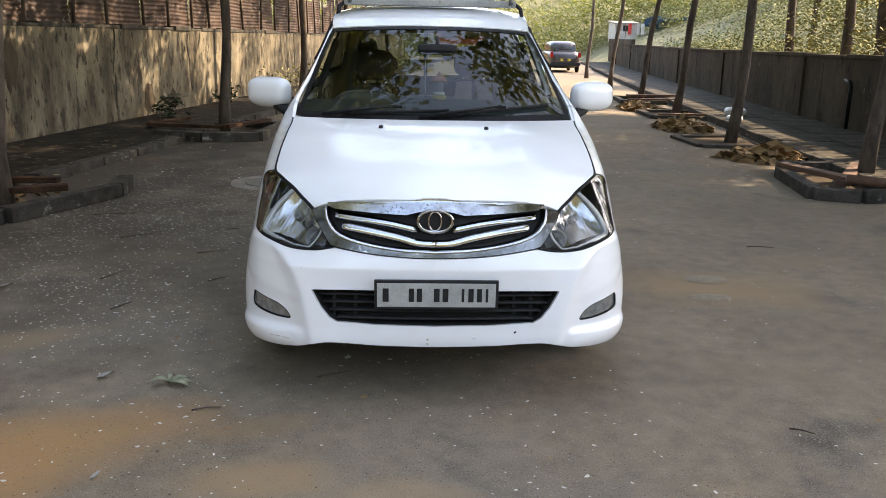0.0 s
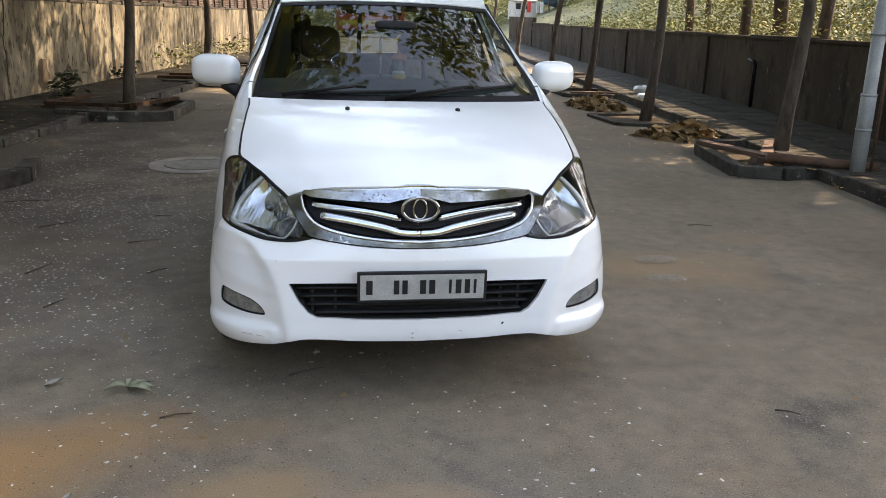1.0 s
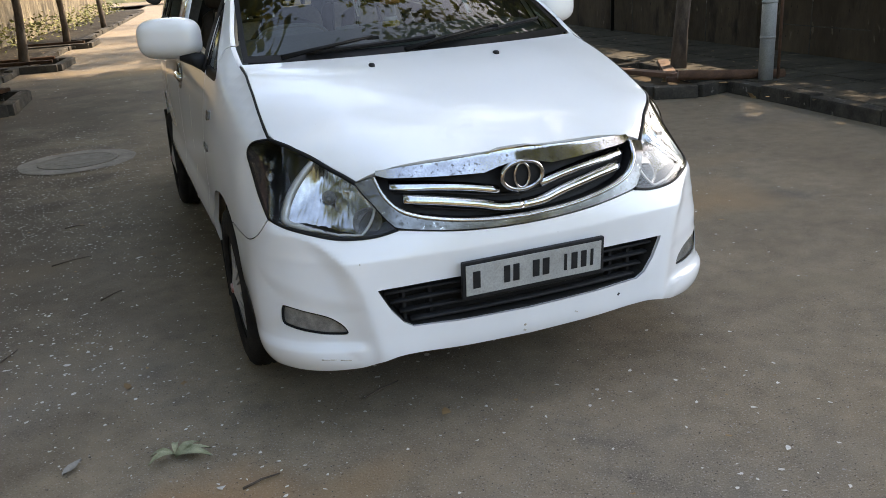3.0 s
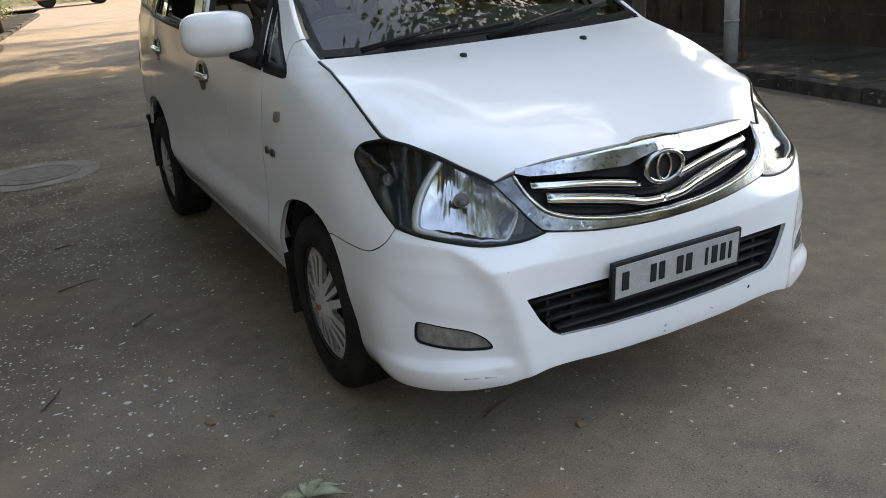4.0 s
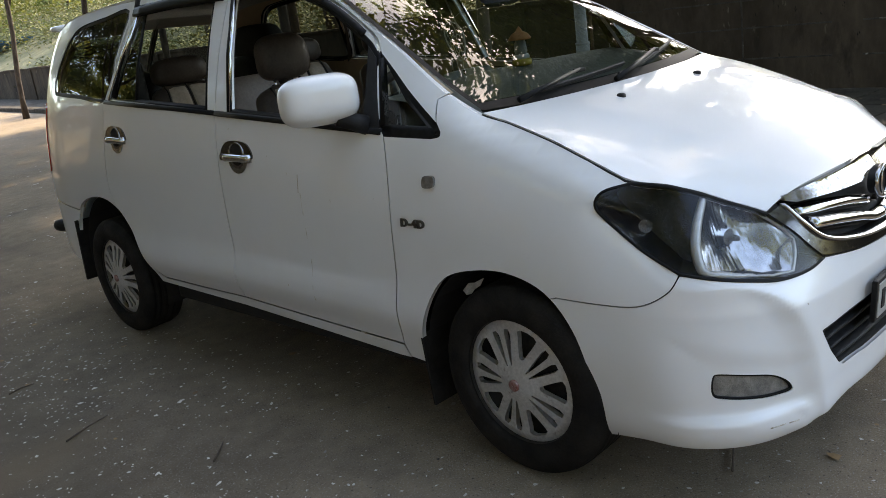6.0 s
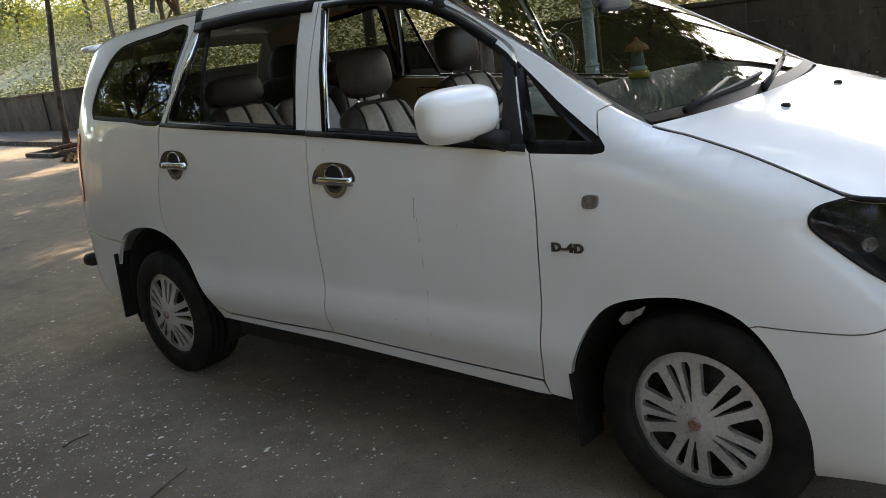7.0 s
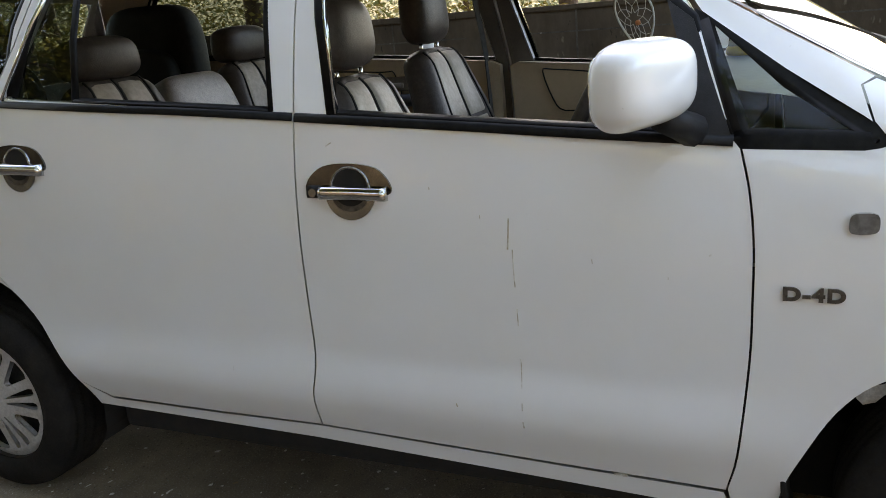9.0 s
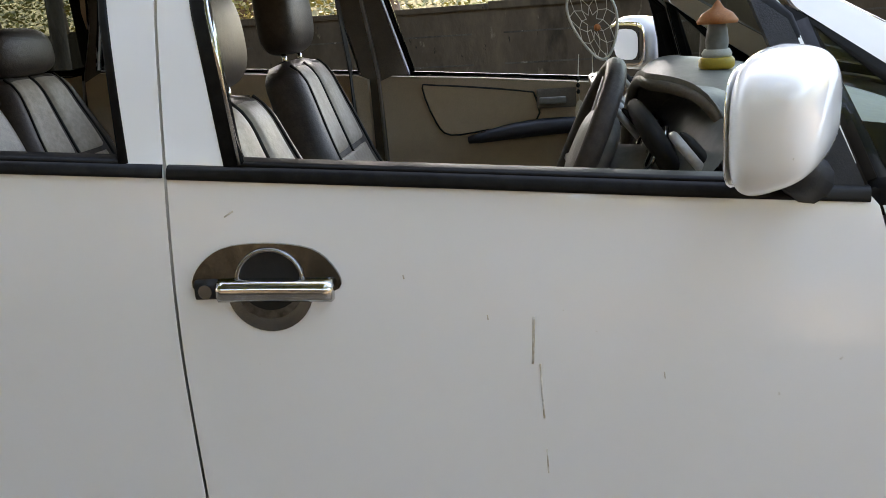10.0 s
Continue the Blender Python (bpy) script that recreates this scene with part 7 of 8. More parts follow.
heap(4.75, 8.05, 0.62, 0.55, 0.24, 320, 0.24, 5, "heap of large dry leaves beside the kerb")
heap(4.85, 12.1, 0.5, 0.9, 0.24, 260, 0.24, 6, "heap of brown dry leaves beside the kerb")
heap(5.2, 16.6, 0.5, 0.8, 0.26, 260, 0.24, 8, "sunlit heap of orange dry leaves")
heap(5.3, 5.9, 0.5, 0.7, 0.05, 90, 0.12, 9, "dry leaves lying in the tree pit")
heap(4.95, 4.2, 0.3, 0.5, 0.03, 50, 0.10, 10, "dry leaves in the gutter")
heap(-3.8, 4.4, 0.6, 0.7, 0.04, 80, 0.10, 12, "dry leaves in the tree pit")
bm = bmesh.new()
pillow(bm, (6.0, 12.6, 0.17), (0.34, 0.3, 0.14), 2.4, nu=16, nv=10)
for vv in bm.verts:
    vv.co += Vector((noise.noise(vv.co * 9), noise.noise(vv.co * 9 + Vector((5, 0, 0))), 0)) * 0.03
tagged(link_mesh("plastic_bag", bm, mat("white_plastic", (0.7, 0.72, 0.75), 0.4, color2=(0.6, 0.62, 0.66), scale=9), smooth=True), "crumpled white plastic bag on the footway", "bag")

# steel pole with a conduit and box
pole = tagged(new("street_pole"), "grey steel street pole with a thin conduit", "pole")
bm = bmesh.new()
tube(bm, [(5.16, 4.70, -0.05), (5.16, 4.70, 0.9), (5.16, 4.70, 0.92), (5.16, 4.70, 6.5)], [0.075, 0.075, 0.064, 0.06], 18)
part("shaft", bm, STEEL, pole, "", True)
for zz in (0.9, 1.5, 0.55):
    bm = bmesh.new()
    tube(bm, [(5.16, 4.70, zz - 0.012), (5.16, 4.70, zz + 0.012)], 0.079, 18)
    part("collar", bm, STEEL, pole, "", True)
bm = bmesh.new()
tube(bm, [(5.28, 4.65, 0.1), (5.27, 4.65, 1.5), (5.25, 4.67, 3.0)], 0.016, 8)
part("conduit", bm, PLANK, pole, "rusty conduit", True)
bm = bmesh.new()
box(bm, (5.29, 4.63, 1.62), (0.10, 0.13, 0.24), bevel=0.01)
part("switch_box", bm, STEEL, pole)

# ---- things on the road ----
mh = tagged(new("manhole"), "round manhole cover in a pale concrete ring", "manhole", kind="structure")
bm = bmesh.new()
MC = Vector((-1.575, 5.66, 0))
ring = [[bm.verts.new(MC + Vector((r * math.cos(a) * (1 + (0.05 * noise.noise(Vector((2 * math.cos(a), 2 * math.sin(a), r * 3))) if r > 0.4 else 0)), r * math.sin(a) * (1 + (0.05 * noise.noise(Vector((2 * math.cos(a), 2 * math.sin(a), r))) if r > 0.4 else 0)), z)))
         for a in [2 * math.pi * k / 48 for k in range(48)]] for r, z in ((0.50, 0.0065), (0.47, 0.009), (0.345, 0.010), (0.34, 0.008))]
for a, b in zip(ring, ring[1:]):
    for k in range(48):
        bm.faces.new((a[k], a[(k + 1) % 48], b[(k + 1) % 48], b[k]))
part("ring", bm, mat("pale_mortar", (0.15, 0.13, 0.105), 0.92, color2=(0.25, 0.222, 0.185), scale=5, bump=0.5, bump_scale=60), mh, "pale mortar ring")
bm = bmesh.new()
lathe(bm, [(0.335, 0.0), (0.332, 0.014), (0.30, 0.015), (0.295, 0.0115), (0.20, 0.0115), (0.195, 0.015), (0.10, 0.015), (0.001, 0.0115)], 40, Matrix.Translation(MC) @ Matrix.Rotation(radians(-90), 4, "Y"))
part("cover", bm, mat("cast_iron_cover", (0.12, 0.105, 0.085), 0.85, color2=(0.19, 0.165, 0.135), scale=14, bump=0.8, bump_scale=50), mh, "dusty iron cover")
for (x, y, rx, ry) in ((1.86, 2.0, 0.115, 0.075), (1.75, 1.58, 0.11, 0.06)):
    bm = bmesh.new()
    n = 30
    c = bm.verts.new((x, y, 0.016))
    o = [bm.verts.new((x + rx * math.cos(a) * (1 + 0.1 * math.sin(3 * a)), y + ry * math.sin(a) * (1 + 0.1 * math.cos(2 * a)), 0.013)) for a in [2 * math.pi * k / n for k in range(n)]]
    e = [bm.verts.new((x + rx * 1.3 * math.cos(a), y + ry * 1.3 * math.sin(a), 0.003)) for a in [2 * math.pi * k / n for k in range(n)]]
    for k in range(n):
        bm.faces.new((c, o[k], o[(k + 1) % n]))
        bm.faces.new((o[k], e[k], e[(k + 1) % n], o[(k + 1) % n]))
    tagged(link_mesh("dried_mud", bm, mat("dried_mud", (0.19, 0.15, 0.105), 0.95, color2=(0.25, 0.20, 0.14), scale=25, bump=0.9, bump_scale=70), smooth=True), "round pat of dried brown mud on the road", "mud pat", "mud pats")


def flecks(name, count, area, smin, smax, material, seed, label, z=0.0055):
    """Flat ragged flecks strewn on the road, as one mesh."""
    r = random.Random(seed)
    vs, fs = [], []
    for _ in range(count):
        x, y = area(r)
        s, st, a0 = r.uniform(smin, smax) * (1.8 if r.random() < 0.06 else 1), r.uniform(0.4, 1.0), r.uniform(0, 6.28)
        k0, n = len(vs), r.choice((5, 6, 7))
        for k in range(n):
            a = 2 * math.pi * k / n
            q = s * r.uniform(0.25, 1.0)
            px, py = q * math.cos(a), q * st * math.sin(a)
            vs.append((x + px * math.cos(a0) - py * math.sin(a0), y + px * math.sin(a0) + py * math.cos(a0), z + r.uniform(0, 0.001)))
        fs.append(list(range(k0, k0 + n)))
    me = bpy.data.meshes.new(name)
    me.from_pydata(vs, [], fs)
    me.materials.append(material)
    return tagged(new(name, me), label, "litter", kind="stuff")


def clumped(cx, cy, sx_, sy_):
    def f(r):
        x, y = r.gauss(cx, sx_), r.gauss(cy, sy_)
        while noise.noise(Vector((x * 0.9, y * 0.9, 3))) < r.uniform(-0.5, 0.25):
            x, y = r.gauss(cx, sx_), r.gauss(cy, sy_)
        return x, y
    return f


flecks("pale_flecks", 7500, clumped(-2.15, 4.2, 0.85, 2.0), 0.003, 0.0125, FLECK, 3, "pale flecks strewn over the asphalt")
flecks("pale_flecks", 700, clumped(-1.5, 0.8, 1.0, 1.0), 0.003, 0.012, FLECK, 4, "pale flecks strewn over the asphalt")
flecks("pale_flecks", 260, clumped(2.2, 2.6, 1.3, 2.0), 0.004, 0.014, FLECK, 5, "pale flecks strewn over the asphalt")
flecks("pale_flecks", 260, clumped(-0.5, -0.7, 1.3, 0.5), 0.004, 0.015, FLECK, 6, "pale flecks strewn over the asphalt")
flecks("pale_flecks", 900, lambda r: (r.uniform(-4, 4.2), r.uniform(6, 20)), 0.008, 0.03, FLECK, 8, "pale flecks strewn over the asphalt")
GRIT_D = mat("dark_grit", (0.05, 0.042, 0.034), 0.95, color2=(0.08, 0.066, 0.052), scale=30)
flecks("grit", 5200, lambda r: (r.gauss(-0.6, 1.7), r.uniform(-3.0, 3.2)), 0.0016, 0.0048, CONC, 14, "pale grit lying in the asphalt", 0.0045)
flecks("grit", 4200, lambda r: (r.gauss(-0.4, 1.8), r.uniform(-3.0, 3.4)), 0.0018, 0.0055, GRIT_D, 15, "dark grit lying in the asphalt", 0.0045)
flecks("grit", 2600, lambda r: (r.gauss(0.2, 2.2), r.uniform(-2.6, 6.0)), 0.003, 0.0085, CONC, 17, "pale grit lying in the asphalt", 0.0045)
flecks("grit", 1600, lambda r: (r.gauss(-1.5, 0.5), r.gauss(-0.45, 0.3)), 0.0015, 0.0045, GRIT_D, 16, "dark grit in the tan dust", 0.0045)
flecks("leaf_scraps", 260, lambda r: (r.uniform(-3.6, 4.2), r.uniform(-1.2, 12)), 0.008, 0.026, DRYLEAF, 9, "scraps of dry leaf on the road", 0.007)
flecks("leaf_scraps", 420, lambda r: tuple(rd(r.choice((UL - r.uniform(-0.5, 1.5), UR + r.uniform(-0.5, 1.6))), r.uniform(0, 24)).xy), 0.02, 0.05, DRYLEAF, 10, "dry leaves on the footways", 0.122)


def twig(pts, r0, label):
    bm = bmesh.new()
    tube(bm, [(x, y, 0.008 + z) for x, y, z in pts], [r0, r0 * 0.8, r0 * 0.5][:len(pts)], 6)
    return tagged(link_mesh("twig", bm, BARK, smooth=True), label, "twig", "twigs")


for (x, y, a, ln) in ((-1.775, 1.34, 62, 0.16), (-2.25, 3.1, 40, 0.3), (-1.55, 2.6, 20, 0.22), (-0.95, -0.05, 15, 0.12), (-2.05, 2.0, 70, 0.25), (-0.45, 0.33, 25, 0.17), (-1.35, 1.9, 45, 0.14), (-2.7, 3.9, 10, 0.35), (1.5, -0.25, -30, 0.1), (-1.55, 3.35, 5, 0.12), (2.6, 2.9, -10, 0.2)):
    ca, sa_ = math.cos(radians(a)), math.sin(radians(a))
    twig([(x - ca * ln / 2, y - sa_ * ln / 2, 0), (x + 0.1 * ln * sa_, y, 0.006), (x + ca * ln / 2, y + sa_ * ln / 2, 0)], 0.0042, "thin dry twig on the asphalt")
for (x, y, a, ln) in ((-1.49, 0.29, 40, 0.075), (-0.72, -0.95, 25, 0.05), (-2.35, 0.95, -15, 0.07), (-2.6, 1.7, 30, 0.08), (-1.2, -0.62, 60, 0.045)):
    bm = bmesh.new()
    d, w = Vector((math.cos(radians(a)), math.sin(radians(a)), 0)), Vector((-math.sin(radians(a)), math.cos(radians(a)), 0))
    rows = [[bm.verts.new(Vector((x, y, 0.007)) + d * ln * (t - 0.5) + w * sd * ln * 0.24 * math.sin(math.pi * min(t + 0.06, 1)) + Vector((0, 0, 0.012 * t + 0.008 * abs(sd)))) for sd in (-1, 0, 1)] for t in (0, 0.25, 0.5, 0.75, 1)]
    for p, q in zip(rows, rows[1:]):
        for i in range(2):
            bm.faces.new((p[i], p[i + 1], q[i + 1], q[i]))
    tagged(link_mesh("dry_leaf", bm, CONC, smooth=True), "pale curled dry leaf on the asphalt", "leaf", "dry leaves")
# crumpled bag on the footway and the drain pipe on the wall
bm = bmesh.new()
pillow(bm, (6.54, 14.01, 0.19), (0.46, 0.34, 0.17), 2.4, nu=30, nv=18)
for vv in bm.verts:
    vv.co += Vector((noise.noise(vv.co * 9), noise.noise(vv.co * 9 + Vector((5, 0, 0))), 0.6 * noise.noise(vv.co * 11))) * 0.05
    vv.co.z = max(vv.co.z, 0.119)
tagged(link_mesh("plastic_bag", bm, mat("white_plastic_film", (0.66, 0.66, 0.65), 0.35, color2=(0.74, 0.74, 0.73), scale=20), smooth=True), "crumpled white plastic bag on the footway", "bag")
bm = bmesh.new()
tube(bm, [rd(6.10, 12.2, 0.11), rd(6.10, 12.2, 0.86), rd(6.10, 12.25, 0.93), rd(6.10, 12.5, 0.96)], 0.035, 10)
tagged(link_mesh("drain_pipe", bm, TRIM, smooth=True), "dark drain pipe with an elbow against the wall", "pipe")
# the sprig of green leaves
sp = tagged(new("green_sprig"), "wilted green leaf sprig on the road", "leaf")
GL = mat("wilted_green", (0.14, 0.15, 0.075), 0.7, color2=(0.30, 0.30, 0.19), scale=30)
for k, (a, ln) in enumerate(((5, 0.11), (35, 0.10), (-25, 0.12), (160, 0.08), (200, 0.09), (80, 0.06))):
    bm = bmesh.new()
    d, w = Vector((math.cos(radians(a)), math.sin(radians(a)), 0)), Vector((-math.sin(radians(a)), math.cos(radians(a)), 0))
    o = Vector((-1.18, 0.205, 0.008 + 0.003 * k))
    rows = []
    for t in (0, 0.25, 0.5, 0.75, 1.0):
        c, hw = o + d * ln * t + Vector((0, 0, 0.02 * math.sin(math.pi * t))), ln * 0.17 * math.sin(math.pi * min(t + 0.05, 1)) + 0.001
        rows.append([bm.verts.new(c - w * hw + Vector((0, 0, 0.004))), bm.verts.new(c), bm.verts.new(c + w * hw + Vector((0, 0, 0.004)))])
    for p, q in zip(rows, rows[1:]):
        for i in range(2):
            bm.faces.new((p[i], p[i + 1], q[i + 1], q[i]))
    part("leaf", bm, GL, sp, "", True)


# ---- distance: hillside, scrub, junction ----
def hill(name, x0, x1, y0, y1, fn, label, n=70, m=70):
    bm = bmesh.new()
    g = [[bm.verts.new((x0 + (x1 - x0) * i / n, y0 + (y1 - y0) * j / m, fn(x0 + (x1 - x0) * i / n, y0 + (y1 - y0) * j / m))) for j in range(m + 1)] for i in range(n + 1)]
    for i in range(n):
        for j in range(m):
            bm.faces.new((g[i][j], g[i + 1][j], g[i + 1][j + 1], g[i][j + 1]))
    return tagged(link_mesh(name, bm, HILLM, smooth=True), label, "hillside", kind="structure")


def hz(x, y):
    d = max(0.0, (x - 12 - 0.1 * max(0, 30 - y))) if y < 70 else x - 12
    rise = 11 * (1 - math.exp(-max(0, d) / 22)) * min(1.0, max(0.18, 0.18 + 0.82 * (y + 4) / 9))
    back = 14 * (1 - math.exp(-max(0, y - 74) / 25))
    return -0.2 + max(rise, back) + 1.2 * noise.noise(Vector((x * 0.12, y * 0.12, 0))) * min(1, max(d, y - 74, 0) / 6)


hill("hillside", 11, 110, -60, 74, hz, "dry green hillside beyond the wall")
hill("hillside_end", -90, 110, 74, 150, hz, "dry green hillside beyond the junction")
# unseen banks added behind the camera's start and past the left fence block low sky
def bank(x, y):
    d = max(-14 - y, -10.5 - x + 0.12 * y, 0)
    return -0.2 + (7.5 if y < -14 else 10.0) * (1 - math.exp(-d / 5)) + 0.8 * noise.noise(Vector((x * 0.3, y * 0.3, 5))) * min(1, d / 3)


hill("hillside_back", -60, 60, -60, -14, bank, "unseen bank added behind the road to block low sky", 50, 30)
hill("hillside_left", -60, -10, -14, 74, bank, "unseen bank added past the fence to block low sky", 40, 50)
SCRUB = mat("yellow_green_scrub", (0.10, 0.115, 0.03), 0.8, color2=(0.27, 0.25, 0.08), scale=0.9, spots=[(1.7, 0.6, 0.72, (0.055, 0.07, 0.02))])
r = random.Random(21)
cs = []
for _ in range(1500):
    x, y = 12.5 + abs(r.gauss(0, 9)), r.uniform(-25, 74)
    if not (42 < y < 62 and x < 17.5):                 # open ground before the hut
        cs.append((x, y, hz(x, y) + r.uniform(0.1, 1.1)))
tagged(leaf_cloud("scrub", cs, 80, 0.55, 0.15, SCRUB, None, 31), "yellow-green scrub on the hillside", "scrub", kind="stuff")
cs = []
for _ in range(420):
    x, y = r.uniform(19, 34), r.uniform(30, 64)
    if r.random() < 0.5:
        x, y = r.uniform(4, 34), r.uniform(65.5, 72)
    cs.append((x, y, hz(x, y) + r.uniform(0.4, 4.5)))
tagged(leaf_cloud("woodland", cs, 70, 0.95, 0.30, LEAF, None, 37), "green woodland behind the hut and the junction", "trees", kind="stuff")
cs = []
for vv in np.arange(5, 44, 0.16):
    p = rd(WR + r.uniform(1.5, 4.2), vv, 0)
    cs.append((p.x, p.y, r.choice((0.8, 1.3, 1.6, 2.1, 2.8) if vv < 24 else (0.7, 1.0, 1.2)) + r.uniform(-0.3, 0.3)))
tagged(leaf_cloud("bushes", cs, 150, 0.42, 0.12, SCRUB, None, 36), "sunlit yellow-green bushes behind the wall", "bush", kind="stuff")
cs = []
for _ in range(700):
    x, y = r.uniform(-45, 45), 75 + abs(r.gauss(0, 8))
    cs.append((x, y, hz(x, y) + r.uniform(0.2, 1.8)))
tagged(leaf_cloud("scrub", cs, 60, 0.8, 0.26, SCRUB, None, 32), "scrub on the slope behind the junction", "scrub", kind="stuff")
cs = []
for _ in range(700):
    if r.random() < 0.5:
        x, y = r.uniform(-30, 30), -15 - abs(r.gauss(0, 5))
    else:
        x, y = -11.5 - abs(r.gauss(0, 5)), r.uniform(-14, 60)
    cs.append((x, y, bank(x, y) + r.uniform(0.2, 1.6)))
tagged(leaf_cloud("scrub", cs, 24, 0.8, 0.45, LEAF, None, 35), "green growth on the added banks", "scrub", kind="stuff")
cs = [(WLx, y, z) for WLx, y, z in [(rd(WL - 0.8 - r.random(), vv, 0).x, rd(WL - 1, vv, 0).y, r.uniform(1.6, 3.4)) for vv in np.arange(4, 44, 0.6)]]
tagged(leaf_cloud("hedge", cs, 26, 0.4, 0.24, LEAF, None, 33), "dark shrubs behind the sheet fence", "shrub", kind="stuff")
cs = []
for vv in np.arange(17.5, 44, 0.35):
    p = rd(WL + r.uniform(0.1, 0.8), vv, 0.1 + r.uniform(0.05, 0.5))
    cs.append(tuple(p))
tagged(leaf_cloud("weeds", cs, 22, 0.2, 0.13, SCRUB, None, 34), "green weeds along the foot of the wall", "weeds", kind="stuff")
for k, (x, y) in enumerate(((-4.55, 11.9), (-4.3, 15.6))):
    tagged(leaf_cloud("wall_plant", [(x, y, 0.25), (x + 0.1, y + 0.1, 0.4), (x, y + 0.1, 0.12)], 40, 0.10, 0.15, mat("dark_wall_plant", (0.018, 0.026, 0.010), 0.7, color2=(0.04, 0.05, 0.018), scale=6), None, 60 + k), "small plant at the foot of the wall", "plant", kind="stuff")

# trees round the junction
for k, (x, y, h) in enumerate(((14.5, 28, 6), (19, 40, 7.5), (3, 68, 7), (24, 62, 7), (-6, 66, 7.5), (22, 48, 8), (-14, 60, 8), (19, 24, 6), (17, 12, 5.5))):
    tree((x, y, hz(x, y) if x > 11 else 0), h, (0, 0), 0.14, 2.6, 120 + k, "sunlit yellow-green tree on the slope", per=46, fork=2.0, leaf=0.26)


# ---- far things at the junction ----
def wheels_for(parent, pts, r, w):
    for x, y in pts:
        bm = bmesh.new()
        lathe(bm, [(0.001, -w / 2), (r * 0.6, -w / 2), (r, -w / 2 + 0.03), (r, w / 2 - 0.03), (r * 0.6, w / 2), (0.001, w / 2)], 20, Matrix.Translation((x, y, r)))
        part("wheel", bm, TYRE, parent, "", True)


hb = tagged(new("parked_hatchback"), "dark red hatchback parked beside the wall", "car")
DKRED = mat("dusty_dark_paint", (0.022, 0.016, 0.016), 0.35, coat=0.6, color2=(0.038, 0.028, 0.027), scale=6)
hx, hy = 7.3, 39.0
bm = bmesh.new()
pillow(bm, (hx, hy + 1.8, 0.62), (1.62, 3.7, 0.86), 5, nu=36, nv=18)
part("body", bm, DKRED, hb, "", True)
bm = bmesh.new()
pillow(bm, (hx, hy + 1.75, 1.12), (1.40, 2.5, 0.80), 4, nu=36, nv=18)
part("cabin", bm, DKRED, hb, "", True)
bm = bmesh.new()
box(bm, (hx, hy + 0.56, 1.20), (1.12, 0.04, 0.36), Euler((radians(-16), 0, 0)).to_matrix(), 0.015)
part("rear_window", bm, TINTED, hb)
for sg in (-1, 1):
    bm = bmesh.new()
    box(bm, (hx + sg * 0.69, hy + 0.02, 0.86), (0.14, 0.06, 0.26), bevel=0.02)
    part("tail_lamp", bm, REDLENS, hb)
    bm = bmesh.new()
    pillow(bm, (hx + sg * 0.86, hy + 2.5, 1.0), (0.16, 0.08, 0.12), 3, nu=12, nv=8)
    part("door_mirror", bm, DKRED, hb, "", True)
bm = bmesh.new()
box(bm, (hx, hy - 0.03, 0.62), (0.5, 0.03, 0.12), bevel=0.005)
part("number_plate", bm, YELLOW, hb, "yellow plate")
bm = bmesh.new()
box(bm, (hx, hy - 0.02, 0.42), (1.5, 0.12, 0.16), bevel=0.03)
part("bumper", bm, BLACK, hb)
wheels_for(hb, ((hx - 0.7, hy + 0.6), (hx + 0.7, hy + 0.6), (hx - 0.7, hy + 3.0), (hx + 0.7, hy + 3.0)), 0.28, 0.18)

bus = tagged(new("bus"), "red and orange bus standing at the junction", "bus")
BUSR = mat("red_bus_paint", (0.42, 0.06, 0.03), 0.4, coat=0.5, color2=(0.5, 0.12, 0.05), scale=2)
bx_, by_ = 3.6, 57.0
bm = bmesh.new()
box(bm, (bx_, by_, 1.50), (4.6, 2.4, 2.1), bevel=0.18)
part("body", bm, BUSR, bus)
bm = bmesh.new()
box(bm, (bx_, by_ - 1.21, 0.95), (4.4, 0.02, 0.35), bevel=0.005)
part("stripe", bm, YELLOW, bus, "yellow stripe")
for k in range(3):
    bm = bmesh.new()
    box(bm, (bx_ - 1.45 + 1.45 * k, by_ - 1.2, 1.85), (1.15, 0.04, 0.7), bevel=0.02)
    part("window", bm, TINTED, bus)
wheels_for(bus, ((bx_ - 1.5, by_ - 1.0), (bx_ + 1.5, by_ - 1.0), (bx_ - 1.5, by_ + 1.0), (bx_ + 1.5, by_ + 1.0)), 0.48, 0.28)
for o in bus.children:
    if o.name.startswith("wheel"):
        c = sum((v.co for v in o.data.vertices), Vector()) / len(o.data.vertices)
        o.data.transform(Matrix.Translation(c) @ Matrix.Rotation(radians(90), 4, "Z") @ Matrix.Translation(-c))

hut = tagged(new("hut"), "small white hut with washing hung outside", "hut")
WHW = mat("dull_whitewash", (0.38, 0.36, 0.32), 0.9, color2=(0.50, 0.48, 0.44), scale=2)
bm = bmesh.new()
box(bm, (11.5, 45.0, 0.95), (2.4, 3.0, 1.9), bevel=0.03)
part("wall", bm, WHW, hut)
bm = bmesh.new()
box(bm, (11.5, 45.0, 1.97), (2.7, 3.3, 0.14), Euler((radians(4), 0, 0)).to_matrix(), 0.02)
part("roof", bm, CONC, hut, "grey sheet roof")
for k, dx in enumerate((-0.8, -0.1)):
    bm = bmesh.new()
    box(bm, (11.5 + dx, 43.5, 1.35), (0.5, 0.08, 0.6), bevel=0.01)
    part("window", bm, DARK, hut)
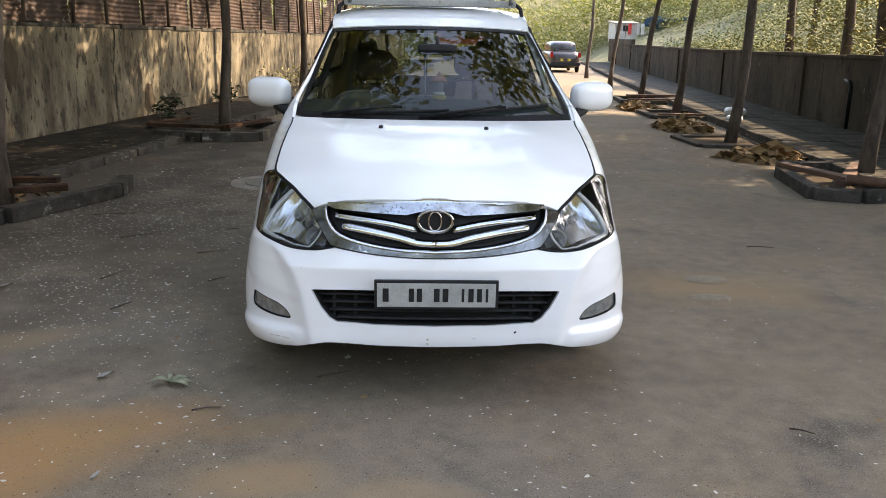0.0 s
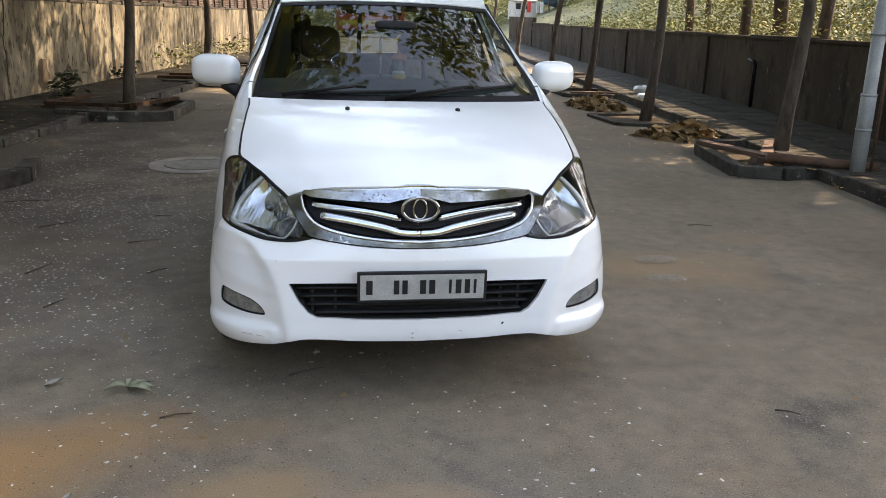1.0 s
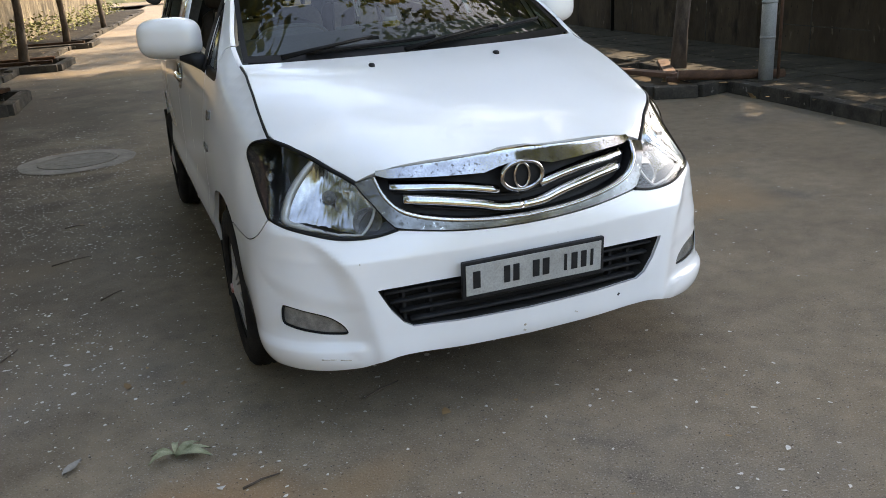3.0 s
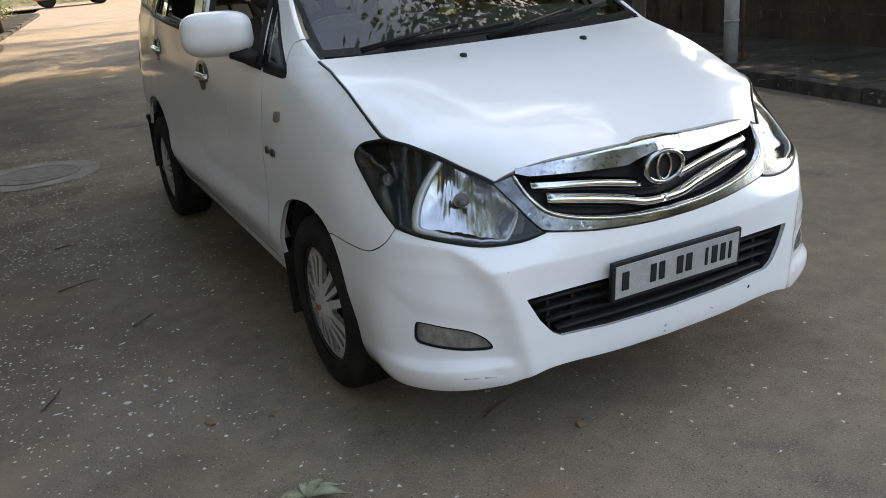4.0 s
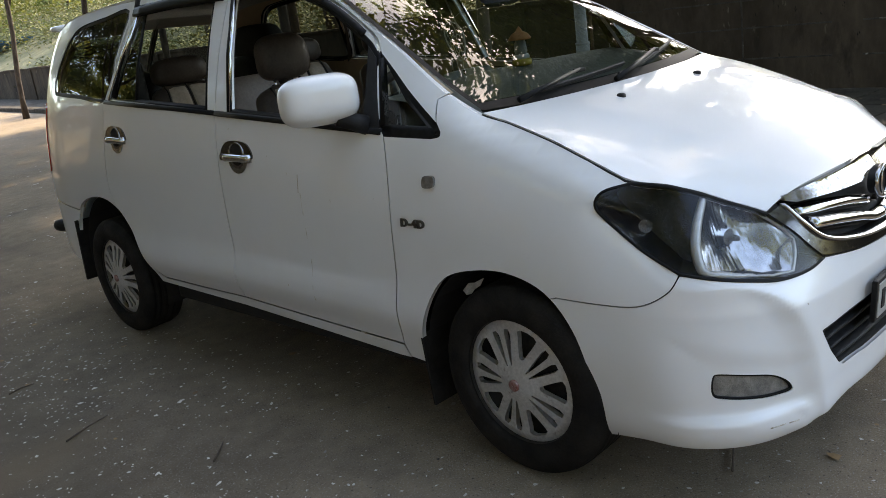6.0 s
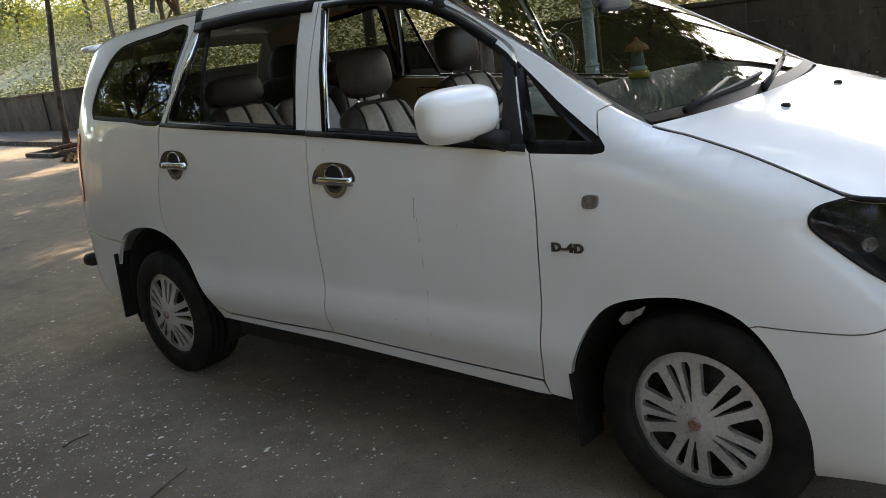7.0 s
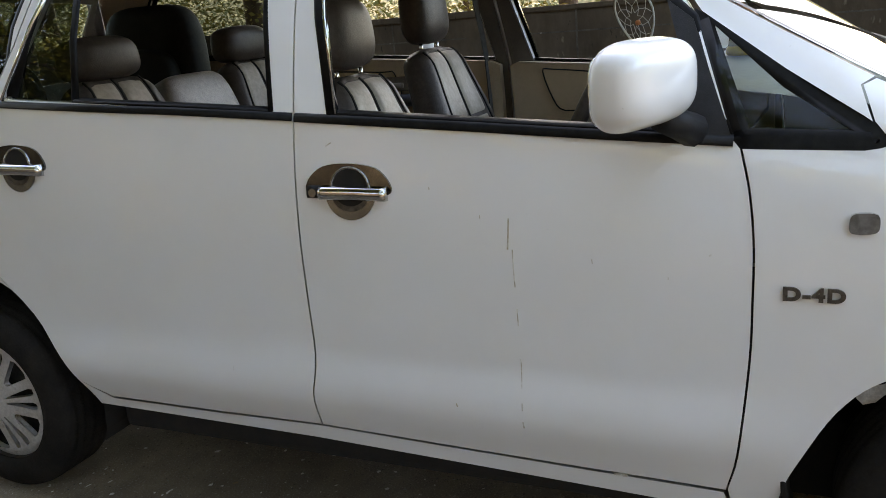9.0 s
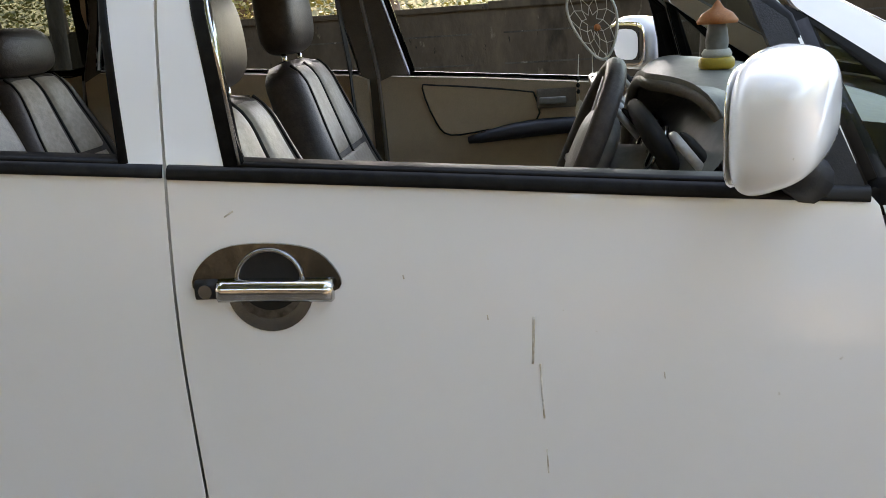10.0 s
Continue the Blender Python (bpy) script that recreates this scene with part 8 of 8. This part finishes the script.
for dx, mt, nm in ((-0.2, mat("red_cloth", (0.5, 0.04, 0.03), 0.9, color2=(0.58, 0.07, 0.05), scale=8), "red cloth"), (0.7, WHW, "white cloth"), (1.15, PALE, "pale cloth")):
    bm = bmesh.new()
    n = 12
    rows = [[bm.verts.new((11.75 + dx + 0.034 * i, 43.0 + 0.04 * math.sin(i * 1.4), z - 0.45)) for i in range(n)] for z in (1.2, 1.7, 2.3)]
    for a, b in zip(rows, rows[1:]):
        for i in range(n - 1):
            bm.faces.new((a[i], a[i + 1], b[i + 1], b[i]))
    tagged(link_mesh("washing", bm, mt, smooth=True), nm + " hung out to dry on a line", "cloth", "washing")
bm = bmesh.new()
tube(bm, [(11.3, 43.0, 1.87), (13.9, 43.0, 1.87)], 0.012, 5)
tagged(link_mesh("washing_line", bm, STEEL), "washing line strung beside the hut", "line")
for px_ in (11.3, 13.9):
    bm = bmesh.new()
    tube(bm, [(px_, 43.0, 0), (px_, 43.0, 1.9)], 0.03, 6)
    tagged(link_mesh("line_post", bm, BARK), "wooden post holding the washing line", "post", "line posts")
bm = bmesh.new()
n = 16
rows = [[bm.verts.new((14.2 + 0.30 * i, 57.6 + 0.5 * j + 0.1 * math.sin(i), 1.95 - 0.12 * j + 0.12 * math.sin(i * 0.9 + j))) for i in range(n)] for j in range(7)]
for a, b in zip(rows, rows[1:]):
    for i in range(n - 1):
        bm.faces.new((a[i], a[i + 1], b[i + 1], b[i]))
tp = tagged(new("tarpaulin_shelter"), "bright blue tarpaulin stretched over poles", "shelter")
part("tarpaulin", bm, mat("blue_tarpaulin", (0.02, 0.16, 0.55), 0.5, color2=(0.04, 0.22, 0.62), scale=5), tp, "", True)
for px_, py_ in ((14.3, 57.7), (18.6, 57.7), (14.3, 60.4), (18.6, 60.4)):
    bm = bmesh.new()
    tube(bm, [(px_, py_, 0), (px_, py_, 1.95 - 0.24 * (py_ - 57.6))], 0.035, 6)
    part("pole", bm, BARK, tp)


# the hut and its washing stand up the slope past the junction
for ob in [o for o in scene.objects if o.type == "MESH" and (o.parent == hut or o.name.split(".")[0] in ("washing", "washing_line", "line_post"))]:
    ob.data.transform(Matrix.Translation((15.6, 62.0, 1.45)) @ Matrix.Diagonal((0.72, 0.72, 0.72, 1)) @ Matrix.Translation((-11.5, -45.0, 0)))


for ob in [o for o in scene.objects if o.parent == tp]:
    ob.data.transform(Matrix.Translation((2.6, 1.5, 1.25)))


# ---- the road climbs gently past the bend ----
def climb(y):
    return 0.006 * (np.maximum(y - 25.0, 0) - 4 * (1 - np.exp(-np.maximum(y - 25.0, 0) / 4)))


for me in {ob.data for ob in scene.objects if ob.type == "MESH"}:
    co = np.empty(len(me.vertices) * 3, np.float32)
    me.vertices.foreach_get("co", co)
    co = co.reshape(-1, 3)
    if len(co) and co[:, 1].max() > 25 and not me.name.startswith("ground"):
        co[:, 2] += climb(co[:, 1])
        me.vertices.foreach_set("co", co.ravel())
        me.update()
